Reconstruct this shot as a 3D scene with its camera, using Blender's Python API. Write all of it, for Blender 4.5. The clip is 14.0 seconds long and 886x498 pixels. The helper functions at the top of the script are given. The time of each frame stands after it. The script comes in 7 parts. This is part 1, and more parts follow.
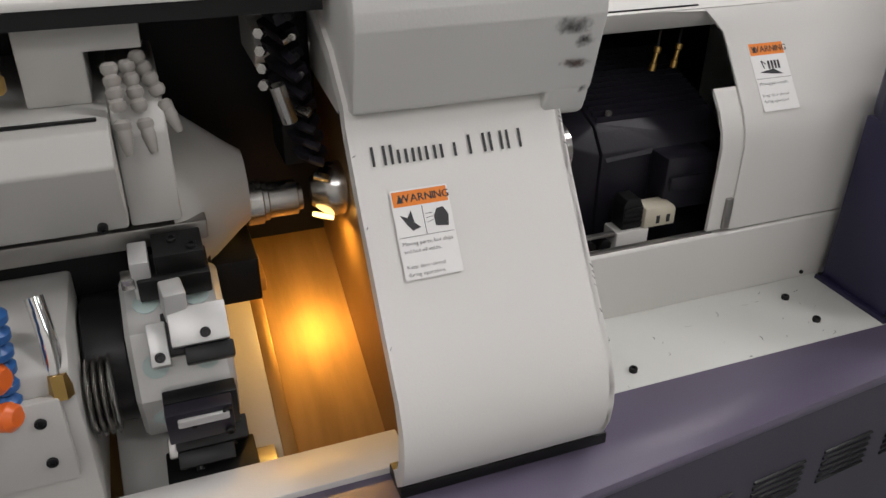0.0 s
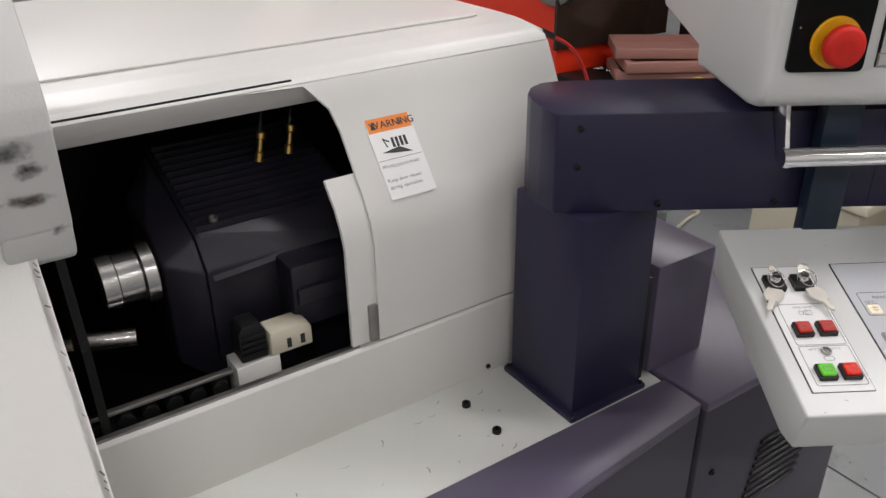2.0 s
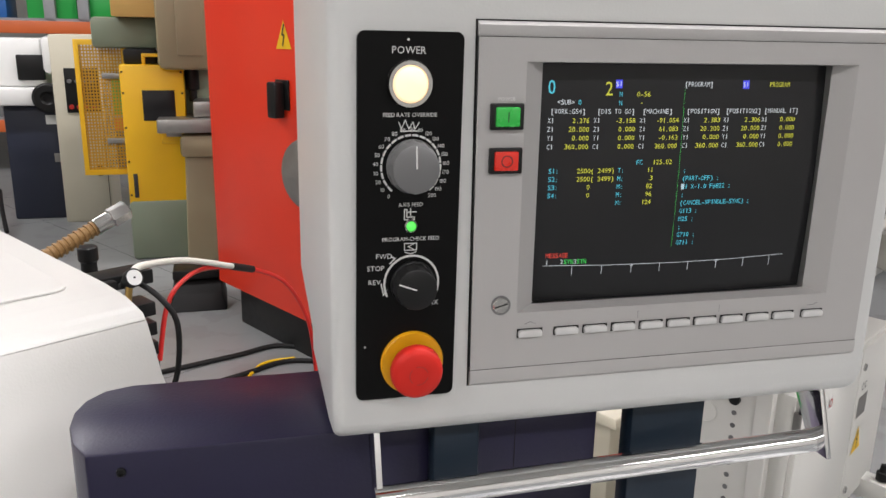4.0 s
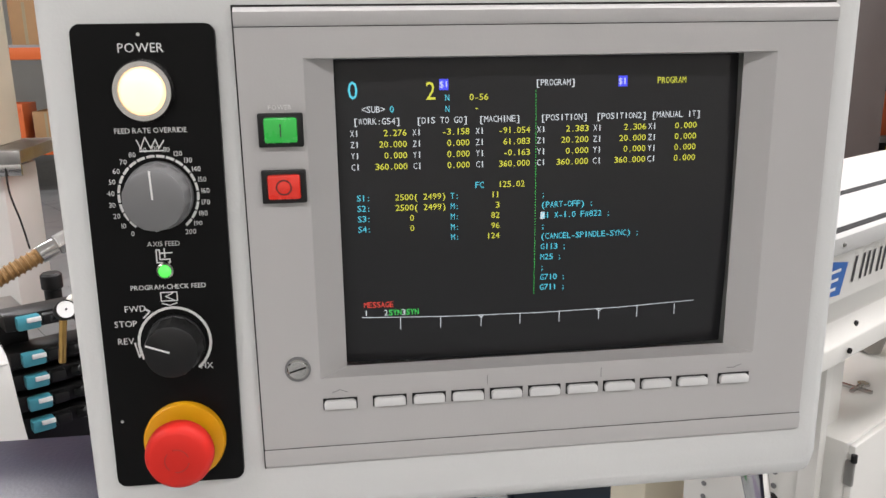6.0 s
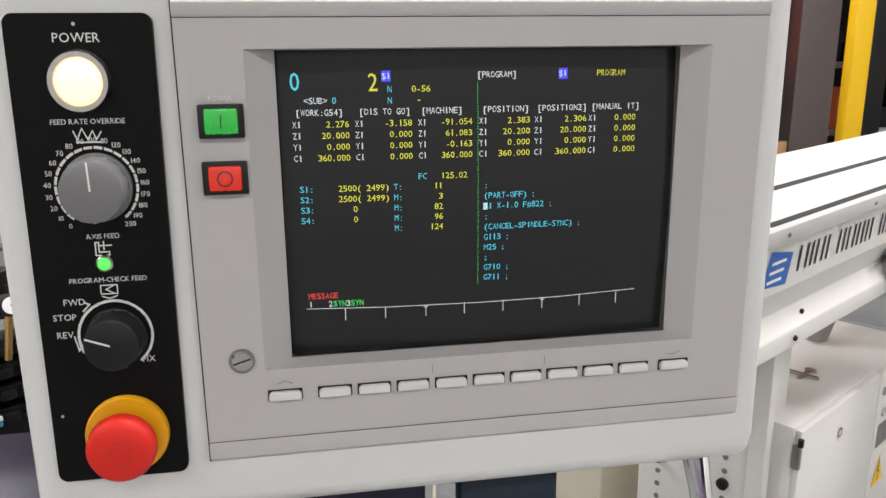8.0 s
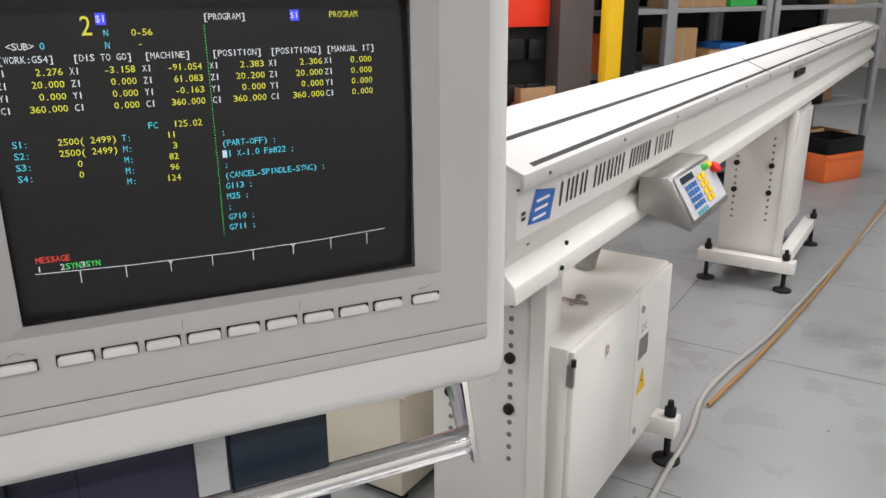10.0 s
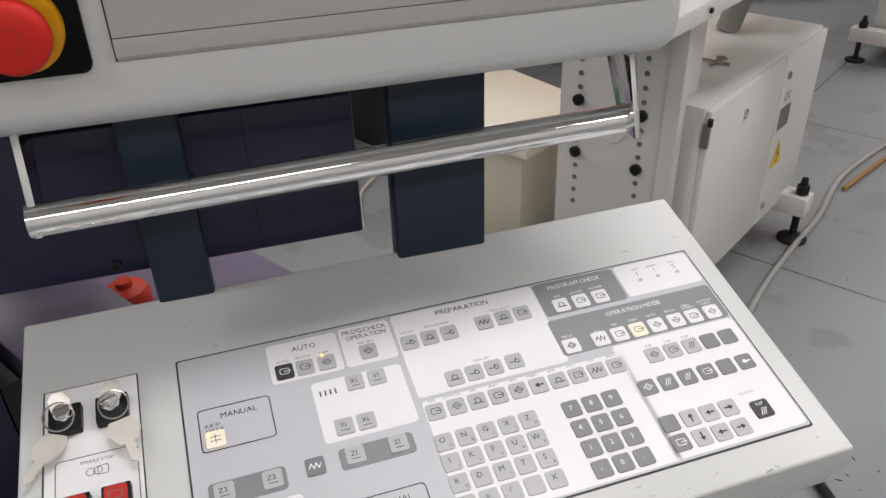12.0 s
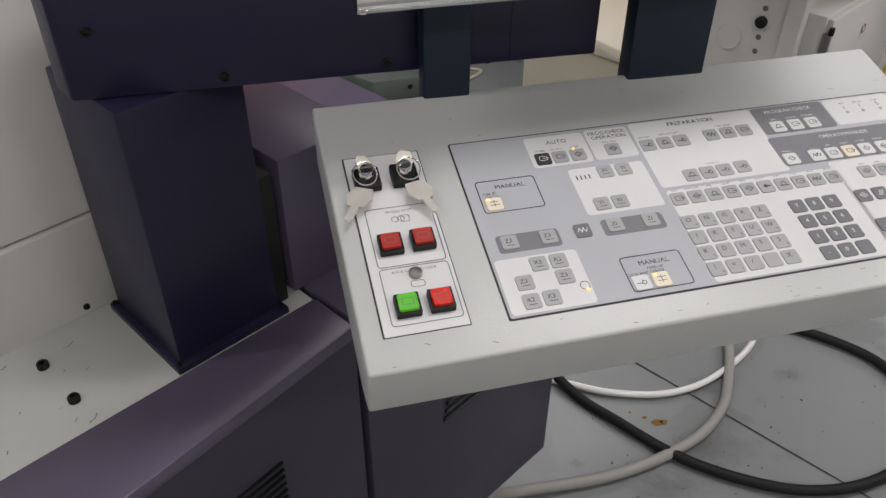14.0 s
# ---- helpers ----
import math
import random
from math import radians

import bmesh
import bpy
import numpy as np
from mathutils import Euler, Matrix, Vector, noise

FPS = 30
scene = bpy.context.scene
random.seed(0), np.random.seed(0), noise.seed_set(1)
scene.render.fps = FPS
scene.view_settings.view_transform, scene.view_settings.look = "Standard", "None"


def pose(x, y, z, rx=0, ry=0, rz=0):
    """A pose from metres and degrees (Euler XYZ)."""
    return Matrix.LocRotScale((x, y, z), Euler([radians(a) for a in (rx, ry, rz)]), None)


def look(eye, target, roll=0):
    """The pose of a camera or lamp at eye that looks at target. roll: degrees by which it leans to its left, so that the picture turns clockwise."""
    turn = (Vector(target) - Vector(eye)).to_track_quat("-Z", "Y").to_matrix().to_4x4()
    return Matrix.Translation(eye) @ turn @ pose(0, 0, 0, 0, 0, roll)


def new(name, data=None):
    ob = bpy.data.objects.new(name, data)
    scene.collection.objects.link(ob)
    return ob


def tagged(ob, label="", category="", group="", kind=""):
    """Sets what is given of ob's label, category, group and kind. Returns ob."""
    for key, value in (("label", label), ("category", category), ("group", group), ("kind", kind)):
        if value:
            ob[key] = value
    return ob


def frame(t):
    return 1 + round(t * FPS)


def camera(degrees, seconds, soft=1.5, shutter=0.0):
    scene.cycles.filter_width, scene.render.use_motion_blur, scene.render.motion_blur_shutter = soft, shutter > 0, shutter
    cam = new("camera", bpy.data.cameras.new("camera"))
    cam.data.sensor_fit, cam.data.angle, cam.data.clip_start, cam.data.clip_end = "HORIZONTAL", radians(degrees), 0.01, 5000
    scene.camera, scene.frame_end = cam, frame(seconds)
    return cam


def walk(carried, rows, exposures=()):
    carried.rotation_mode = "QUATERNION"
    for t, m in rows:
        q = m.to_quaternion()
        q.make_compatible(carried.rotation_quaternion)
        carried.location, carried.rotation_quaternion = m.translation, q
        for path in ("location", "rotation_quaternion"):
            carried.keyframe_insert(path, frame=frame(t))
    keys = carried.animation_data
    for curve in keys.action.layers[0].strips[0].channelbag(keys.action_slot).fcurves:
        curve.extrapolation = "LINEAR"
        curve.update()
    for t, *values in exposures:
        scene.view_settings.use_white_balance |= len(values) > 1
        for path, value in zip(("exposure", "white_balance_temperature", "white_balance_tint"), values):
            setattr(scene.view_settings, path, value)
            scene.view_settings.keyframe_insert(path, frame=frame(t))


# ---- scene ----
cam = camera(58.0, 14.0)
PATH = [
    (0, (0.290, 0.025, 1.527), (-0.055, 1.730, 0.540), 0.7),
    (0.5, (0.286, 0.053, 1.533), (0.074, 1.799, 0.580), -1.2),
    (1, (0.328, 0.123, 1.524), (0.297, 1.889, 0.585), -0.8),
    (1.5, (0.459, 0.263, 1.523), (0.462, 2.041, 0.608), -0.2),
    (2, (0.605, 0.361, 1.523), (0.632, 2.134, 0.599), -0.8),
    (2.5, (0.684, 0.417, 1.520), (0.913, 2.210, 0.664), -0.1),
    (3, (0.755, 0.476, 1.541), (1.157, 2.314, 0.864), 0.6),
    (3.5, (0.827, 0.550, 1.569), (1.288, 2.415, 1.010), 0.9),
    (4, (0.922, 0.602, 1.592), (1.393, 2.475, 1.070), 1.1),
    (4.2, (0.970, 0.633, 1.589), (1.435, 2.508, 1.068), 1.1),
    (6.3, (1.176, 0.714, 1.576), (1.403, 2.642, 1.095), -0.7),
    (6.5, (1.175, 0.716, 1.578), (1.396, 2.645, 1.101), -0.5),
    (7, (1.175, 0.719, 1.578), (1.370, 2.651, 1.100), -0.6),
    (7.5, (1.179, 0.711, 1.576), (1.417, 2.636, 1.088), -0.4),
    (8, (1.185, 0.705, 1.575), (1.525, 2.610, 1.069), -0.5),
    (8.5, (1.225, 0.697, 1.576), (1.832, 2.527, 1.047), 0.0),
    (8.7, (1.222, 0.698, 1.586), (1.945, 2.474, 1.017), 0.5),
    (10.8, (1.216, 0.684, 1.531), (2.023, 2.389, 0.867), -0.1),
    (11, (1.204, 0.690, 1.517), (1.969, 2.380, 0.769), 0.3),
    (11.5, (1.182, 0.698, 1.481), (1.746, 2.384, 0.564), -0.9),
    (12, (1.170, 0.685, 1.456), (1.640, 2.308, 0.386), -1.9),
    (12.5, (1.146, 0.679, 1.418), (1.565, 2.235, 0.233), -1.8),
    (13, (1.126, 0.661, 1.401), (1.507, 2.174, 0.150), -2.3),
    (13.5, (1.074, 0.641, 1.404), (1.447, 2.165, 0.163), -2.0),
    (14, (0.948, 0.594, 1.407), (1.310, 2.152, 0.206), 0.3),
]
EXPOSURES = [(0, 0.18), (1.5, 0.22), (2.5, 0.46), (3.5, 0.66), (4.2, 0.84), (6.3, 1.0), (8.7, 0.98), (11, 0.82), (12, 0.28), (13, -0.09), (14, -0.05)]
walk(cam, [(t, look(eye, target, roll)) for t, eye, target, roll in PATH], EXPOSURES)
# ---- world and hall lights ----
world = bpy.data.worlds.new("hall")
scene.world = world
world.use_nodes = True
world.node_tree.nodes["Background"].inputs[0].default_value = (0.85, 0.92, 1.0, 1)
world.node_tree.nodes["Background"].inputs[1].default_value = 0.05


# ---- frames: console in world axes, lathe and bar feeder turned ----
CON = Matrix.Identity(4)
MAC = pose(0, 0, 0, 0, 0, 32.5)
REAR = Matrix.Translation((-0.034, 0.0085, -0.016)) @ MAC  # fittings at the lathe's back corner


def turned_about(x, y, turn, size):
    return pose(x, y, 0, 0, 0, turn) @ Matrix.Scale(size, 4) @ Matrix.Translation((-x, -y, 0))


WEST = turned_about(0.90, 0.60, 1.2, 0.93)    # machines behind the lathe
EAST = turned_about(1.225, 0.697, 2.9, 0.786)  # press brake and racks behind the bar feeder
WHERE = [CON]
BASE = {}
LOCAL = [Matrix.Identity(4)]  # the frame in which parts are being modelled just now


def turned_frame(pivot, move, tilt, yaw, size, first=0.0):
    """Turns and scales a unit about its pivot and sets it at its place."""
    return Matrix.Translation(Vector(pivot) + Vector(move)) @ pose(0, 0, 0, 0, 0, yaw) @ pose(0, 0, 0, tilt + first, 0, 0) @ Matrix.Scale(size, 4) @ pose(0, 0, 0, -first, 0, 0) @ Matrix.Translation(-Vector(pivot))


def thing(name, label, category, base=(0, 0, 0), fr=None, group="", kind=""):
    """An Empty at the thing's base; its parts are modelled in the frame's own metres."""
    e = new(name)
    e.matrix_basis = (WHERE[-1] if fr is None else fr) @ Matrix.Translation(base)
    BASE[e.name] = Vector(base)
    e.empty_display_size = 0.05
    return tagged(e, label, category, group, kind)


def mesh_of(name, bm, mat, smooth=False):
    me = bpy.data.meshes.new(name)
    bmesh.ops.recalc_face_normals(bm, faces=bm.faces)
    bm.to_mesh(me)
    bm.free()
    me.materials.append(mat)
    if smooth:
        me.polygons.foreach_set("use_smooth", [True] * len(me.polygons))
        me.set_sharp_from_angle(angle=radians(38))
    return me


PRINTED = ("screen_characters", "lettering", "key_marks", "notice_text", "label_text", "door_marking", "beam_marking", "badge_bars", "label_print", "scuffs")


def part(name, bm, mat, parent, label="", smooth=True, kind=""):
    kind = "stuff" if name in PRINTED else kind
    base = BASE[parent.name]
    bm.transform(LOCAL[-1])
    bmesh.ops.translate(bm, verts=bm.verts, vec=-base)
    ob = new(name, mesh_of(name, bm, mat, smooth))
    ob.parent = parent
    BASE[ob.name] = base
    return tagged(ob, label, kind=kind)


def solid(name, bm, mat, label, category="", fr=CON, kind="structure", smooth=False):
    ob = new(name, mesh_of(name, bm, mat, smooth))
    ob.matrix_basis = fr
    BASE[ob.name] = Vector((0, 0, 0))
    return tagged(ob, label, category, kind=kind)


# ---- mesh builders ----
def fresh(bm):
    return bmesh.new() if bm is None else bm


def bevelled(bm, verts, w, seg=2):
    if w > 0:
        edges = {e for v in verts for e in v.link_edges}
        bmesh.ops.bevel(bm, geom=list(edges), offset=w, segments=seg, affect="EDGES", profile=0.5, clamp_overlap=True)


def box(x0, x1, y0, y1, z0, z1, w=0.0, bm=None, seg=2):
    own = bmesh.new()
    r = bmesh.ops.create_cube(own, size=1)
    for v in r["verts"]:
        v.co = Vector((x0 + (v.co.x + 0.5) * (x1 - x0), y0 + (v.co.y + 0.5) * (y1 - y0), z0 + (v.co.z + 0.5) * (z1 - z0)))
    bevelled(own, own.verts[:], w, seg)
    return merge(bm, own)


def merge(bm, own):
    if bm is None:
        return own
    me = bpy.data.meshes.new("tmp")
    own.to_mesh(me)
    own.free()
    bm.from_mesh(me)
    bpy.data.meshes.remove(me)
    return bm


def hull(points, bm=None, w=0.0):
    own = bmesh.new()
    vs = [own.verts.new(p) for p in points]
    bmesh.ops.convex_hull(own, input=vs)
    bmesh.ops.dissolve_limit(own, angle_limit=0.02, verts=own.verts, edges=own.edges)
    bevelled(own, own.verts[:], w)
    return merge(bm, own)


def cut(bm, tool):
    """bm with the solid tool taken out of it."""
    obs = []
    for b in (bm, tool):
        bmesh.ops.recalc_face_normals(b, faces=b.faces)
        me = bpy.data.meshes.new("tmp")
        b.to_mesh(me)
        b.free()
        obs.append(bpy.data.objects.new("tmp", me))
        scene.collection.objects.link(obs[-1])
    mod = obs[0].modifiers.new("cut", "BOOLEAN")
    mod.operation, mod.object, mod.solver = "DIFFERENCE", obs[1], "EXACT"
    out = bmesh.new()
    me = bpy.data.meshes.new_from_object(obs[0].evaluated_get(bpy.context.evaluated_depsgraph_get()))
    out.from_mesh(me)
    bpy.data.meshes.remove(me)
    for ob in obs:
        me = ob.data
        bpy.data.objects.remove(ob)
        bpy.data.meshes.remove(me)
    return out


def skin(rows, th):
    """A bent sheet from rows of points (left to right), thickened by th along its normals."""
    own = bmesh.new()
    vs = [[own.verts.new(p) for p in r] for r in rows]
    for a, b in zip(vs, vs[1:]):
        for i in range(len(a) - 1):
            own.faces.new((a[i], a[i + 1], b[i + 1], b[i]))
    bmesh.ops.recalc_face_normals(own, faces=own.faces)
    bmesh.ops.solidify(own, geom=own.faces[:], thickness=th)
    return own


def turned_box(centre, size, turn, w=0.0, bm=None):
    """A box of that size, turned by Euler degrees about its centre."""
    own = box(-size[0] / 2, size[0] / 2, -size[1] / 2, size[1] / 2, -size[2] / 2, size[2] / 2, w)
    own.transform(pose(*centre, *turn))
    return merge(bm, own)


def prism(pts, a, b, axis="u", w=0.0, bm=None, seg=2):
    """A profile, extruded: along u the points are (v, z); along v (u, z); along z (u, v)."""
    own = bmesh.new()
    def co(p, s):
        return {"u": (s, p[0], p[1]), "v": (p[0], s, p[1]), "z": (p[0], p[1], s)}[axis]
    lo = [own.verts.new(co(p, a)) for p in pts]
    hi = [own.verts.new(co(p, b)) for p in pts]
    own.faces.new(lo)
    own.faces.new(hi[::-1])
    n = len(pts)
    for i in range(n):
        own.faces.new((lo[i], hi[i], hi[(i + 1) % n], lo[(i + 1) % n]))
    bmesh.ops.recalc_face_normals(own, faces=own.faces)
    bevelled(own, own.verts[:], w, seg)
    return merge(bm, own)


def shell(pts, a, b, th, axis="u", bm=None):
    """Sheet metal: an open profile with thickness th (to the left of its direction), extruded."""
    off = []
    n = len(pts)
    for i, p in enumerate(pts):
        d0 = Vector(pts[i]) - Vector(pts[max(i - 1, 0)])
        d1 = Vector(pts[min(i + 1, n - 1)]) - Vector(pts[i])
        d = (d0.normalized() if d0.length else Vector((0, 0))) + (d1.normalized() if d1.length else Vector((0, 0)))
        d.normalize()
        off.append((p[0] - d.y * th, p[1] + d.x * th))
    return prism(list(pts) + off[::-1], a, b, axis, 0, bm)


def arc(cx, cy, r, a0, a1, n):
    return [(cx + r * math.cos(radians(a0 + (a1 - a0) * i / n)), cy + r * math.sin(radians(a0 + (a1 - a0) * i / n))) for i in range(n + 1)]


def rounded(x0, x1, y0, y1, r, n=5):
    return arc(x1 - r, y1 - r, r, 0, 90, n) + arc(x0 + r, y1 - r, r, 90, 180, n) + arc(x0 + r, y0 + r, r, 180, 270, n) + arc(x1 - r, y0 + r, r, 270, 360, n)


def lathe(profile, p0, axis, seg=32, bm=None):
    """A turned part: (radius, height) pairs along the axis from p0."""
    own = bmesh.new()
    rings = []
    for r, h in profile:
        rings.append([own.verts.new((r * math.cos(2 * math.pi * i / seg), r * math.sin(2 * math.pi * i / seg), h)) for i in range(seg)] if r > 1e-6 else [own.verts.new((0, 0, h))])
    for a, b in zip(rings, rings[1:]):
        for i in range(seg):
            j = (i + 1) % seg
            f = [a[i % len(a)], a[j % len(a)], b[j % len(b)], b[i % len(b)]]
            f = list(dict.fromkeys(f))
            if len(f) > 2:
                own.faces.new(f)
    if len(rings[0]) > 1:
        own.faces.new(rings[0][::-1])
    if len(rings[-1]) > 1:
        own.faces.new(rings[-1])
    q = Vector(axis).to_track_quat("Z", "Y").to_matrix().to_4x4()
    own.transform(Matrix.Translation(p0) @ q)
    return merge(bm, own)


def rod(p0, p1, r, seg=16, bm=None, r1=None):
    d = Vector(p1) - Vector(p0)
    return lathe([(r, 0), (r if r1 is None else r1, d.length)], p0, d, seg, bm)


def tube(pts, r, seg=10, bm=None, smooth_n=6):
    """A round hose or cable along a smooth line through the points."""
    P = [Vector(p) for p in pts]
    line = []
    for i in range(len(P) - 1):
        a, b, c, d = P[max(i - 1, 0)], P[i], P[i + 1], P[min(i + 2, len(P) - 1)]
        for k in range(smooth_n):
            t = k / smooth_n
            line.append(0.5 * ((2 * b) + (c - a) * t + (2 * a - 5 * b + 4 * c - d) * t * t + (3 * b - a - 3 * c + d) * t ** 3))
    line.append(P[-1])
    own = bmesh.new()
    rings = []
    side = None
    for i, p in enumerate(line):
        d = (line[min(i + 1, len(line) - 1)] - line[max(i - 1, 0)]).normalized()
        if side is None:
            side = d.orthogonal().normalized()
        side = (side - d * side.dot(d)).normalized()
        up = d.cross(side)
        rings.append([own.verts.new(p + (side * math.cos(2 * math.pi * k / seg) + up * math.sin(2 * math.pi * k / seg)) * r) for k in range(seg)])
    for a, b in zip(rings, rings[1:]):
        for k in range(seg):
            own.faces.new((a[k], a[(k + 1) % seg], b[(k + 1) % seg], b[k]))
    own.faces.new(rings[0][::-1])
    own.faces.new(rings[-1])
    return merge(bm, own)


def bolt_head(p, axis, r=0.006, h=0.005, bm=None):
    """A socket-head screw with its recess."""
    return lathe([(r, 0), (r, h * 0.85), (r * 0.9, h), (r * 0.55, h), (r * 0.5, h * 0.4), (0, h * 0.4)], p, axis, 14, bm)


# ---- writing: the built-in font, one mesh per character ----
GLYPHS = {}
LETTERS = sorted(set("ABCDEFGHIJKLMNOPQRSTUVWXYZ0123456789abcdefghijklmnopqrstuvwxyz:.-+=/()[]<>;#$,?!*%"))


def make_glyphs():
    temp = []
    for ch in LETTERS:
        cu = bpy.data.curves.new("glyph", "FONT")
        cu.body, cu.resolution_u = ch, 2
        ob = bpy.data.objects.new("glyph", cu)
        scene.collection.objects.link(ob)
        temp.append((ch, ob, cu))
    deps = bpy.context.evaluated_depsgraph_get()
    for ch, ob, cu in temp:
        me = bpy.data.meshes.new_from_object(ob.evaluated_get(deps))
        vs = [v.co.to_2d() for v in me.vertices]
        GLYPHS[ch] = (vs, [tuple(p.vertices) for p in me.polygons], min(v.x for v in vs), max(v.x for v in vs))
        bpy.data.meshes.remove(me)
    for ch, ob, cu in temp:
        bpy.data.objects.remove(ob)
        bpy.data.curves.remove(cu)


make_glyphs()


def text(s, x, y, size, put, bm=None, mono=0.0, align="l", wide=1.0, bold=0.0):
    """Flat letters: size is the capital height, put(x, y) gives the place on the surface. mono: the pitch of a fixed grid."""
    bm = fresh(bm)
    k = size / 0.69
    gap = 0.09 * k
    def width(ch):
        return 0.28 * k if ch == " " or ch not in GLYPHS else (GLYPHS[ch][3] - GLYPHS[ch][2]) * k * wide + gap
    total = mono * len(s) if mono else sum(width(c) for c in s) - gap
    x -= {"l": 0, "c": total / 2, "r": total}[align]
    for ch in s:
        if ch in GLYPHS and ch != " ":
            vs, fs, lo, hi = GLYPHS[ch]
            kx = k * wide
            x0 = x - lo * kx
            if mono:
                kx = min(k * 1.25, mono * 0.86 / max(hi - lo, 0.2))
                x0 = x + (mono - (hi - lo) * kx) / 2 - lo * kx
            for dx in ((0,) if not bold else (-bold, bold)):
                ring = [bm.verts.new(put(x0 + v.x * kx + dx, y + v.y * k)) for v in vs]
                for f in fs:
                    bm.faces.new([ring[i] for i in f])
        x += mono if mono else width(ch)
    return bm


def flat(pts, put, bm=None):
    bm = fresh(bm)
    bm.faces.new([bm.verts.new(put(*p)) for p in pts])
    return bm


def bar(x0, x1, y0, y1, put, bm=None):
    return flat([(x0, y0), (x1, y0), (x1, y1), (x0, y1)], put, bm)


def stroke(pts, w, put, bm=None, closed=False):
    """A drawn line of width w, as small joined quads."""
    bm = fresh(bm)
    pts = [Vector(p) for p in pts]
    if closed:
        pts.append(pts[0])
    for a, b in zip(pts, pts[1:]):
        d = b - a
        if d.length < 1e-7:
            continue
        d.normalize()
        n = Vector((-d.y, d.x)) * w / 2
        e = d * w / 2
        bm.faces.new([bm.verts.new(put(*p)) for p in (a - e - n, b + e - n, b + e + n, a - e + n)])
    return bm


def slab(pts, put3, h, bm=None):
    """A thin plate on a surface: put3(x, y, height)."""
    bm = fresh(bm)
    lo = [bm.verts.new(put3(x, y, 0)) for x, y in pts]
    hi = [bm.verts.new(put3(x, y, h)) for x, y in pts]
    bm.faces.new(hi)
    n = len(pts)
    for i in range(n):
        bm.faces.new((lo[i], lo[(i + 1) % n], hi[(i + 1) % n], hi[i]))
    return bm


# ---- materials ----
def material(name, colour, rough=0.5, metal=0.0, vary=0.06, scale=6.0, bump=0.05, grain=180.0, wear=None, wear_at=0.72, coat=0.0, emit=None, strength=0.0, streak=(1, 1, 1), spec=0.5):
    """Paint, plastic or metal with variation at two scales, fine relief and, where given, wear of another colour."""
    m = bpy.data.materials.new(name)
    m.use_nodes = True
    nt = m.node_tree
    b = nt.nodes["Principled BSDF"]
    b.inputs["Metallic"].default_value = metal
    b.inputs["Coat Weight"].default_value = coat
    b.inputs["Specular IOR Level"].default_value = spec
    if emit:
        b.inputs["Emission Color"].default_value = (*emit, 1)
        b.inputs["Emission Strength"].default_value = strength
    co = nt.nodes.new("ShaderNodeTexCoord")
    mp = nt.nodes.new("ShaderNodeMapping")
    mp.inputs["Scale"].default_value = streak
    nt.links.new(co.outputs["Object"], mp.inputs["Vector"])
    big = nt.nodes.new("ShaderNodeTexNoise")
    big.inputs["Scale"].default_value, big.inputs["Detail"].default_value = scale, 6
    fine = nt.nodes.new("ShaderNodeTexNoise")
    fine.inputs["Scale"].default_value, fine.inputs["Detail"].default_value = grain, 3
    for n in (big, fine):
        nt.links.new(mp.outputs[0], n.inputs["Vector"])
    mix = nt.nodes.new("ShaderNodeMix")
    mix.data_type = "RGBA"
    mix.inputs[6].default_value = (*[c * (1 - vary) for c in colour], 1)
    mix.inputs[7].default_value = (*[min(1, c * (1 + vary)) for c in colour], 1)
    nt.links.new(big.outputs[0], mix.inputs[0])
    out = mix.outputs[2]
    if wear:
        ramp = nt.nodes.new("ShaderNodeValToRGB")
        ramp.color_ramp.elements[0].position, ramp.color_ramp.elements[1].position = wear_at, wear_at + 0.04
        w2 = nt.nodes.new("ShaderNodeTexNoise")
        w2.inputs["Scale"].default_value, w2.inputs["Detail"].default_value = scale * 5, 8
        nt.links.new(mp.outputs[0], w2.inputs["Vector"])
        nt.links.new(w2.outputs[0], ramp.inputs[0])
        mx = nt.nodes.new("ShaderNodeMix")
        mx.data_type = "RGBA"
        nt.links.new(ramp.outputs[0], mx.inputs[0])
        nt.links.new(out, mx.inputs[6])
        mx.inputs[7].default_value = (*wear, 1)
        out = mx.outputs[2]
    nt.links.new(out, b.inputs["Base Color"])
    rr = nt.nodes.new("ShaderNodeMapRange")
    rr.inputs["To Min"].default_value, rr.inputs["To Max"].default_value = max(0.03, rough - 0.08), min(1, rough + 0.08)
    nt.links.new(big.outputs[0], rr.inputs[0])
    nt.links.new(rr.outputs[0], b.inputs["Roughness"])
    if bump > 0:
        bp = nt.nodes.new("ShaderNodeBump")
        bp.inputs["Strength"].default_value, bp.inputs["Distance"].default_value = bump, 0.002
        nt.links.new(fine.outputs[0], bp.inputs["Height"])
        nt.links.new(bp.outputs[0], b.inputs["Normal"])
    return m


def glass(name, colour, rough=0.02, mix=0.9):
    m = bpy.data.materials.new(name)
    m.use_nodes = True
    b = m.node_tree.nodes["Principled BSDF"]
    b.inputs["Base Color"].default_value = (*colour, 1)
    b.inputs["Transmission Weight"].default_value = mix
    b.inputs["Roughness"].default_value = rough
    return m


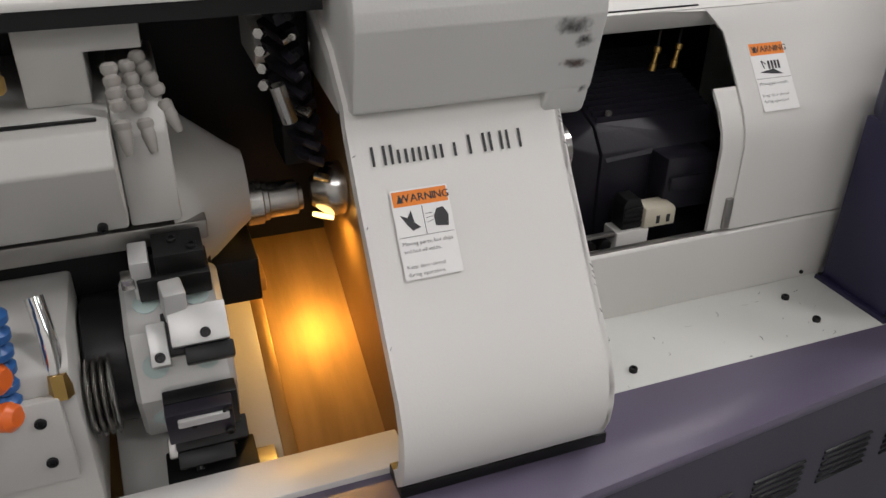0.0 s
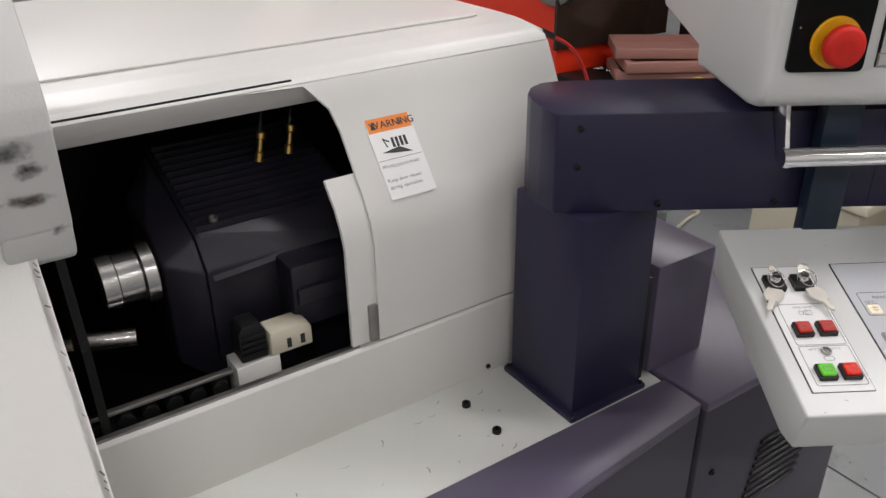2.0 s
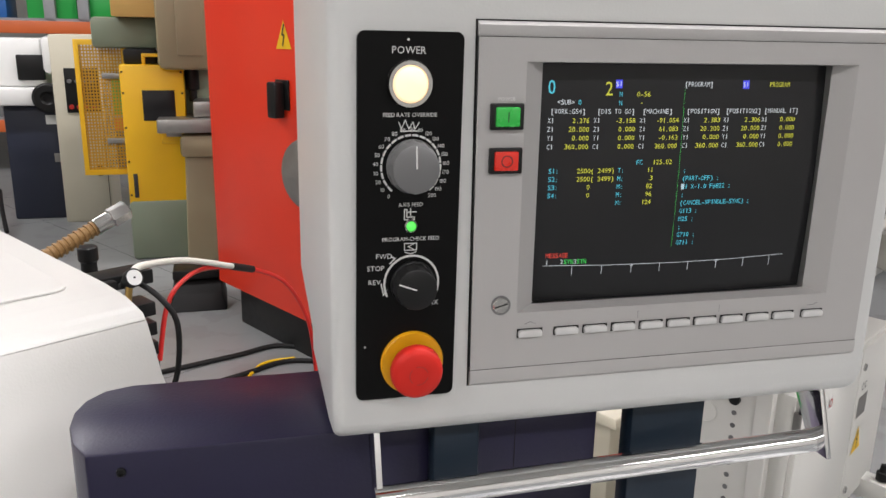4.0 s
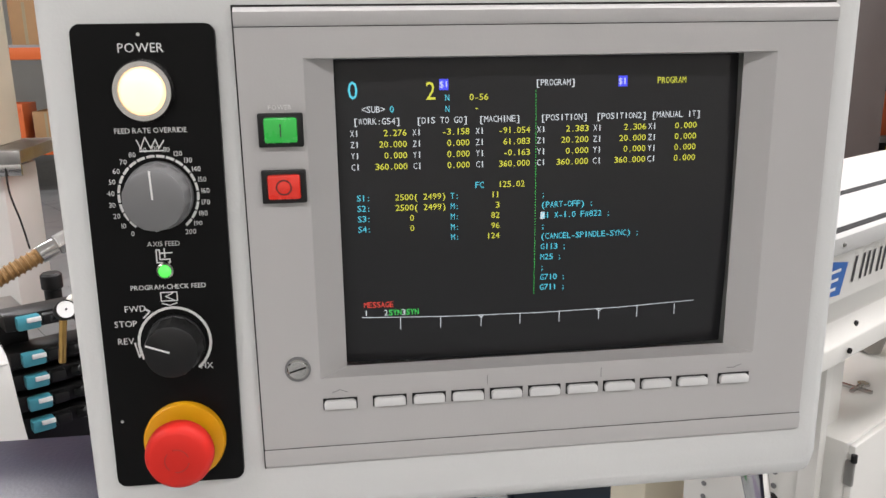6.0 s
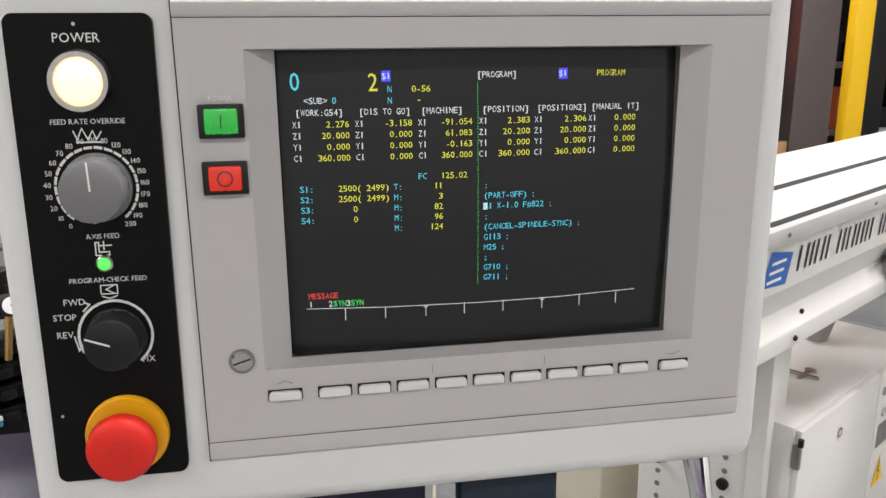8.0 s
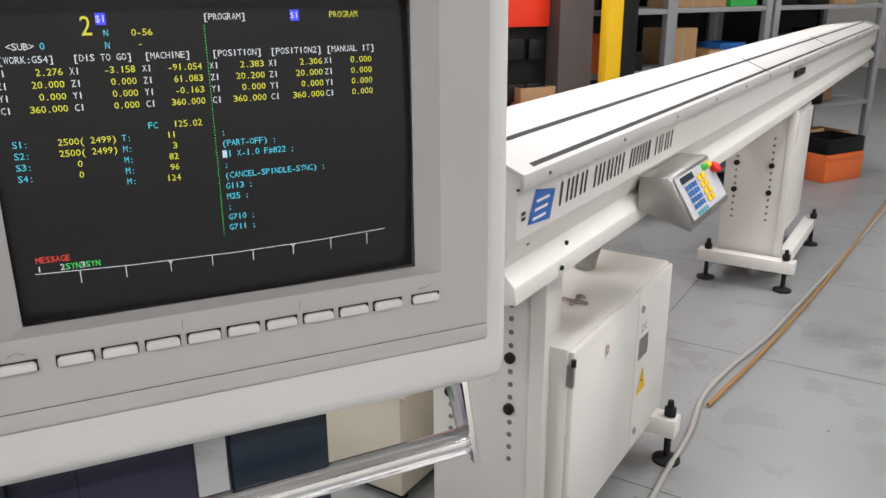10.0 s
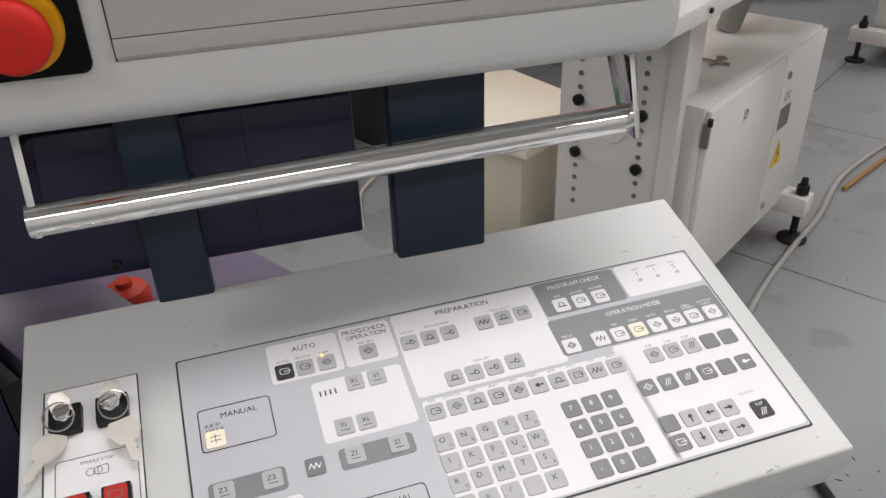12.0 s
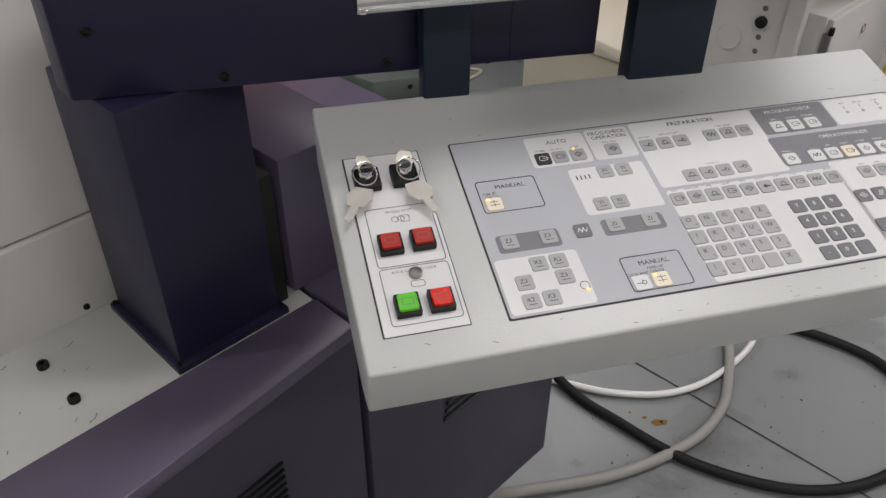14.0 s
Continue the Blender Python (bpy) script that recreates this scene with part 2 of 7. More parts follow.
WHITE = material("machine_paint", (0.66, 0.65, 0.62), 0.38, vary=0.04, scale=4, bump=0.10, grain=320, wear=(0.42, 0.40, 0.37), wear_at=0.80)
# greyer than the machine paint to darken the hood's down-tilted front
HOOD = material("hood_paint_shaded", (0.54, 0.54, 0.52), 0.36, vary=0.05, scale=4, bump=0.12, grain=300, wear=(0.33, 0.31, 0.28), wear_at=0.80)
DECK = material("deck_paint", (0.66, 0.67, 0.63), 0.34, vary=0.06, scale=7, bump=0.08, wear=(0.30, 0.29, 0.27), wear_at=0.76)
BAYPAINT = material("bay_paint", (0.46, 0.455, 0.43), 0.35, vary=0.08, scale=6, bump=0.08, wear=(0.25, 0.24, 0.2), wear_at=0.75)
NAVY = material("navy_paint", (0.017, 0.015, 0.042), 0.36, spec=0.4, vary=0.15, scale=5, bump=0.12, grain=260, wear=(0.10, 0.095, 0.13), wear_at=0.80)
# plum is raised for the light its faces reflect; slate stays darker
PLUM = material("plum_paint_sheen", (0.118, 0.100, 0.150), 0.36, spec=0.5, vary=0.12, scale=5, bump=0.12, grain=260, wear=(0.16, 0.15, 0.17), wear_at=0.79)
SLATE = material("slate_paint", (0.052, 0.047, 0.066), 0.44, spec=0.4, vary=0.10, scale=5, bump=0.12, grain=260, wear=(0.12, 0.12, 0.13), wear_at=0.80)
TEAL = material("teal_paint", (0.010, 0.020, 0.034), 0.38, spec=0.35, vary=0.12, scale=6, bump=0.06)
BLACK = material("black_paint", (0.006, 0.006, 0.006), 0.45, vary=0.2, scale=8, bump=0.08)
# near-black; bay linings and backs carry their shade in this colour
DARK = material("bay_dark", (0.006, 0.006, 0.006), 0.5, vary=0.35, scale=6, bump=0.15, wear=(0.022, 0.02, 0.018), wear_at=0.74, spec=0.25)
MOTORP = material("motor_paint", (0.014, 0.0125, 0.019), 0.44, vary=0.2, scale=8, bump=0.12, grain=220, spec=0.35)
SOFTKEY = material("soft_key_plastic", (0.62, 0.62, 0.61), 0.4, vary=0.04, scale=60, bump=0.02)
RUBBER = material("black_rubber", (0.008, 0.008, 0.008), 0.6, vary=0.2, scale=20, bump=0.1, spec=0.3)
PANEL = material("black_panel", (0.004, 0.004, 0.004), 0.38, vary=0.1, scale=20, bump=0.03, wear=(0.012, 0.012, 0.012), wear_at=0.84, spec=0.12)
HOUSING = material("housing_paint", (0.62, 0.625, 0.61), 0.33, vary=0.03, scale=4, bump=0.09, grain=420, wear=(0.42, 0.42, 0.40), wear_at=0.83)
BEZEL = material("bezel_plastic", (0.44, 0.43, 0.42), 0.42, vary=0.03, scale=6, bump=0.05, grain=600)
DESK = material("console_paint", (0.56, 0.57, 0.55), 0.34, vary=0.05, scale=5, bump=0.10, grain=380, wear=(0.30, 0.29, 0.28), wear_at=0.79)
MEMBRANE = material("membrane_grey", (0.47, 0.48, 0.50), 0.38, vary=0.03, scale=8, bump=0.02)
MEMWHITE = material("membrane_white", (0.74, 0.74, 0.73), 0.38, vary=0.03, scale=8, bump=0.02)
MEMDARK = material("membrane_dark", (0.20, 0.20, 0.21), 0.4, vary=0.05, scale=8, bump=0.02)
KEYGREY = material("key_grey", (0.42, 0.42, 0.42), 0.42, vary=0.05, scale=60, bump=0.02)
KEYDARK = material("key_dark", (0.17, 0.17, 0.18), 0.42, vary=0.05, scale=60, bump=0.02)
KEYLIT = material("key_lit", (0.75, 0.70, 0.58), 0.4, vary=0.05, scale=60, bump=0.02, emit=(1.0, 0.72, 0.35), strength=0.12)
INK = material("printing_ink", (0.025, 0.025, 0.027), 0.5, vary=0.1, scale=40, bump=0)
INKGREY = material("grey_ink", (0.16, 0.16, 0.16), 0.5, vary=0.1, scale=40, bump=0)
INKWHITE = material("white_ink", (0.75, 0.75, 0.73), 0.5, vary=0.05, scale=40, bump=0)
CHROME = material("chrome", (0.78, 0.78, 0.78), 0.10, 1.0, vary=0.03, scale=9, bump=0.01)
STEEL = material("machined_steel", (0.52, 0.51, 0.49), 0.24, 1.0, vary=0.15, scale=30, bump=0.06, grain=240)
DULLSTEEL = material("dull_steel", (0.36, 0.35, 0.33), 0.42, 1.0, vary=0.25, scale=14, bump=0.10)
NICKEL = material("nickel_key", (0.70, 0.67, 0.60), 0.36, 0.35, vary=0.12, scale=60, bump=0.04)
LIDGREY = material("lid_paint", (0.47, 0.47, 0.455), 0.42, vary=0.07, scale=3, bump=0.08, grain=260, wear=(0.33, 0.32, 0.29), wear_at=0.74)
BRASS = material("brass", (0.55, 0.36, 0.12), 0.3, 1.0, vary=0.1, scale=20, bump=0.03)
# oiled metal; the lamp's amber reflection and streaks are put into the colour
OILED_AMBER_LIT = material("oiled_sheet_amber_lit", (0.33, 0.20, 0.075), 0.42, 0.55, vary=0.45, scale=7, bump=0.10, grain=70, streak=(5, 1, 0.5))
BLUEP = material("blue_hose", (0.02, 0.10, 0.30), 0.35, vary=0.1, scale=20, bump=0.03)
ORANGEP = material("orange_plastic", (0.75, 0.14, 0.02), 0.35, vary=0.05, scale=20, bump=0.02)
CREAMHOSE = material("beige_hose", (0.30, 0.285, 0.26), 0.4, vary=0.12, scale=20, bump=0.05)
CREAM = material("cream_paint", (0.60, 0.56, 0.44), 0.42, vary=0.06, scale=5, bump=0.08, wear=(0.35, 0.31, 0.24), wear_at=0.78)
FEEDER = material("feeder_paint", (0.67, 0.66, 0.62), 0.40, vary=0.05, scale=3, bump=0.08, grain=260, wear=(0.40, 0.38, 0.32), wear_at=0.80)
REDM = material("press_red", (0.80, 0.040, 0.012), 0.32, vary=0.05, scale=3, bump=0.06, wear=(0.35, 0.02, 0.01), wear_at=0.82)
YELLOW = material("guard_yellow", (0.85, 0.50, 0.01), 0.38, vary=0.05, scale=5, bump=0.05)
GREENM = material("machine_green", (0.20, 0.24, 0.17), 0.45, vary=0.08, scale=4, bump=0.08)
TAN = material("tan_paint", (0.30, 0.25, 0.15), 0.5, vary=0.08, scale=4, bump=0.08)
CARD = material("cardboard", (0.36, 0.21, 0.10), 0.8, vary=0.12, scale=8, bump=0.1)
PINK = material("copper_tray", (0.33, 0.16, 0.13), 0.5, vary=0.12, scale=8, bump=0.06)
RACKGREY = material("rack_grey", (0.30, 0.31, 0.32), 0.45, 0.3, vary=0.1, scale=6, bump=0.05)
RACKORANGE = material("rack_orange", (0.62, 0.13, 0.03), 0.45, vary=0.08, scale=6, bump=0.05)
BINGREEN = material("green_bin", (0.02, 0.35, 0.06), 0.4, vary=0.06, scale=8, bump=0.02)
BINBLUE = material("blue_bin", (0.02, 0.12, 0.38), 0.4, vary=0.06, scale=8, bump=0.02)
CYAN = material("valve_cyan", (0.06, 0.29, 0.36), 0.4, vary=0.08, scale=30, bump=0.02)
WALLP = material("wall_paint", (0.68, 0.67, 0.63), 0.7, vary=0.06, scale=2, bump=0.2, grain=60)
CEIL = material("ceiling_sheet", (0.62, 0.62, 0.60), 0.6, vary=0.05, scale=2, bump=0.1)
LABEL = material("label_white", (0.78, 0.78, 0.76), 0.4, vary=0.03, scale=20, bump=0.01)
LABELO = material("label_orange", (0.78, 0.22, 0.02), 0.4, vary=0.04, scale=20, bump=0.01)
SIGNY = material("sign_yellow", (0.85, 0.52, 0.01), 0.4, vary=0.04, scale=20, bump=0.01)
LOGOBLUE = material("logo_blue", (0.02, 0.12, 0.42), 0.4, vary=0.04, scale=20, bump=0.01)
BTNRED = material("button_red", (0.46, 0.03, 0.02), 0.3, vary=0.05, scale=40, bump=0.02, coat=0.3)
BTNREDLIT = material("button_red_lit", (0.62, 0.022, 0.010), 0.28, vary=0.05, scale=40, bump=0.01, coat=0.3, emit=(1, 0.03, 0.01), strength=0.07)
BTNGREENLIT = material("button_green_lit", (0.01, 0.30, 0.035), 0.28, vary=0.05, scale=40, bump=0.01, coat=0.3, emit=(0.08, 0.8, 0.12), strength=0.10)
BTNLIME = material("button_lime_lit", (0.07, 0.42, 0.02), 0.3, vary=0.05, scale=40, bump=0.01, coat=0.3, emit=(0.30, 0.85, 0.06), strength=0.14)
STOPRED = material("stop_red", (0.62, 0.022, 0.014), 0.48, spec=0.25, vary=0.05, scale=20, bump=0.03)
STOPYELLOW = material("stop_yellow", (0.80, 0.38, 0.005), 0.4, vary=0.04, scale=20, bump=0.02)
KNOBGREY = material("knob_grey", (0.16, 0.16, 0.16), 0.42, vary=0.06, scale=30, bump=0.03)
KNOBBLACK = material("knob_black", (0.008, 0.008, 0.008), 0.42, vary=0.1, scale=30, bump=0.03, spec=0.3)
TUBE = material("crt_glass", (0.020, 0.020, 0.021), 0.16, vary=0.1, scale=5, bump=0, coat=0.0, spec=0.25)
LAMPLIT = material("power_lamp", (0.9, 0.75, 0.55), 0.3, vary=0.02, scale=20, bump=0, emit=(1.0, 0.72, 0.42), strength=0.5)
LEDGREEN = material("green_led", (0.1, 0.6, 0.1), 0.2, vary=0.02, scale=20, bump=0, emit=(0.12, 1.0, 0.12), strength=0.35)
AMBER = material("amber_lens", (0.85, 0.22, 0.01), 0.2, vary=0.05, scale=20, bump=0.02, coat=0.4)
PALELENS = material("cap_disc", (0.42, 0.52, 0.50), 0.4, vary=0.06, scale=60, bump=0.03)
PHOS = {n: material("phosphor_" + n, tuple(x * 0.1 for x in c), 0.4, vary=0, bump=0, emit=c, strength=0.55) for n, c in
        {"white": (0.62, 0.66, 0.70), "yellow": (0.62, 0.62, 0.05), "cyan": (0.08, 0.56, 0.72), "red": (0.7, 0.06, 0.04), "green": (0.06, 0.75, 0.12), "blue": (0.05, 0.06, 0.85)}.items()}


def smudge(name, colour, strength=1.0):
    """A rubbed, smeared dirt mark: solid at its middle, broken up towards its rim."""
    m = bpy.data.materials.new(name)
    m.use_nodes = True
    nt = m.node_tree
    b = nt.nodes["Principled BSDF"]
    b.inputs["Base Color"].default_value, b.inputs["Roughness"].default_value = (*colour, 1), 0.6
    co = nt.nodes.new("ShaderNodeTexCoord")
    mp = nt.nodes.new("ShaderNodeMapping")
    mp.inputs["Location"].default_value, mp.inputs["Scale"].default_value = (-1, -1, -1), (2, 2, 2)
    sp = nt.nodes.new("ShaderNodeVectorMath")
    sp.operation = "LENGTH"
    no = nt.nodes.new("ShaderNodeTexNoise")
    no.inputs["Scale"].default_value, no.inputs["Detail"].default_value = 130.0, 8
    n2 = nt.nodes.new("ShaderNodeTexNoise")
    n2.inputs["Scale"].default_value, n2.inputs["Detail"].default_value = 40.0, 4
    sub = nt.nodes.new("ShaderNodeMath")
    sub.operation = "SUBTRACT"
    add = nt.nodes.new("ShaderNodeMath")
    add.operation = "ADD"
    mr = nt.nodes.new("ShaderNodeMapRange")
    mr.inputs["From Min"].default_value, mr.inputs["From Max"].default_value, mr.inputs["To Max"].default_value = 0.30, 1.0, strength
    nt.links.new(co.outputs["Generated"], mp.inputs["Vector"])
    nt.links.new(mp.outputs[0], sp.inputs[0])
    nt.links.new(co.outputs["Object"], no.inputs["Vector"])
    nt.links.new(co.outputs["Object"], n2.inputs["Vector"])
    nt.links.new(no.outputs[0], add.inputs[0])
    nt.links.new(n2.outputs[0], add.inputs[1])
    nt.links.new(add.outputs[0], sub.inputs[0])
    nt.links.new(sp.outputs["Value"], sub.inputs[1])
    nt.links.new(sub.outputs[0], mr.inputs[0])
    nt.links.new(mr.outputs[0], b.inputs["Alpha"])
    return m


SMUDGE = smudge("rubbed_dirt", (0.035, 0.03, 0.028), 0.9)
SMUDGED = smudge("worn_to_primer", (0.09, 0.065, 0.055), 1.0)
STAIN = smudge("floor_stain", (0.09, 0.09, 0.085), 0.25)
# ---- hall ----
solid("floor", box(-9, 16, -5, 17, -0.10, 0.0), material("painted_concrete", (0.225, 0.235, 0.235), 0.40, vary=0.22, scale=0.8, bump=0.06, grain=90, wear=(0.195, 0.20, 0.20), wear_at=0.57), "worn pale grey painted concrete floor of the workshop")
solid("wall_north", box(-9.2, 16.2, 17, 17.2, 0, 6), WALLP, "pale painted workshop wall")
solid("wall_south", box(-9.2, 16.2, -5.2, -5, 0, 6), WALLP, "pale painted workshop wall")
solid("wall_east", box(16, 16.2, -5, 17, 0, 6), WALLP, "pale painted workshop wall")
solid("wall_west", box(-9.2, -9, -5, 17, 0, 6), WALLP, "pale painted workshop wall")
solid("ceiling", box(-9.2, 16.2, -5.2, 17.2, 6.0, 6.15), CEIL, "light sheeted workshop ceiling")

TUBELIT = material("tube_diffuser", (0.9, 0.92, 0.95), 0.4, vary=0, bump=0, emit=(1.0, 0.98, 0.95), strength=6.0)


def ceiling_light(x, y, power):
    e = thing("ceiling_light", "white batten ceiling light with a glowing diffuser", "ceiling light", (x, y, 5.0), group="ceiling lights")
    part("housing", box(x - 1.25, x + 1.25, y - 0.12, y + 0.12, 5.03, 5.12, 0.01), WHITE, e)
    part("diffuser", box(x - 1.2, x + 1.2, y - 0.09, y + 0.09, 5.005, 5.03, 0.008), TUBELIT, e)
    part("hanger", rod((x - 1, y, 5.12), (x - 1, y, 6), 0.008), DULLSTEEL, e)
    part("hanger", rod((x + 1, y, 5.12), (x + 1, y, 6), 0.008), DULLSTEEL, e)
    la = bpy.data.lights.new("tube_light", "AREA")
    la.shape, la.size, la.size_y, la.energy, la.color = "RECTANGLE", 2.4, 0.3, power, (1.0, 0.962, 0.985)
    lo = new("tube_light", la)
    lo.matrix_basis = pose(x, y, 4.98)


for lx, ly, pw in ((-3.6, -3.0, 66), (1.0, -3.2, 56), (5.6, -3.0, 66), (-3.4, 1.4, 80), (2.6, 1.5, 72), (7.0, 1.4, 100), (-2.6, 6.2, 120), (3.2, 5.6, 85), (8.0, 6.6, 75)):
    ceiling_light(lx, ly, pw)


# ================= operator console on its swing arm =================
console = thing("operator_console", "pale grey operator console with screen, handle bar and keyboard desk", "control console", (1.25, 1.30, 0.95))

# monitor housing, deeper above than below
LOCAL.append(turned_frame((1.2845, 1.19, 1.45), (0.0296, 0.0530, -0.0068), -0.3, -0.34, 1.0515))
HX0, HX1 = 0.975, 1.500
hp = [(1.195, 1.275), (1.200, 1.258), (1.218, 1.246), (1.245, 1.242), (1.43, 1.240), (1.435, 1.264), (1.62, 1.285), (1.62, 1.66), (1.215, 1.66), (1.196, 1.64)]
part("monitor_housing", cut(prism(hp, HX0, HX1, "u", 0.012, seg=3), box(1.0905, 1.4785, 1.10, 1.235, 1.2955, 1.6020)), HOUSING, console, "pale blue-grey painted monitor housing with rounded edges")


def face(y):
    return lambda x, z: (x, y, z)


def face3(y):
    return lambda x, z, h: (x, y - h, z)


# black switch strip, set a little out of square
LOCAL.append(LOCAL[-1] @ Matrix(((1, 0, 0.013, -0.01989), (0, 1, 0, 0), (0, 0, 1.035, -0.049), (0, 0, 0, 1))))
strip = part("switch_strip", slab(rounded(0.996, 1.079, 1.296, 1.586, 0.006), face3(1.195), 0.004), PANEL, console, "glossy black switch strip", smooth=False)
FY = 1.1905
bm = text("POWER", 1.0357, 1.5700, 0.0052, face(FY), align="c")
text("FEED RATE OVERRIDE", 1.0374, 1.5240, 0.0030, face(FY), bm, align="c")
text("AXIS FEED", 1.0391, 1.4555, 0.0030, face(FY), bm, align="c")
text("PROGRAM-CHECK FEED", 1.0398, 1.4283, 0.0030, face(FY), bm, align="c")
text("FWD.", 1.0187, 1.4145, 0.0040, face(FY), bm, align="c")
text("STOP", 1.0114, 1.4050, 0.0040, face(FY), bm, align="c")
text("REV.", 1.0112, 1.3937, 0.0040, face(FY), bm, align="c")
text("FIX", 1.0600, 1.3748, 0.0040, face(FY), bm, align="c")
# feed dial: numbers and ring
for i in range(21):
    a = radians(232 - i * 284 / 20)
    r = 0.0285
    text(str(i * 10), 1.0388 + r * math.cos(a), 1.4865 + r * math.sin(a) - 0.0016, 0.0030, face(FY), bm, align="c")
    if i < 20:
        b2 = a - radians(284 / 20)
        q = [a - radians(3), (a + b2) / 2, b2 + radians(3)]
        stroke([(1.0388 + 0.0238 * math.cos(t), 1.4865 + 0.0238 * math.sin(t)) for t in q], 0.0016, face(FY), bm)
stroke([(1.0285, 1.5200), (1.0305, 1.5150), (1.0335, 1.5215), (1.0365, 1.5150), (1.0395, 1.5200), (1.0415, 1.5150), (1.0445, 1.5195)], 0.0007, face(FY), bm)
bar(1.0295, 1.0445, 1.5130, 1.5138, face(FY), bm)
stroke([(1.0342, 1.4532), (1.0342, 1.4452), (1.0422, 1.4452), (1.0422, 1.4472), (1.0362, 1.4472), (1.0362, 1.4532)], 0.0008, face(FY), bm, True)
stroke([(1.0392, 1.4537), (1.0392, 1.4487)], 0.0008, face(FY), bm)
stroke([(1.0367, 1.4512), (1.0437, 1.4512)], 0.0008, face(FY), bm)
stroke([(1.0347, 1.4262), (1.0347, 1.4207), (1.0447, 1.4207), (1.0447, 1.4262)], 0.0007, face(FY), bm, True)
stroke([(1.0422, 1.4257), (1.0377, 1.4235), (1.0422, 1.4212)], 0.0007, face(FY), bm)
stroke([(1.0352, 1.4192), (1.0397, 1.4177), (1.0442, 1.4192)], 0.0007, face(FY), bm)
stroke(arc(1.0410, 1.3937, 0.0225, 205, -50, 22), 0.0017, face(FY), bm)
stroke([(1.0230, 1.4105), (1.0270, 1.4145), (1.0240, 1.4160)], 0.0010, face(FY), bm)
stroke([(1.0160, 1.3940), (1.0180, 1.3850), (1.0200, 1.3885)], 0.0010, face(FY), bm)
part("lettering", bm, INKWHITE, strip, "white printed scale and lettering", smooth=False)
for x, z in ((1.035, 1.580), (1.003, 1.342)):
    part("screw", lathe([(0.0011, 0), (0.0011, 0.0006), (0, 0.0006)], (x, 1.191, z), (0, -1, 0), 10), STEEL, strip)
bez = part("lamp_bezel", lathe([(0.0180, 0), (0.0180, 0.004), (0.0168, 0.0075), (0.0140, 0.0075), (0.0140, 0.003)], (1.0360, 1.1905, 1.5483), (0, -1, 0), 40), STEEL, console, "knurled metal lamp bezel")
part("lamp_lens", lathe([(0.0138, 0), (0.0138, 0.005), (0.012, 0.0085), (0.007, 0.0105), (0, 0.011)], (1.0360, 1.190, 1.5483), (0, -1, 0), 32), LAMPLIT, bez, "glowing warm white power lamp lens")


def knob(x, z, mat, r, h, angle, label):
    n = 44
    own = bmesh.new()
    def ring(rad, y, flute):
        return [own.verts.new((x + (rad * (1 - flute * (0.5 + 0.5 * math.cos(14 * 2 * math.pi * i / n)))) * math.cos(2 * math.pi * i / n), y, z + (rad * (1 - flute * (0.5 + 0.5 * math.cos(14 * 2 * math.pi * i / n)))) * math.sin(2 * math.pi * i / n))) for i in range(n)]
    rings = [ring(r, 1.1905, 0), ring(r, 1.1865, 0), ring(r * 0.98, 1.186, 0.06), ring(r * 0.93, 1.1905 - h * 0.8, 0.05), ring(r * 0.88, 1.1905 - h * 0.95, 0), ring(r * 0.80, 1.1905 - h, 0)]
    for a, b in zip(rings, rings[1:]):
        for i in range(n):
            own.faces.new((a[i], a[(i + 1) % n], b[(i + 1) % n], b[i]))
    own.faces.new(rings[-1])
    k = part("rotary_knob", own, mat, console, label)
    c, s = math.cos(radians(angle)), math.sin(radians(angle))
    m = stroke([(x + c * r * 0.06, z + s * r * 0.06), (x + c * r * 0.82, z + s * r * 0.82)], 0.0012, face(1.1905 - h - 0.0003))
    part("pointer_line", m, INKWHITE, k, smooth=False)


knob(1.0395, 1.4868, KNOBGREY, 0.0205, 0.020, 92, "grey fluted rotary knob")
knob(1.0420, 1.3935, KNOBBLACK, 0.0185, 0.020, 160, "black fluted rotary knob")
led = part("led_ring", lathe([(0.0052, 0), (0.0052, 0.003), (0.0042, 0.004), (0.0040, 0.002)], (1.0392, 1.1905, 1.4405), (0, -1, 0), 24), STEEL, console)
part("led_lens", lathe([(0.0040, 0), (0.0038, 0.004), (0.002, 0.006), (0, 0.0065)], (1.0392, 1.1905, 1.4405), (0, -1, 0), 20), LEDGREEN, led, "glowing green lamp")
est = part("stop_plate", lathe([(0.0265, 0), (0.0265, 0.003), (0.0255, 0.0045), (0.0, 0.0045)], (1.0425, 1.1905, 1.3270), (0, -1, 0), 48), STOPYELLOW, console, "round yellow emergency stop plate")
part("collar", lathe([(0.0150, 0.004), (0.0150, 0.013), (0.0135, 0.014)], (1.0425, 1.1905, 1.3270), (0, -1, 0), 32), KNOBBLACK, est)
part("mushroom_button", lathe([(0.0130, 0.012), (0.0205, 0.015), (0.0215, 0.018), (0.0212, 0.024), (0.0195, 0.0275), (0.0165, 0.029), (0.009, 0.0302), (0, 0.0305)], (1.0425, 1.1905, 1.3270), (0, -1, 0), 44), STOPRED, est, "red mushroom emergency stop button")
bm = bmesh.new()
for k in range(3):
    stroke(arc(1.0425, 1.3270, 0.0075, 20 + 120 * k, 105 + 120 * k, 6), 0.0008, face(1.1905 - 0.0306), bm)
part("turn_arrow", bm, BTNRED, est, smooth=False)

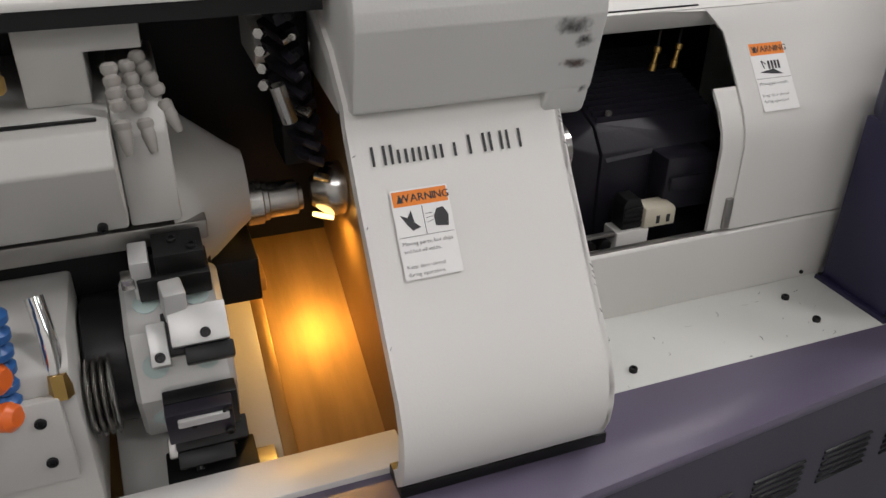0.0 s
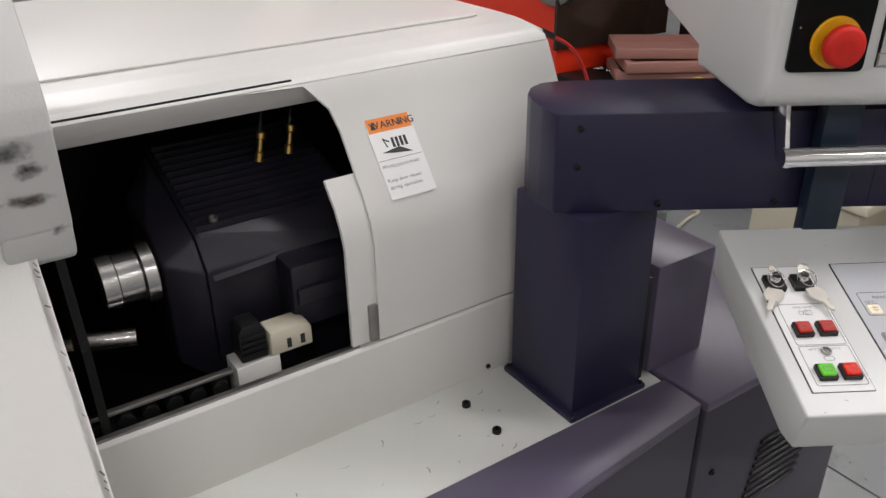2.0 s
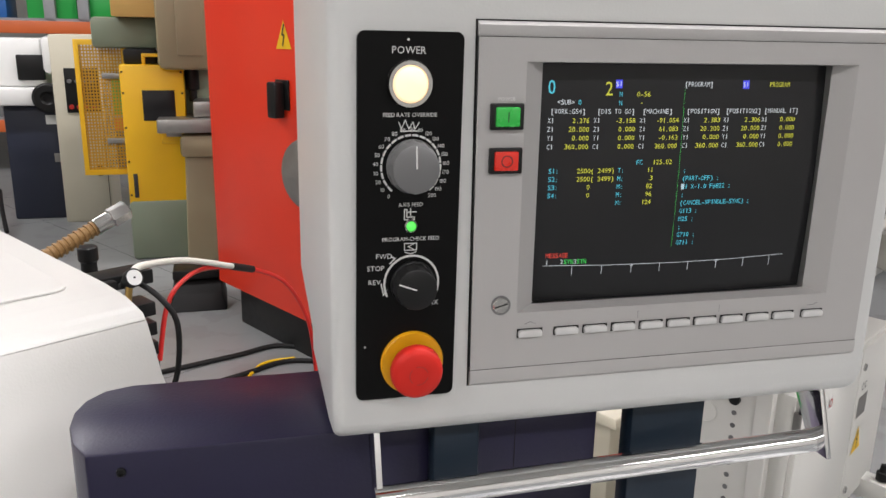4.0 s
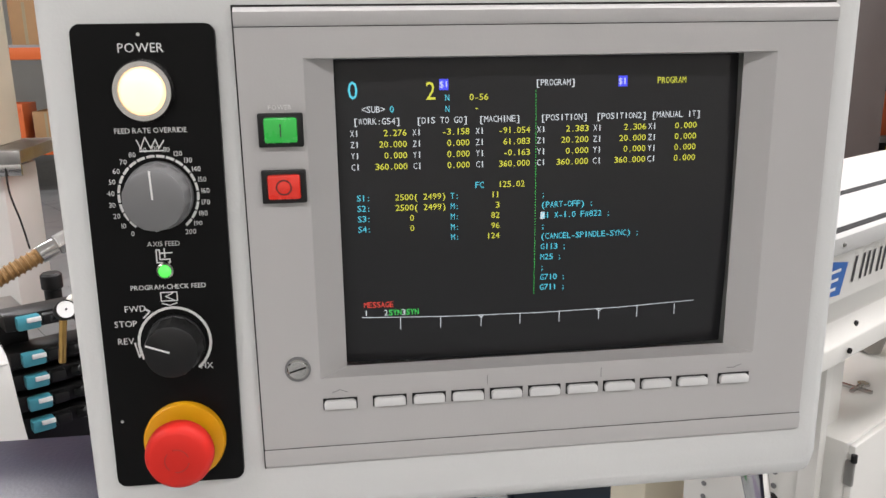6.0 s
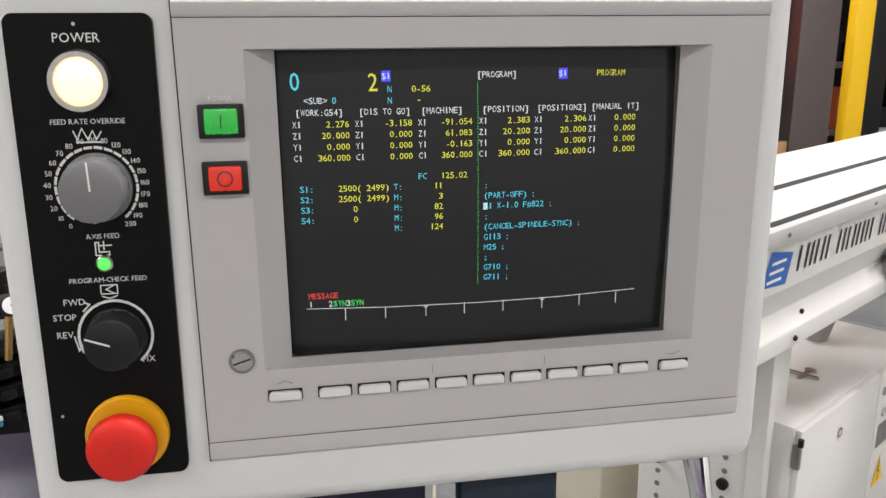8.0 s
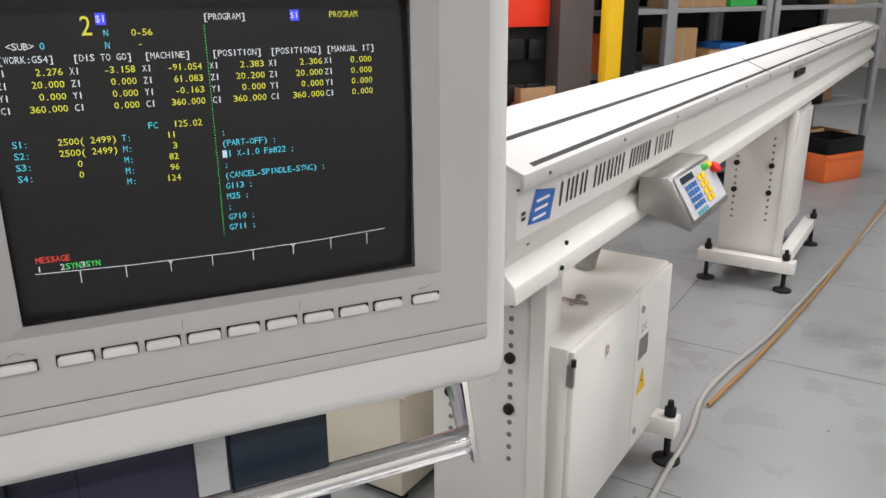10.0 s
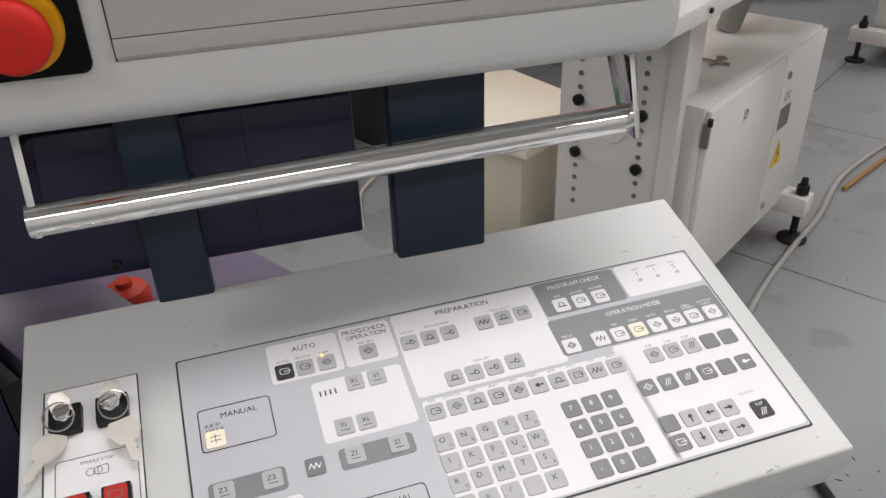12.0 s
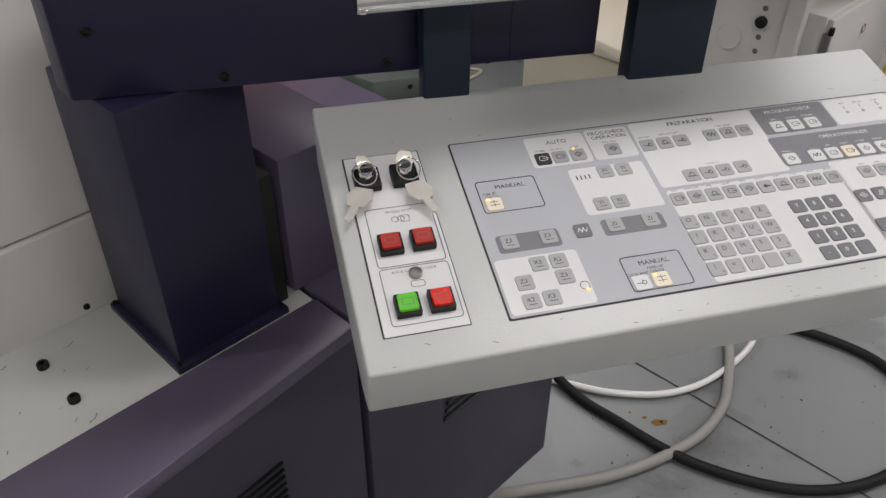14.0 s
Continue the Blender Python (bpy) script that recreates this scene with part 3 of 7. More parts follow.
# screen unit: grey bezel with a sloped recess and a strip of soft keys
LOCAL.pop()
BY = 1.1905
X0, X1, Z0, Z1 = 1.091, 1.478, 1.296, 1.6015
cx0, cx1, cz0, cz1 = 1.131, 1.438, 1.3615, 1.571   # mouth of the recess
gx0, gx1, gz0, gz1 = 1.1500, 1.4205, 1.3655, 1.5690  # visible glass
GY = 1.2035
own = bmesh.new()
def quadring(a, ya, b, yb):
    A = [own.verts.new((x, ya, z)) for x, z in ((a[0], a[2]), (a[1], a[2]), (a[1], a[3]), (a[0], a[3]))]
    B = [own.verts.new((x, yb, z)) for x, z in ((b[0], b[2]), (b[1], b[2]), (b[1], b[3]), (b[0], b[3]))]
    for i in range(4):
        own.faces.new((A[i], A[(i + 1) % 4], B[(i + 1) % 4], B[i]))
quadring((X0, X1, Z0 + 0.016, Z1 - 0.012), BY, (cx0, cx1, cz0, cz1), BY)
quadring((cx0, cx1, cz0, cz1), BY, (gx0 - 0.001, gx1 + 0.001, gz0 - 0.001, gz1 + 0.001), GY)
bz = part("screen_bezel", own, BEZEL, console, "warm grey plastic screen bezel", smooth=False)
part("bezel_lip", prism([(1.1905, 1.3115), (1.1890, 1.308), (1.1895, 1.300), (1.1945, 1.296), (1.1960, 1.296), (1.1960, 1.3115)], X0, X1, "u"), BEZEL, bz)
part("bezel_lip", prism([(1.1905, 1.5900), (1.1890, 1.5925), (1.1895, 1.5985), (1.1945, 1.6015), (1.1960, 1.6015), (1.1960, 1.5900)], X0, X1, "u"), BEZEL, bz)
bm = box(X0 - 0.0014, X0, 1.1945, 1.197, Z0, Z1)
box(X0 - 0.0014, X1, 1.1945, 1.197, Z1, Z1 + 0.0012, 0, bm)
bar(X0, X1, 1.3116, 1.3121, face(BY - 0.0003), bm)
bar(X0, X1, 1.5895, 1.5899, face(BY - 0.0003), bm)
part("bezel_gap", bm, RUBBER, bz, smooth=False)
# curved picture tube
own = bmesh.new()
N, M = 16, 12
grid = []
for j in range(M + 1):
    row = []
    for i in range(N + 1):
        fx, fz = i / N * 2 - 1, j / M * 2 - 1
        row.append(own.verts.new((gx0 - 0.002 + (gx1 - gx0 + 0.004) * i / N, GY + 0.0015 + 0.0045 * (fx * fx) + 0.0035 * fz * fz, gz0 - 0.002 + (gz1 - gz0 + 0.004) * j / M)))
    grid.append(row)
for j in range(M):
    for i in range(N):
        own.faces.new((grid[j][i], grid[j][i + 1], grid[j + 1][i + 1], grid[j + 1][i]))
crt = part("picture_tube", own, TUBE, console, "dark glass picture tube with lit characters")


def scr(px, py):
    """A place on the tube from the tube's own grid: 0 to 1000 across, 0 to 750 down."""
    fx, fz = px / 500 - 1, 1 - py / 375
    return (gx0 + (gx1 - gx0) * (px + (max(px - 480, 0)) * 0.05) / 1000, GY + 0.0011 + 0.0045 * fx * fx + 0.0035 * fz * fz, gz1 - (gz1 - gz0) * py / 750)


def scr_up(px, py):
    return scr(px, -py)


SCR = {n: bmesh.new() for n in PHOS}


def show(s, px, py, colour, h=15, pitch=11.3, align="l"):
    """A line of screen characters; py is the baseline."""
    text(s, px, -py, h, scr_up, SCR[colour], mono=pitch, align=align)


show("0", 26, 90, "cyan", 42, 26)
show("2", 212, 94, "yellow", 42, 26)
bar(246, 268, -72, -46, scr_up, SCR["blue"])
show("$1", 246, 66, "white", 15)
show("N", 259, 97, "cyan"); show("0-56", 318, 97, "yellow", 15, 11.8)
show("<SUB>", 58, 122, "white"); show("0", 125, 122, "cyan"); show("N", 259, 124, "cyan"); show("-", 330, 122, "yellow")
for s, x in (("[WORK:G54]", 38), ("[DIS TO GO]", 190), ("[MACHINE]", 342), ("[POSITION]", 494), ("[POSITION2]", 628), ("[MANUAL IT]", 765)):
    show(s, x, 150, "white", 15, 11.2)
VALUES = (("2.276", "-3.158", "-91.054", "2.383", "2.306", "0.000"), ("20.000", "0.000", "61.083", "20.200", "20.000", "0.000"),
          ("0.000", "0.000", "-0.163", "0.000", "0.000", "0.000"), ("360.000", "0.000", "360.000", "360.000", "360.000", "0.000"))
for r, (ax, vals) in enumerate(zip(("X1", "Z1", "Y1", "C1"), VALUES)):
    for (lx, vx), v in zip(((28, 165), (178, 318), (332, 468), (484, 610), (620, 752), (756, 880)), vals):
        show(ax, lx, 178 + r * 27, "white", 15, 11)
        show(v, vx, 178 + r * 27, "yellow", 15, 11.3, "r")
show("FC", 330, 310, "cyan"); show("125.02", 455, 310, "yellow", 15, 11.3, "r")
for r, (a, v, b, w) in enumerate((("S1:", "2500( 2499)", "T:", "11"), ("S2:", "2500( 2499)", "M:", "3"), ("S3:", "0", "M:", "82"), ("S4:", "0", "M:", "96"), ("", "", "M:", "124"))):
    show(a, 38, 335 + r * 26, "cyan"); show(b, 268, 335 + r * 26, "cyan")
    show(v, 258 if "(" in v else 178, 335 + r * 26, "yellow", 15, 11.5, "r"); show(w, 392, 335 + r * 26, "yellow", 15, 11.3, "r")
show("[PROGRAM]", 482, 66, "white", 15, 10.4)
bar(680, 702, -72, -46, scr_up, SCR["blue"]); show("$1", 680, 66, "white", 15, 10.5)
show("PROGRAM", 776, 66, "yellow", 15, 10.4)
for r, s in enumerate((";", "(PART-OFF) ;", "G1 X-1.0 F#822 ;", ";", "(CANCEL-SPINDLE-SYNC) ;", "G113 ;", "M25 ;", ";", "G710 ;", "G711 ;")):
    show(s, 496, 338 + r * 27, "cyan", 15, 10.8)
bar(495, 505, -394, -376, scr_up, SCR["white"])
show("MESSAGE", 45, 610, "red", 15, 10.8)
show("1", 45, 632, "white"); show("2", 95, 632, "white"); show("SYN", 107, 632, "green", 15, 11.2); show("3", 140, 632, "white"); show("SYN", 151, 632, "green", 15, 11.2)
for k in range(74):
    bar(481.3, 482.5, -(80 + k * 7.0), -(76 + k * 7.0), scr_up, SCR["green"])
stroke([(40, -636), (250, -641), (500, -643), (700, -641), (900, -635)], 1.6, scr_up, SCR["white"])
for x in (137, 240, 345, 447, 548, 650, 750, 850):
    stroke([(x, -641), (x, -670)], 1.8, scr_up, SCR["white"])
    if x in (345, 650):
        stroke([(x - 6, -642), (x, -649), (x + 6, -642)], 1.8, scr_up, SCR["white"])
for n, bm in SCR.items():
    part("screen_characters", bm, PHOS[n], crt, "glowing " + n + " screen characters", smooth=False)

# soft keys, power buttons, lock
def soft_key(x, w):
    k = part("soft_key", prism([(x - w / 2, 1.3400), (x + w / 2, 1.3400), (x + w / 2, 1.3445), (x + w / 2 - 0.0018, 1.3462), (x - w / 2 + 0.0018, 1.3462), (x - w / 2, 1.3445)], 1.1866, 1.1905, "v", 0.0008), SOFTKEY, console)
    part("key_gap", box(x - w / 2 - 0.0008, x + w / 2 + 0.0008, 1.1897, 1.1903, 1.3392, 1.3470), RUBBER, k, smooth=False)


for i, x in enumerate((1.1435, 1.1770, 1.2040, 1.2310, 1.2580, 1.2850, 1.3120, 1.3390, 1.3660, 1.3930, 1.4240)):
    soft_key(x, 0.0215)
for z, mat, mark in ((1.5282, BTNGREENLIT, 0), (1.4930, BTNREDLIT, 1)):
    fr = part("button_frame", box(1.1015, 1.1290, 1.186, 1.191, z - 0.0104, z + 0.0104, 0.001), KNOBBLACK, console)
    part("button_cap", box(1.1052, 1.1254, 1.1840, 1.188, z - 0.0078, z + 0.0078, 0.0015), mat, fr, "glowing square push button")
    m = bar(1.1149, 1.1157, z - 0.004, z + 0.004, face(1.1837)) if not mark else stroke(arc(1.1153, z, 0.0045, 0, 360, 18), 0.0008, face(1.1837))
    part("button_mark", m, INK, fr, smooth=False)
part("lettering", text("POWER", 1.1153, 1.5405, 0.0028, face(BY - 0.0004), align="c"), INKWHITE, bz, smooth=False)
lk = part("screw_lock", lathe([(0.0072, 0), (0.0072, 0.0012), (0.0062, 0.0022), (0, 0.0022)], (1.1165, 1.1905, 1.3695), (0, -1, 0), 28), STEEL, console, "slotted metal quarter-turn lock")
part("slot", stroke([(1.1115, 1.3680), (1.1215, 1.3710)], 0.0011, face(1.1881)), RUBBER, lk, smooth=False)
part("lock_ring", lathe([(0.0086, 0), (0.0086, 0.0010), (0.0072, 0.0010)], (1.1165, 1.1905, 1.3695), (0, -1, 0), 28), KNOBGREY, lk)
bm = bmesh.new()
for x, d in ((1.1435, -1), (1.4240, 1)):
    stroke([(x - 0.005, 1.3510), (x + 0.006 * 0, 1.3530 if d < 0 else 1.3510), (x + 0.005, 1.3530 if d > 0 else 1.3510)], 0.0005, face(BY - 0.0004), bm)
for x in (1.2445, 1.3255):
    bar(x, x + 0.0004, 1.350, 1.357, face(BY - 0.0004), bm)
part("key_marks", bm, INKGREY, bz, smooth=False)

# handle bar under the monitor
LOCAL.pop()
hb = part("handle_bar", rod((1.024, 1.250, 1.173), (1.514, 1.264, 1.174), 0.0125, 28), CHROME, console, "polished chrome handle bar")
for x in (1.026, 1.506):
    part("handle_bracket", prism([(1.240, 1.163), (1.268, 1.163), (1.312, 1.230), (1.312, 1.240), (1.268, 1.240)], x, x + 0.006, "u", 0.001), CHROME, hb, "flat chrome bracket")
    part("bracket_bolt", lathe([(0.009, 0), (0.009, 0.006), (0.006, 0.008), (0, 0.008)], (x + 0.003, 1.295, 1.232), (0, 0, -1), 6), DULLSTEEL, hb)

# posts that carry the desk
part("post", box(1.090, 1.137, 1.292, 1.318, 0.98, 1.245, 0.003), TEAL, console, "dark teal painted post")
part("post", box(1.303, 1.388, 1.292, 1.318, 0.98, 1.245, 0.003), TEAL, console, "dark teal painted flat post")

# keyboard desk: a sloping box
TIL = math.atan2(0.272, 0.962)
LOCAL.append(turned_frame((1.2845, 1.232, 1.031), (-0.0051, -0.0048, 0.0071), -1.84, 1.28, 1.0102, math.degrees(TIL)))
KO = Vector((0, 1.232, 1.031))
KS, KZ = Vector((0, math.cos(TIL), math.sin(TIL))), Vector((0, -math.sin(TIL), math.cos(TIL)))


def key_at(x, s, h=0.0):
    p = KO + KS * s + KZ * h
    return (x, p.y, p.z)


def on_desk(h):
    return lambda x, s: key_at(x, s, h)


def yz(s, h):
    p = key_at(0, s, h)
    return (p[1], p[2])


f0, b0 = yz(-0.222, 0), yz(0.076, 0)
dp = [f0, b0, (b0[0], b0[1] - 0.060), (f0[0] + 0.045, f0[1] - 0.056), (f0[0] + 0.016, f0[1] - 0.053)]
desk = part("keyboard_desk", prism(dp, 0.991, 1.592, "u", 0.003, seg=3), DESK, console, "grey painted sloping keyboard desk with worn front edge")


def plate(x0, x1, s0, s1, r, h0, h, mat, name, parent=desk, label=""):
    return part(name, slab(rounded(x0, x1, s0, s1, r, 4), lambda x, s, t: key_at(x, s, h0 + t), h), mat, parent, label, smooth=False)


# membrane with its printed fields
plate(1.1055, 1.572, -0.1955, 0.0035, 0.002, 0.0, 0.0008, INK, "membrane_edge")
plate(1.1070, 1.5705, -0.1940, 0.0020, 0.002, 0.0004, 0.0008, MEMBRANE, "membrane", label="grey membrane keyboard")
F1 = 0.0013
for x0, x1, s0, s1, mat in ((1.176, 1.234, -0.041, -0.002, MEMWHITE), (1.236, 1.279, -0.041, -0.001, MEMWHITE), (1.204, 1.277, -0.104, -0.048, MEMWHITE),
                            (1.109, 1.180, -0.192, -0.137, MEMWHITE), (1.282, 1.412, -0.085, 0.0005, MEMWHITE), (1.283, 1.457, -0.1925, -0.0885, MEMWHITE),
                            (1.452, 1.569, -0.192, -0.0815, MEMWHITE), (1.413, 1.492, -0.037, 0.0005, MEMDARK), (1.494, 1.569, -0.036, 0.0005, MEMWHITE),
                            (1.410, 1.569, -0.0800, -0.0415, MEMDARK), (1.117, 1.172, -0.131, -0.112, MEMDARK), (1.211, 1.268, -0.129, -0.111, MEMDARK)):
    plate(x0, x1, s0, s1, 0.0035, F1 - 0.0005, 0.0005 + (0.0001 if mat is MEMDARK else 0), mat, "printed_field")
LET = {"k": bmesh.new(), "w": bmesh.new(), "g": bmesh.new()}
TOPF = on_desk(F1 + 0.0003)
TOPK = on_desk(F1 + 0.0014)
for x0, x1, s0, s1 in ((1.117, 1.171, -0.086, -0.049), (1.212, 1.265, -0.189, -0.154)):
    stroke(rounded(x0, x1, s0, s1, 0.003, 3), 0.0009, TOPF, LET["k"], True)


def dk(s, x, y, size, c="k", align="c", top=TOPF):
    text(s, x, y, size, top, LET[c], align=align)


dk("AUTO", 1.206, -0.0130, 0.0048); dk("PROG.CHECK", 1.258, -0.0085, 0.0043); dk("OPERATION", 1.258, -0.0145, 0.0043)
dk("PREPARATION", 1.345, -0.0085, 0.0050); dk("PROGRAM CHECK", 1.452, -0.0085, 0.0043, "w"); dk("OPERATION MODE", 1.490, -0.0505, 0.0043, "w")
dk("MANUAL", 1.147, -0.0595, 0.0046); dk("MANUAL", 1.240, -0.1640, 0.0046)
dk("SUB SP", 1.1265, -0.0655, 0.0027); dk("CHUCK", 1.1280, -0.0695, 0.0027); dk("MAIN SP", 1.239, -0.1690, 0.0027); dk("CHUCK", 1.2395, -0.1730, 0.0027); dk("COOLANT", 1.2215, -0.1735, 0.0027)
for s, x, y in (("A.P.DEL", 1.187, -0.0215), ("OP STOP", 1.2035, -0.0215), ("B.SKIP", 1.221, -0.0215), ("FEED DIAL", 1.256, -0.0205), ("CUT/OFF", 1.291, -0.0205), ("AUTO RETURN", 1.3175, -0.0195), ("TOOL SELECT", 1.376, -0.0180), ("TOOL SET", 1.342, -0.0640)):
    dk(s, x, y, 0.0021, "g")
for s, x in (("EDIT", 1.291), ("DATA I/O", 1.308), ("OFS", 1.325), ("GRAP", 1.342), ("PRM", 1.359), ("MAINT", 1.376), ("ALM", 1.393), ("STAT", 1.411), ("POS", 1.429), ("PROG", 1.447)):
    dk(s, x, -0.0910, 0.0022, "g")
for s, x, y in (("TIME", 1.430, -0.0185), ("ACTION", 1.449, -0.0185), ("MACHINE", 1.468, -0.0180), ("TEACH", 1.420, -0.0620), ("JOG", 1.447, -0.0640), ("MDI", 1.465, -0.0615), ("CONT", 1.483, -0.0615), ("1CYCLE", 1.501, -0.0610), ("1BLOCK", 1.520, -0.0610), ("PREPA", 1.537, -0.0595), ("RATION", 1.537, -0.0623), ("PROGRAM", 1.556, -0.0590), ("SELECT", 1.556, -0.0620)):
    dk(s, x, y, 0.0021, "w")
for s, x in (("CUR", 1.483), ("B.SEL", 1.501), ("S.SKIP", 1.518)):
    dk(s, x, -0.0905, 0.0021, "g")
for s, x in (("ALM", 1.513), ("ERROR", 1.531), ("SYNC", 1.551)):
    dk(s, x, -0.0080, 0.0022, "g"); dk("?" if s != "SYNC" else "S", x, -0.0150, 0.0050, "g")
    plate(x - 0.0018, x + 0.0018, -0.0215, -0.0180, 0.0017, F1, 0.0003, KEYGREY, "indicator")
dk("D.S.LOCK", 1.537, -0.1550, 0.0022, "g")

KEYMESH = {}


def key(x, s, mat, w=0.0142):
    """One key pad: raised a millimetre, on a shared mesh."""
    if (mat.name, w) not in KEYMESH:
        own = bmesh.new()
        own = slab(rounded(-w / 2, w / 2, -w / 2, w / 2, 0.0018, 2), lambda a, b, t: Vector((a, 0, 0)) + KS * b + KZ * t, 0.0011, own)
        own.transform(LOCAL[-1].to_3x3().to_4x4())
        KEYMESH[mat.name, w] = mesh_of("key", own, mat)
    ob = new("key", KEYMESH[mat.name, w])
    ob.parent = desk
    ob.location = LOCAL[-1] @ Vector(key_at(x, s, F1 - 0.0001)) - BASE[desk.name]
    return ob


def sign(x, s, kind, c="k"):
    """The small pictogram on a key."""
    bm, a = LET[c], 0.0036
    if kind == "loop":
        stroke(rounded(x - a, x + a, s - a * 0.7, s + a * 0.7, 0.0012, 2), 0.0006, TOPK, bm, True); stroke([(x, s), (x + a * 1.3, s)], 0.0007, TOPK, bm)
    elif kind == "circle":
        stroke(arc(x, s, a * 0.65, 0, 360, 10), 0.0007, TOPK, bm); stroke([(x - a * 1.2, s - a * 0.6), (x + a * 1.2, s - a * 0.6)], 0.0008, TOPK, bm)
    elif kind == "diamond":
        stroke([(x - a, s), (x, s + a * 0.8), (x + a, s), (x, s - a * 0.8)], 0.0007, TOPK, bm, True); stroke([(x - a * 0.4, s), (x + a * 0.4, s)], 0.0007, TOPK, bm)
    elif kind == "zig":
        stroke([(x - a * 1.3, s - a * 0.4), (x - a * 0.8, s + a * 0.6), (x - a * 0.3, s - a * 0.6), (x + a * 0.2, s + a * 0.6), (x + a * 0.7, s - a * 0.6), (x + a * 1.2, s + a * 0.4)], 0.0008, TOPK, bm)
    elif kind in "><^v":
        d = {">": (1, 0), "<": (-1, 0), "^": (0, 1), "v": (0, -1)}[kind]
        n = (-d[1], d[0])
        flat([(x + d[0] * a, s + d[1] * a), (x + n[0] * a * 0.7, s + n[1] * a * 0.7), (x - n[0] * a * 0.7, s - n[1] * a * 0.7)], TOPK, bm)
        stroke([(x, s), (x - d[0] * a, s - d[1] * a)], 0.0014, TOPK, bm)
    elif kind == "hatch":
        for k in (-1, 0, 1):
            stroke([(x + k * a * 0.5 - a * 0.4, s - a * 0.8), (x + k * a * 0.5 + a * 0.4, s + a * 0.8)], 0.0006, TOPK, bm)
    elif kind == "tool":
        stroke([(x - a * 1.2, s - a * 0.3), (x, s - a * 0.3), (x + a * 0.3, s + a * 0.5)], 0.0008, TOPK, bm); stroke(arc(x + a * 0.5, s - a * 0.2, a * 0.5, 0, 360, 8), 0.0007, TOPK, bm)
    elif kind == "chuck":
        stroke([(x - a, s + a * 0.5), (x + a, s + a * 0.5)], 0.0006, TOPK, bm); stroke([(x - a, s - a * 0.5), (x + a, s - a * 0.5)], 0.0006, TOPK, bm); stroke([(x, s - a), (x, s + a)], 0.0006, TOPK, bm)


for x, kd in ((1.187, "loop"), (1.2035, "loop"), (1.221, "diamond")):
    key(x, -0.031, INK if x < 1.19 else KEYGREY); sign(x, -0.031, kd, "w" if x < 1.19 else "k")
key(1.256, -0.0295, KEYGREY); sign(1.256, -0.0295, "diamond")
for x, s, w in ((1.238, -0.056, "X1"), (1.256, -0.056, "Y1"), (1.221, -0.093, "Y1"), (1.238, -0.093, "X1"), (1.128, -0.1205, "Z3"), (1.162, -0.1205, "Z3"), (1.223, -0.1185, "Z1"), (1.256, -0.1185, "Z1"), (1.145, -0.1465, "X3"), (1.162, -0.1465, "A2"), (1.128, -0.1630, "Z3"), (1.162, -0.1630, "Z3"), (1.128, -0.1815, "A2"), (1.145, -0.1810, "X3")):
    key(x, s, KEYGREY)
    text(w, x - 0.001, s - 0.001, 0.0040, TOPK, LET["k"], align="c"); stroke([(x - 0.003, s - 0.0035), (x + 0.003, s - 0.0035)], 0.0006, TOPK, LET["k"])
key(1.193, -0.1195, KEYDARK); sign(1.193, -0.1195, "zig", "w")
key(1.1275, -0.0765, KEYLIT); sign(1.1275, -0.0765, "chuck", "g"); key(1.2215, -0.1810, MEMWHITE); sign(1.2215, -0.1810, "tool", "g"); key(1.239, -0.1805, KEYLIT); sign(1.239, -0.1805, "chuck", "g")
stroke(arc(1.175, -0.1745, 0.0040, 0, 360, 12), 0.0007, TOPF, LET["g"])
for i in range(4):
    bar(1.2090 + i * 0.0040, 1.2102 + i * 0.0040, -0.0620, -0.0570, TOPF, LET["k"])
for x, s, kd in ((1.291, -0.0305, "tool"), (1.3085, -0.0300, "circle"), (1.326, -0.0295, "tool"), (1.358, -0.0275, "zig"), (1.376, -0.0270, "circle"), (1.3935, -0.0265, "loop"), (1.3155, -0.0745, "circle"), (1.3325, -0.0740, "tool"), (1.3495, -0.0735, "tool"), (1.368, -0.0725, "tool")):
    key(x, s, KEYGREY); sign(x, s, kd)
for x, kd in zip((1.430, 1.449, 1.468), ("circle", "loop", "loop")):
    key(x, -0.0280, MEMWHITE); sign(x, -0.0280, kd)
for x, kd in zip((1.420, 1.447, 1.465, 1.483, 1.501, 1.520, 1.5375, 1.556), ("diamond", "zig", "loop", "loop", "diamond", "diamond", "loop", "diamond")):
    key(x, -0.0715, KEYLIT if x == 1.483 else MEMWHITE); sign(x, -0.0715, kd)
for i, kd in enumerate(("loop", "diamond", "circle", "loop", "diamond", "<", "circle", "loop", "zig", "loop")):
    key(1.2910 + i * 0.01733, -0.1003, KEYGREY); sign(1.2910 + i * 0.01733, -0.1003, kd)
for r, row in enumerate(("ONGXZ", "IKFUW", "RDMTS", "!=/ X")):
    for c, ch in enumerate(row):
        x, s = 1.2890 + c * 0.01725, -0.1275 - r * 0.01740
        key(x, s, KEYGREY)
        if ch != " ":
            text(ch, x - 0.0012, s - 0.0005, 0.0044, TOPK, LET["k"], align="c")
            text("ABCYHJLEVPQ:*,$#+-;.%"[(r * 5 + c) % 20], x + 0.0042, s - 0.0050, 0.0024, TOPK, LET["k"], align="c")
for r, row in enumerate(("789", "456", "123", "-0.")):
    for c, ch in enumerate(row):
        x, s = 1.3940 + c * 0.01745, -0.1280 - r * 0.0180
        key(x, s, KEYDARK); text(ch, x - 0.0008, s - 0.0016, 0.0042, TOPK, LET["w"], align="c")
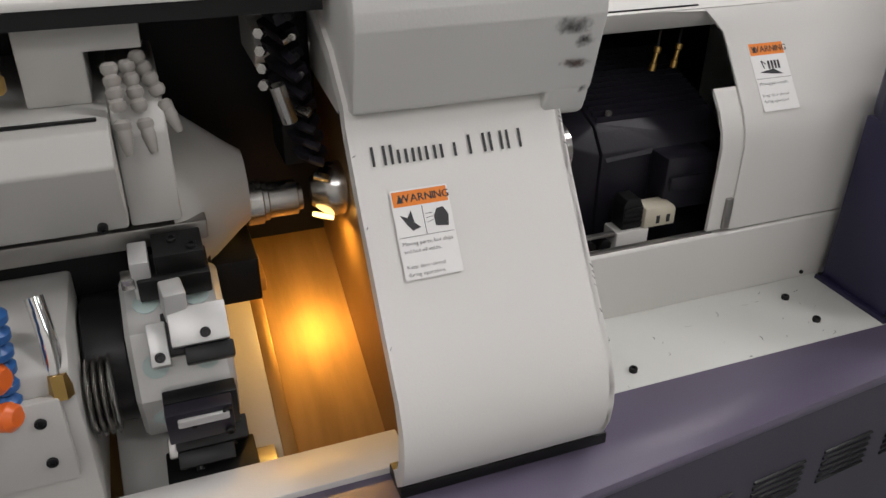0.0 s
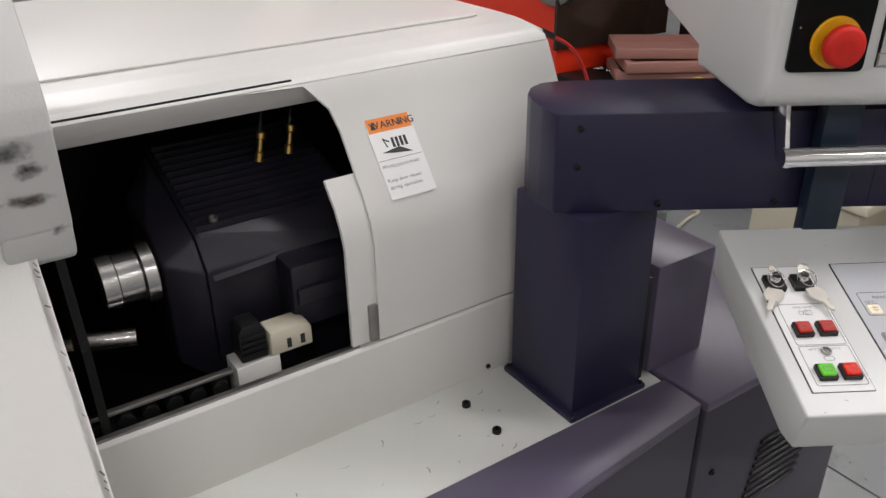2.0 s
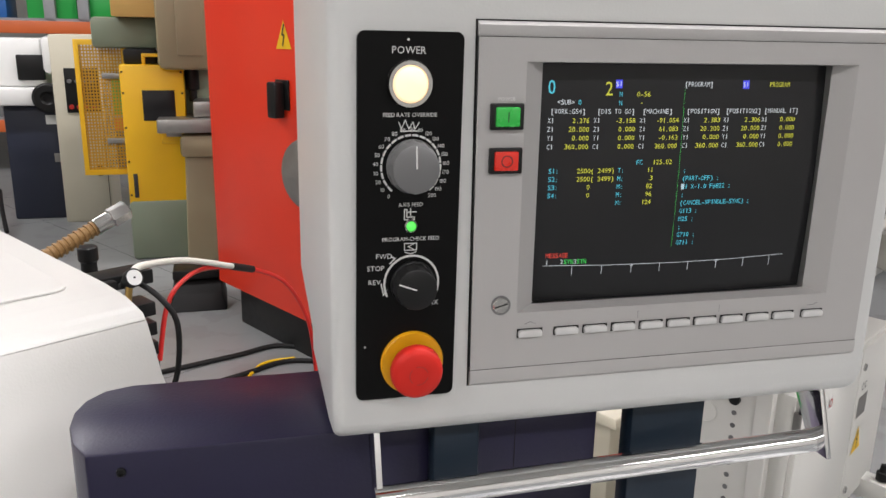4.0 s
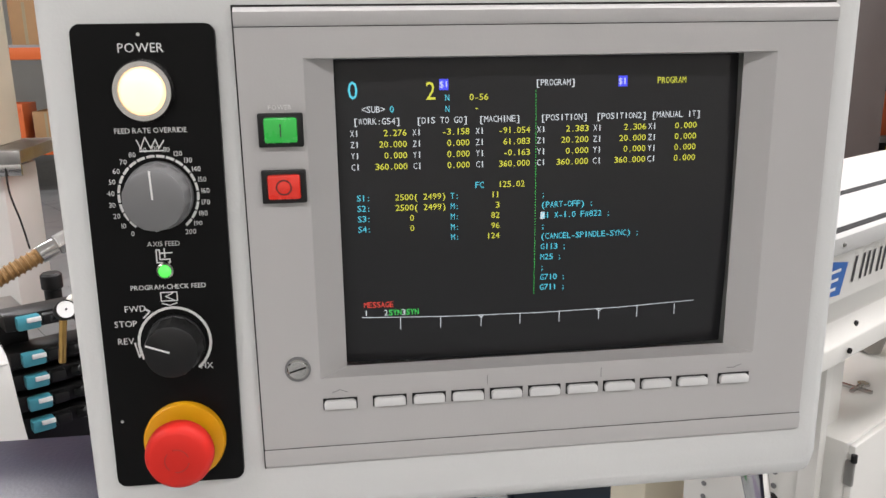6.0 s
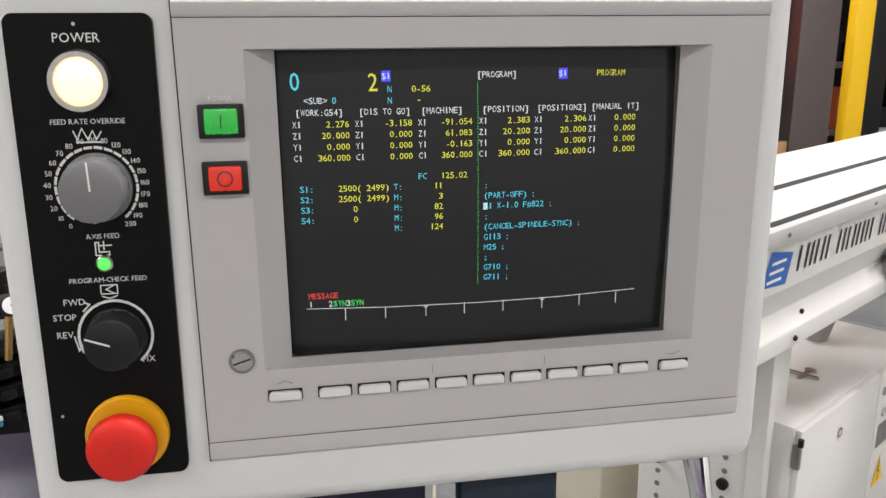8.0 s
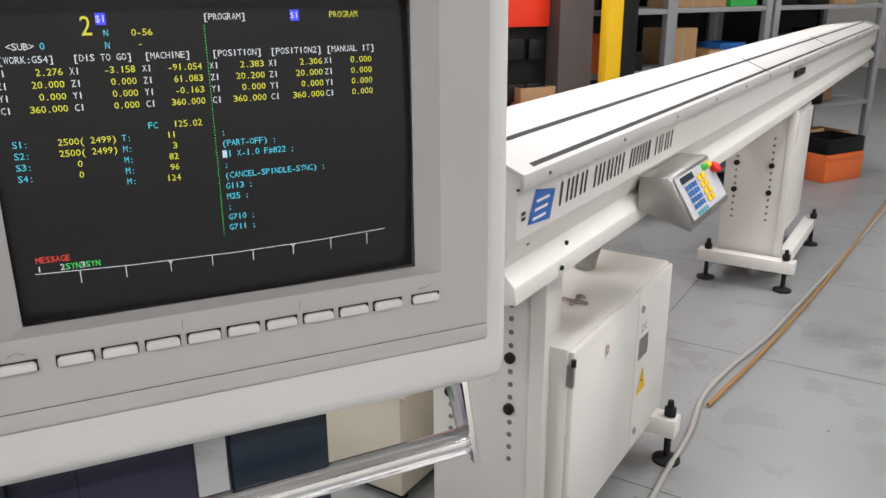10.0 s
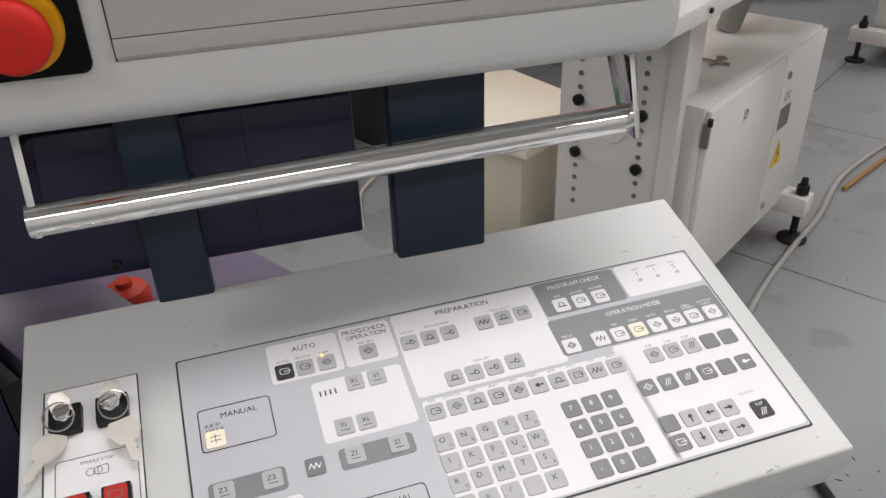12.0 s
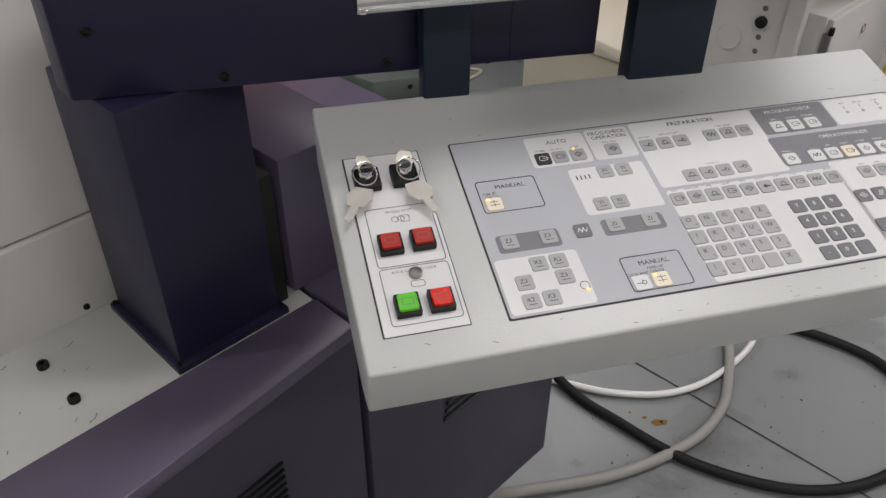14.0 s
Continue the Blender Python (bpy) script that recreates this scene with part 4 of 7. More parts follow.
for i in range(5):
    key(1.483 + i * 0.0178, -0.0995, KEYGREY if i < 3 else KEYDARK)
    if i < 3:
        sign(1.483 + i * 0.0178, -0.0995, ("diamond", "loop", "hatch")[i])
for i in range(6):
    key(1.462 + i * 0.01835, -0.1270, KEYDARK)
    if i != 4:
        sign(1.462 + i * 0.01835, -0.1270, ("diamond", "hatch", "hatch", "loop", "", "<")[i], "w")
for x, s, kd in ((1.462, -0.1620, ""), (1.4805, -0.1620, "^"), (1.4975, -0.1622, "<"), (1.515, -0.1625, ">"), (1.462, -0.1795, "loop"), (1.4805, -0.1800, "v"), (1.4975, -0.1805, "<"), (1.515, -0.1808, ">")):
    key(x, s, KEYGREY if kd not in ("", "loop") else KEYDARK)
    if kd:
        sign(x, s, kd, "w" if kd == "loop" else "k")
key(1.5405, -0.1710, INK, 0.0155); text("RST", 1.5405, -0.1680, 0.0026, TOPK, LET["w"], align="c"); sign(1.5405, -0.1735, "hatch", "w")
part("lettering", LET["k"], INK, desk, "black printed legends", smooth=False)
part("lettering", LET["w"], INKWHITE, desk, "white printed legends", smooth=False)
part("lettering", LET["g"], INKGREY, desk, "grey printed legends", smooth=False)
for x, s in ((1.2185, -0.0235), (1.1230, -0.0725), (1.2345, -0.1765), (1.1755, -0.1795)):
    part("indicator", lathe([(0.0016, 0), (0.0014, 0.0006), (0, 0.0007)], key_at(x, s, F1 + 0.0012), KZ, 10), material("amber_led", (1, 0.7, 0.3), 0.3, vary=0, bump=0, emit=(1.0, 0.66, 0.22), strength=1.0), desk)

# switch plate with two key locks and four buttons
plate(1.0075, 1.0765, -0.1925, 0.0010, 0.001, 0.0, 0.0006, INK, "plate_edge")
plate(1.0090, 1.0755, -0.1920, -0.0002, 0.001, 0.0004, 0.0008, MEMWHITE, "switch_plate", label="off-white switch plate")
bm = bmesh.new()
for s0, s1 in ((-0.1270, -0.0640), (-0.1840, -0.1290)):
    stroke(rounded(1.0165, 1.0725, s0, s1, 0.003, 3), 0.0008, on_desk(0.0015), bm, True)
for x in (1.036, 1.041):
    stroke(arc(x + 0.004, -0.078, 0.0030, 0, 360, 10), 0.0006, on_desk(0.0015), bm)
stroke(rounded(1.0450, 1.0520, -0.0815, -0.0745, 0.001, 2), 0.0006, on_desk(0.0015), bm, True)
stroke(rounded(1.0390, 1.0500, -0.1500, -0.1440, 0.002, 2), 0.0006, on_desk(0.0015), bm, True)
text("SPINDLE STOP", 1.0445, -0.0705, 0.0025, on_desk(0.0015), bm, align="c"); text("BACK GROUND LOCK", 1.0445, -0.1345, 0.0025, on_desk(0.0015), bm, align="c")
part("lettering", bm, INKGREY, desk, smooth=False)
for x, s, mat in ((1.0305, -0.1060, BTNRED), (1.0575, -0.1055, BTNRED), (1.0315, -0.1680, BTNLIME), (1.0580, -0.1680, BTNREDLIT)):
    b = part("push_button", slab(rounded(x - 0.0098, x + 0.0098, s - 0.0098, s + 0.0098, 0.001, 2), lambda a, c, t: key_at(a, c, 0.0012 + t), 0.0055), KNOBBLACK, desk, smooth=False)
    own = slab(rounded(x - 0.0076, x + 0.0076, s - 0.0076, s + 0.0076, 0.002, 3), lambda a, c, t: key_at(a, c, 0.0067 + t), 0.0030)
    part("button_cap", own, mat, desk, {"button_red": "red square push button", "button_lime_lit": "lit green square push button", "button_red_lit": "lit red square push button"}[mat.name])
    part("button_mark", stroke(rounded(x - 0.0045, x + 0.0045, s - 0.003, s + 0.003, 0.0005, 1), 0.0006, on_desk(0.0099), None, True), INKGREY, desk, smooth=False)
part("round_switch", lathe([(0.0056, 0), (0.0056, 0.0025), (0.0044, 0.003), (0.0040, 0.0012), (0, 0.0012)], key_at(1.0445, -0.1375, 0.0012), KZ, 24), STEEL, desk)
for x, a in ((1.0245, 20), (1.0575, -12)):
    lk = part("key_switch", slab(rounded(x - 0.0115, x + 0.0115, -0.0430, -0.0190, 0.0015, 2), lambda a_, c, t: key_at(a_, c, 0.0012 + t), 0.0060), KNOBBLACK, desk, "black key switch", smooth=False)
    part("key_barrel", lathe([(0.0068, 0), (0.0068, 0.008), (0.0058, 0.010), (0.0, 0.010)], key_at(x, -0.0300, 0.007), KZ, 28), CHROME, desk)
    # the key in the lock: blade up, ring, and a second key hanging on it
    own = slab([(-0.0085, 0.000), (-0.0100, 0.010), (-0.0050, 0.018), (0.0050, 0.018), (0.0100, 0.010), (0.0085, 0.000), (0.003, -0.003), (-0.003, -0.003)], lambda u, v, t: Vector((u, t, v)), 0.0018)
    own.transform(Matrix.Translation(key_at(x, -0.0290, 0.0155)) @ pose(0, 0, 0, -55, 15, a) @ Matrix.Scale(0.8, 4))
    part("key_bow", own, NICKEL, desk, "metal key standing in the lock", smooth=False)
    own = tube([(0.0105 * math.cos(t), 0.0105 * math.sin(t), 0) for t in [2 * math.pi * k / 12 for k in range(13)]], 0.0007, 6, None, 2)
    own.transform(Matrix.Translation(key_at(x + (-0.002 if a > 0 else 0.003), -0.0350, 0.016)) @ pose(0, 0, 0, 38, 8, 0))
    part("key_ring", own, STEEL, desk)
    own = slab([(-0.0085, 0.002), (-0.0115, -0.010), (-0.0065, -0.0205), (0.0065, -0.0205), (0.0115, -0.010), (0.0085, 0.002)], lambda u, v, t: Vector((u, v, t)), 0.0020)
    slab([(-0.0035, -0.0205), (0.0035, -0.0205), (0.0035, -0.026), (0.0022, -0.0275), (0.0035, -0.029), (0.0025, -0.031), (0.0035, -0.034), (0.0, -0.0385), (-0.0035, -0.036)], lambda u, v, t: Vector((u, v, t)), 0.0020, own)
    own.transform(Matrix.Translation(key_at(x + (-0.006 if a > 0 else 0.006), -0.0470, 0.0075)) @ pose(0, 0, 0, math.degrees(TIL) - 3, 0, -30 if a > 0 else 16))
    part("spare_key", own, NICKEL, desk, "metal key hanging on a ring", smooth=False)

# swing arm and column, on the lathe's deck
DESK_FRAME = LOCAL.pop()
arm = thing("swing_arm", "dark navy painted swing arm that carries the operator console", "swing arm", (0.9, 1.39, 1.07))
ap = [(1.278, 1.322), (0.766, 1.322), (0.750, 1.352), (0.740, 1.390), (0.739, 1.420), (0.746, 1.447), (0.762, 1.468), (0.790, 1.478), (1.278, 1.478)]
part("arm_box", prism(ap, 1.072, 1.208, "z", 0.003), NAVY, arm)
for x, z in ((0.796, 1.189), (0.794, 1.137), (0.905, 1.083), (1.135, 1.155), (1.06, 1.083)):
    part("arm_screw", bolt_head((x, 1.322, z), (0, -1, 0), 0.0045, 0.003), KNOBBLACK, arm)
part("cover_seam", bar(1.1845, 1.1855, 1.075, 1.205, lambda x, z: (x, 1.3216, z)), RUBBER, arm, smooth=False)
column = thing("arm_column", "dark navy painted square column bolted to the deck", "column", (1.44, 0.727, 0.755), MAC)
part("column_post", box(1.372, 1.508, 0.655, 0.800, 0.758, 1.072, 0.003), NAVY, column)
part("foot_plate", box(1.364, 1.517, 0.646, 0.808, 0.750, 0.760, 0.002), NAVY, column)
for u, v in ((1.3695, 0.6515), (1.511, 0.6515), (1.3695, 0.8025)):
    part("foot_bolt", bolt_head((u, v, 0.760), (0, 0, 1), 0.0035, 0.003), KNOBBLACK, column)

# ================= lathe =================
lathe_m = thing("sliding_head_lathe", "pale grey and dark plum sliding-head lathe with its covers open", "lathe", (0.8, 0.9, 0.0), MAC)
# base front with plum top strip, whose reflected light is in its colour
def edge_v(u):
    """The front runs slightly out of line with the deck."""
    return 0.564 - 0.10 * (1.552 - max(u, -0.3))


BP = [(-0.9, edge_v(-0.9)), (-0.3, edge_v(-0.3)), (1.552, edge_v(1.552)), (1.552, 0.640), (-0.9, 0.640)]
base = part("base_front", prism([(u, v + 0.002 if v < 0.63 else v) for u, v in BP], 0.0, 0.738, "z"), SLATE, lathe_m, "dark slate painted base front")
part("base_top_strip", prism(BP, 0.737, 0.758, "z", 0.004), PLUM, lathe_m, "plum painted top strip, lightened for reflected light")
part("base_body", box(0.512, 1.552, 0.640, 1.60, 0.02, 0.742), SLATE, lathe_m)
part("base_bed", box(-0.9, 0.512, 0.640, 1.60, 0.02, 0.630), SLATE, lathe_m)
part("deck", box(0.515, 1.552, 0.640, 0.835, 0.742, 0.751, 0.001), DECK, lathe_m, "pale scuffed deck plate")
for i, (u, v) in enumerate(((1.262, 0.768), (1.264, 0.694), (0.888, 0.760), (0.892, 0.682))):
    part("deck_bolt", bolt_head((u, v, 0.751), (0, 0, 1), 0.0068, 0.007), KNOBBLACK, lathe_m)
# louvres in the base front: two groups of slots
for u0 in (0.862, 1.012, 1.162, 1.312):
    for k in range(6):
        part("louvre", turned_box((u0 + 0.054, edge_v(u0 + 0.054) + 0.001, 0.632 - k * 0.0128), (0.108, 0.005, 0.0066), (25, 0, 5.7), 0.0012), BLACK, lathe_m)
# low front wall behind the deck
part("low_wall", prism([(0.820, 0.751), (0.820, 0.876), (0.824, 0.880), (0.838, 0.880), (0.838, 0.751)], 0.70, 1.56, "u", 0.001), WHITE, lathe_m, "pale grey low front wall")
bm = bolt_head((1.341, 0.820, 0.762), (0, -1, 0), 0.004, 0.003)
part("wall_screw", bm, KNOBBLACK, lathe_m)
part("wall_rail", box(0.70, 1.12, 0.826, 0.834, 0.880, 0.884), DULLSTEEL, lathe_m)

# right cover: front, sloped shoulder and roof in one bent sheet
CP = [(0.822, 0.884), (0.822, 1.035), (0.828, 1.065), (0.842, 1.092), (0.905, 1.172), (0.918, 1.200), (0.932, 1.230), (0.955, 1.248), (0.990, 1.254)]
LEFT = [1.150, 1.150, 1.150, 1.150, 1.152, 1.145, 1.118, 0.76, 0.76]
CQ = CP[:6] + [(0.934, 1.231), (0.944, 1.243), (0.990, 1.254)]
part("side_cover", skin([[(l + (1.535 - l) * k / 4, v, z) for k in range(5)] for (v, z), l in zip(CQ, LEFT)], 0.004), WHITE, lathe_m, "pale grey bent sheet cover")
part("roof", prism([(0.935, 1.236), (0.960, 1.249), (1.0, 1.256), (1.05, 1.259), (1.66, 1.259), (1.66, 1.20), (0.96, 1.20)], 0.40, 1.535, "u", 0.003), WHITE, lathe_m, "pale grey flat roof cover")
part("roof_panel", prism(rounded(0.50, 1.488, 1.045, 1.62, 0.02, 4), 1.259, 1.2625, "z", 0.001), WHITE, lathe_m)
# rounded end cheek
part("end_cheek", prism([(0.826, 0.884), (0.826, 1.035), (0.832, 1.065), (0.846, 1.090), (0.908, 1.170), (0.935, 1.228), (0.960, 1.244), (1.66, 1.255), (1.66, 0.75), (0.84, 0.75)], 1.523, 1.535, "u", 0.004), WHITE, lathe_m)
part("back_wall", box(-0.9, 1.53, 1.62, 1.66, 0.74, 1.22), WHITE, lathe_m)
# sliding door edge inside the opening
ED = [(0.825, 0.886), (0.825, 1.035), (0.832, 1.062), (0.846, 1.090), (0.872, 1.122)]
part("door_edge", shell(ED, 1.108, 1.152, -0.006), WHITE, lathe_m, "pale folded door edge")
part("door_handle", box(1.135, 1.148, 0.8185, 0.826, 0.888, 0.945, 0.001), DULLSTEEL, lathe_m)
part("rubber_lip", box(0.76, 1.105, 0.940, 0.950, 1.229, 1.241), RUBBER, lathe_m)
# headstock bay, its inside shade painted as a near-black lining
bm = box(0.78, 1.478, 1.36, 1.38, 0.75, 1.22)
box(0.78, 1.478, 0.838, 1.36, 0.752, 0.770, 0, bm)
part("bay_lining", bm, DARK, lathe_m, "oily bay lining, near-black with the bay's shade in its colour", smooth=False)
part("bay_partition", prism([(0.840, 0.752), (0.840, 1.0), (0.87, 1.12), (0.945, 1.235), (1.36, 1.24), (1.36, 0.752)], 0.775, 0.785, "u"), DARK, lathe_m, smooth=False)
# spindle motor housing with finned top
MP = [(0.935, 0.80), (0.935, 1.005), (0.962, 1.036), (0.972, 1.044), (1.16, 1.110), (1.24, 1.110), (1.24, 0.80)]
motor = part("motor_housing", prism(MP, 0.955, 1.20, "u", 0.004), MOTORP, lathe_m, "dark finned motor housing")
part("motor_nose", hull([(0.955, 0.940, 0.82), (0.955, 0.940, 1.000), (0.955, 0.972, 1.040), (0.955, 1.16, 1.105), (0.955, 1.20, 0.82), (0.905, 0.965, 0.86), (0.905, 0.965, 1.015), (0.905, 1.02, 1.045), (0.905, 1.12, 1.06), (0.905, 1.12, 0.86)], None, 0.004), MOTORP, lathe_m)
for k in range(13):
    v = 0.975 + k * 0.0145
    z = 1.044 + (v - 0.970) * 0.35
    part("fin", box(0.962, 1.19, v, v + 0.005, z - 0.006, z + 0.008), MOTORP, motor)
part("terminal_box", box(1.050, 1.150, 0.880, 0.936, 0.905, 1.005, 0.008), MOTORP, lathe_m)
part("terminal_ledge", box(1.056, 1.142, 0.872, 0.882, 0.945, 0.972, 0.004), MOTORP, lathe_m)
bm = bolt_head((0.988, 0.983, 1.054), (0, -0.3, 1), 0.006, 0.007)
part("motor_screw", bm, DULLSTEEL, lathe_m)
part("motor_lug", hull([(0.962, 0.944, 1.000), (1.195, 0.944, 1.018), (0.962, 0.930, 0.990), (1.195, 0.930, 1.006), (0.962, 0.972, 1.046), (1.195, 0.972, 1.046)], None, 0.004), MOTORP, lathe_m)
part("spindle_sleeve", lathe([(0.036, 0), (0.036, 0.018), (0.034, 0.020), (0.034, 0.048), (0.041, 0.051), (0.041, 0.066)], (0.826, 0.965, 1.015), (1, 0, 0), 36), STEEL, lathe_m, "bright ground spindle sleeve")
part("guide_bar", rod((0.72, 0.965, 0.955), (0.85, 0.93, 0.945), 0.012, 16), STEEL, lathe_m)
for (u, v) in ((1.062, 0.98), (1.108, 0.985)):
    part("grease_fitting", lathe([(0.006, 0), (0.006, 0.012), (0.004, 0.014), (0.004, 0.03), (0.0065, 0.032), (0.0065, 0.040), (0, 0.042)], (u, v, 1.125), (0.25, 0.1, 1), 12), BRASS, lathe_m)
    part("oil_line", tube([(u + 0.008, v + 0.004, 1.165), (u + 0.02, v + 0.02, 1.20), (u + 0.03, v + 0.06, 1.235)], 0.0025, 8), RUBBER, lathe_m)
# connector block at the wall
part("connector_stand", box(0.952, 1.014, 0.858, 0.900, 0.78, 0.893, 0.002), WHITE, lathe_m)
part("valve_block", prism([(0.962, 0.895), (1.0, 0.895), (1.0, 0.935), (0.992, 0.950), (0.968, 0.950), (0.962, 0.940)], 0.862, 0.898, "v", 0.002), KNOBBLACK, lathe_m)
for k in range(4):
    part("valve_rib", box(0.964, 0.998, 0.859, 0.863, 0.904 + k * 0.009, 0.908 + k * 0.009), KNOBBLACK, lathe_m)
part("plug", prism([(1.003, 0.893), (1.064, 0.893), (1.064, 0.922), (1.058, 0.930), (1.003, 0.930)], 0.858, 0.896, "v", 0.003), CREAM, lathe_m, "cream plastic plug")
for u in (1.026, 1.046):
    part("plug_slot", box(u, u + 0.006, 0.8565, 0.859, 0.900, 0.914), INK, lathe_m)
part("cable_chain", box(0.76, 0.945, 0.852, 0.862, 0.893, 0.899, 0.001), DULLSTEEL, lathe_m)
for k in range(6):
    part("chain_link", lathe([(0.011, 0), (0.011, 0.012), (0.006, 0.013), (0, 0.011)], (0.775 + k * 0.03, 0.860, 0.880), (0, -1, 0), 14), DARK, lathe_m)

# middle door: a bent sheet that leans back
DP = [(0.560, 0.772), (0.542, 0.790), (0.530, 0.820), (0.527, 0.850), (0.530, 0.880), (0.545, 0.915), (0.590, 0.975), (0.640, 1.045), (0.690, 1.115), (0.735, 1.185), (0.742, 1.21), (0.80, 1.26), (0.88, 1.30), (0.95, 1.325)]
door = part("front_door", shell(DP, 0.468, 0.748, -0.022), WHITE, lathe_m, "pale grey sloping front door with scuffed edges")
part("door_side", prism(DP[:10] + [(0.80, 1.185), (0.60, 0.78)], 0.742, 0.750, "u"), WHITE, lathe_m)
part("door_foot", box(0.470, 0.765, 0.552, 0.60, 0.7575, 0.776, 0.002), KNOBBLACK, lathe_m)
# hood above the door; shade of its down-tilted front is in the paint
HP = [(0.775, 1.198), (0.7235, 1.204), (0.7205, 1.208), (0.697, 1.305), (0.699, 1.325), (0.706, 1.346), (0.800, 1.466), (0.84, 1.48), (1.0, 1.48), (1.0, 1.20), (0.80, 1.18)]
part("hood", prism(HP, 0.474, 0.786, "u", 0.003, seg=3), HOOD, lathe_m, "rounded hood, greyed for its shaded front, with rubbed dark patches")
part("hood_lobe", prism([(0.775, 1.162), (0.744, 1.165), (0.733, 1.173), (0.727, 1.188), (0.7195, 1.215), (0.80, 1.23), (0.80, 1.165)], 0.724, 0.7858, "u", 0.005, seg=3), HOOD, lathe_m)


def smear(u, z, w, h, turn, mat, name="rubbed_patch"):
    """A patch of rubbed paint on the hood's front."""
    c, s = math.cos(radians(turn)), math.sin(radians(turn))
    pts = [(u + w * math.cos(a) * c - h * math.sin(a) * s, z + w * math.cos(a) * s + h * math.sin(a) * c) for a in [2 * math.pi * k / 20 for k in range(20)]]
    part(name, flat(pts, lambda x, y: (x, 0.6957 + (1.305 - y) * 0.2423, y)), mat, lathe_m, "dark rubbed patch in the paint", smooth=False)


smear(0.742, 1.292, 0.036, 0.026, 20, SMUDGE)
smear(0.760, 1.272, 0.024, 0.014, -30, SMUDGE)
smear(0.756, 1.242, 0.030, 0.013, -18, SMUDGED)
smear(0.772, 1.207, 0.010, 0.014, 0, SMUDGE)
# scuffs on the deck, door and strip
random.seed(5)
bm = bmesh.new()
for k in range(26):
    u, v, a, l = random.uniform(0.80, 1.30), random.uniform(0.648, 0.80), random.uniform(-0.5, 1.2), random.uniform(0.002, 0.014)
    stroke([(u, v), (u + l * math.cos(a) * 0.6, v + l * math.sin(a) * 0.6), (u + l * math.cos(a + 0.3), v + l * math.sin(a + 0.3))], random.uniform(0.0005, 0.0012), lambda x, y: (x, y, 0.7516), bm)
part("scuffs", bm, INKGREY, lathe_m, "small dark scratches", smooth=False)
bm = bmesh.new()
for k in range(16):
    v = random.choice((0.47, 0.7478))
    t = random.uniform(0, 1)
    q = (0.545 + (0.735 - 0.545) * t, 0.915 + (1.185 - 0.915) * t)
    l = random.uniform(0.001, 0.006)
    stroke([(0, 0), (random.uniform(0.0005, 0.003), l)], random.uniform(0.0006, 0.0018), lambda x, y: (v + (x if v < 0.6 else -x), q[0] + y * 0.576 - 0.0014, q[1] + y * 0.817 + 0.0010), bm)
part("scuffs", bm, INKGREY, lathe_m, "chipped paint along the door edges", smooth=False)

random.seed(8)
bm = bmesh.new()
for k in range(30):
    x, s, l = random.uniform(1.0, 1.585), random.uniform(-0.2205, -0.2015) if k % 3 else random.uniform(0.01, 0.07), random.uniform(0.001, 0.006)
    stroke([(x, s), (x + l, s + random.uniform(-0.002, 0.002))], random.uniform(0.0003, 0.0007), on_desk(0.0006), bm)
bm.transform(DESK_FRAME)
part("scuffs", bm, INKGREY, desk, "scratches along the worn front edge", smooth=False)
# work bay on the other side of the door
# the depth of the bay is darkened by colour, not by light
part("bay_back", box(-0.9, 0.775, 1.30, 1.32, 0.70, 1.36), DARK, lathe_m, "oily back of the work bay, its shade painted in near-black", smooth=False)
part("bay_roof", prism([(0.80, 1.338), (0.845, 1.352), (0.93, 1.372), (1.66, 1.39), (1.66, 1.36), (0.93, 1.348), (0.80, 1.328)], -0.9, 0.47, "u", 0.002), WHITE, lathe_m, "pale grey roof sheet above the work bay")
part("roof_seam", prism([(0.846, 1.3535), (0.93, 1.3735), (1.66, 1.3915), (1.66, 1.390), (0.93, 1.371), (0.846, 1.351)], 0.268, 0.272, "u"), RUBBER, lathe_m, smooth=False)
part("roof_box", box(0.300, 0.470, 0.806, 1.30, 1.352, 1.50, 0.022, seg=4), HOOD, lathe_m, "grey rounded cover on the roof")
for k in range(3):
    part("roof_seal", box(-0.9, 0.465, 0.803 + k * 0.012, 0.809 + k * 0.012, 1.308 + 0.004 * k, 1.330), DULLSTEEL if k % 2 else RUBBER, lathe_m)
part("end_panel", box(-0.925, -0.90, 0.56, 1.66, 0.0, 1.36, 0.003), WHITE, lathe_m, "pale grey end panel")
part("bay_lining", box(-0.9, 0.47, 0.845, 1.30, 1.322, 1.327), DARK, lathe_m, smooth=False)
part("bay_side", prism([(0.86, 0.66), (0.64, 0.74), (0.73, 1.16), (0.86, 1.29), (1.30, 1.30), (1.30, 0.66)], 0.505, 0.511, "u"), OILED_AMBER_LIT, lathe_m, "oiled bare sheet beside the door, amber lamplight in its colour", smooth=False)
part("chip_sheet", prism([(0.655, 0.645), (0.655, 0.660), (1.08, 0.874), (1.08, 0.859)], -0.9, 0.505, "u"), OILED_AMBER_LIT, lathe_m, "oily sloping chip sheet with the lamp's amber in its colour", smooth=False)
# added dark wall that stands for the shade above the chip sheet
part("shade_wall", box(-0.9, 0.505, 1.08, 1.09, 0.84, 1.32), DARK, lathe_m, smooth=False)
part("pale_ramp", prism([(0.668, 0.66), (0.668, 0.700), (0.965, 0.853), (1.02, 0.853), (1.02, 0.75)], 0.14, 0.352, "u", 0.003), BAYPAINT, lathe_m, "pale oily painted ramp")
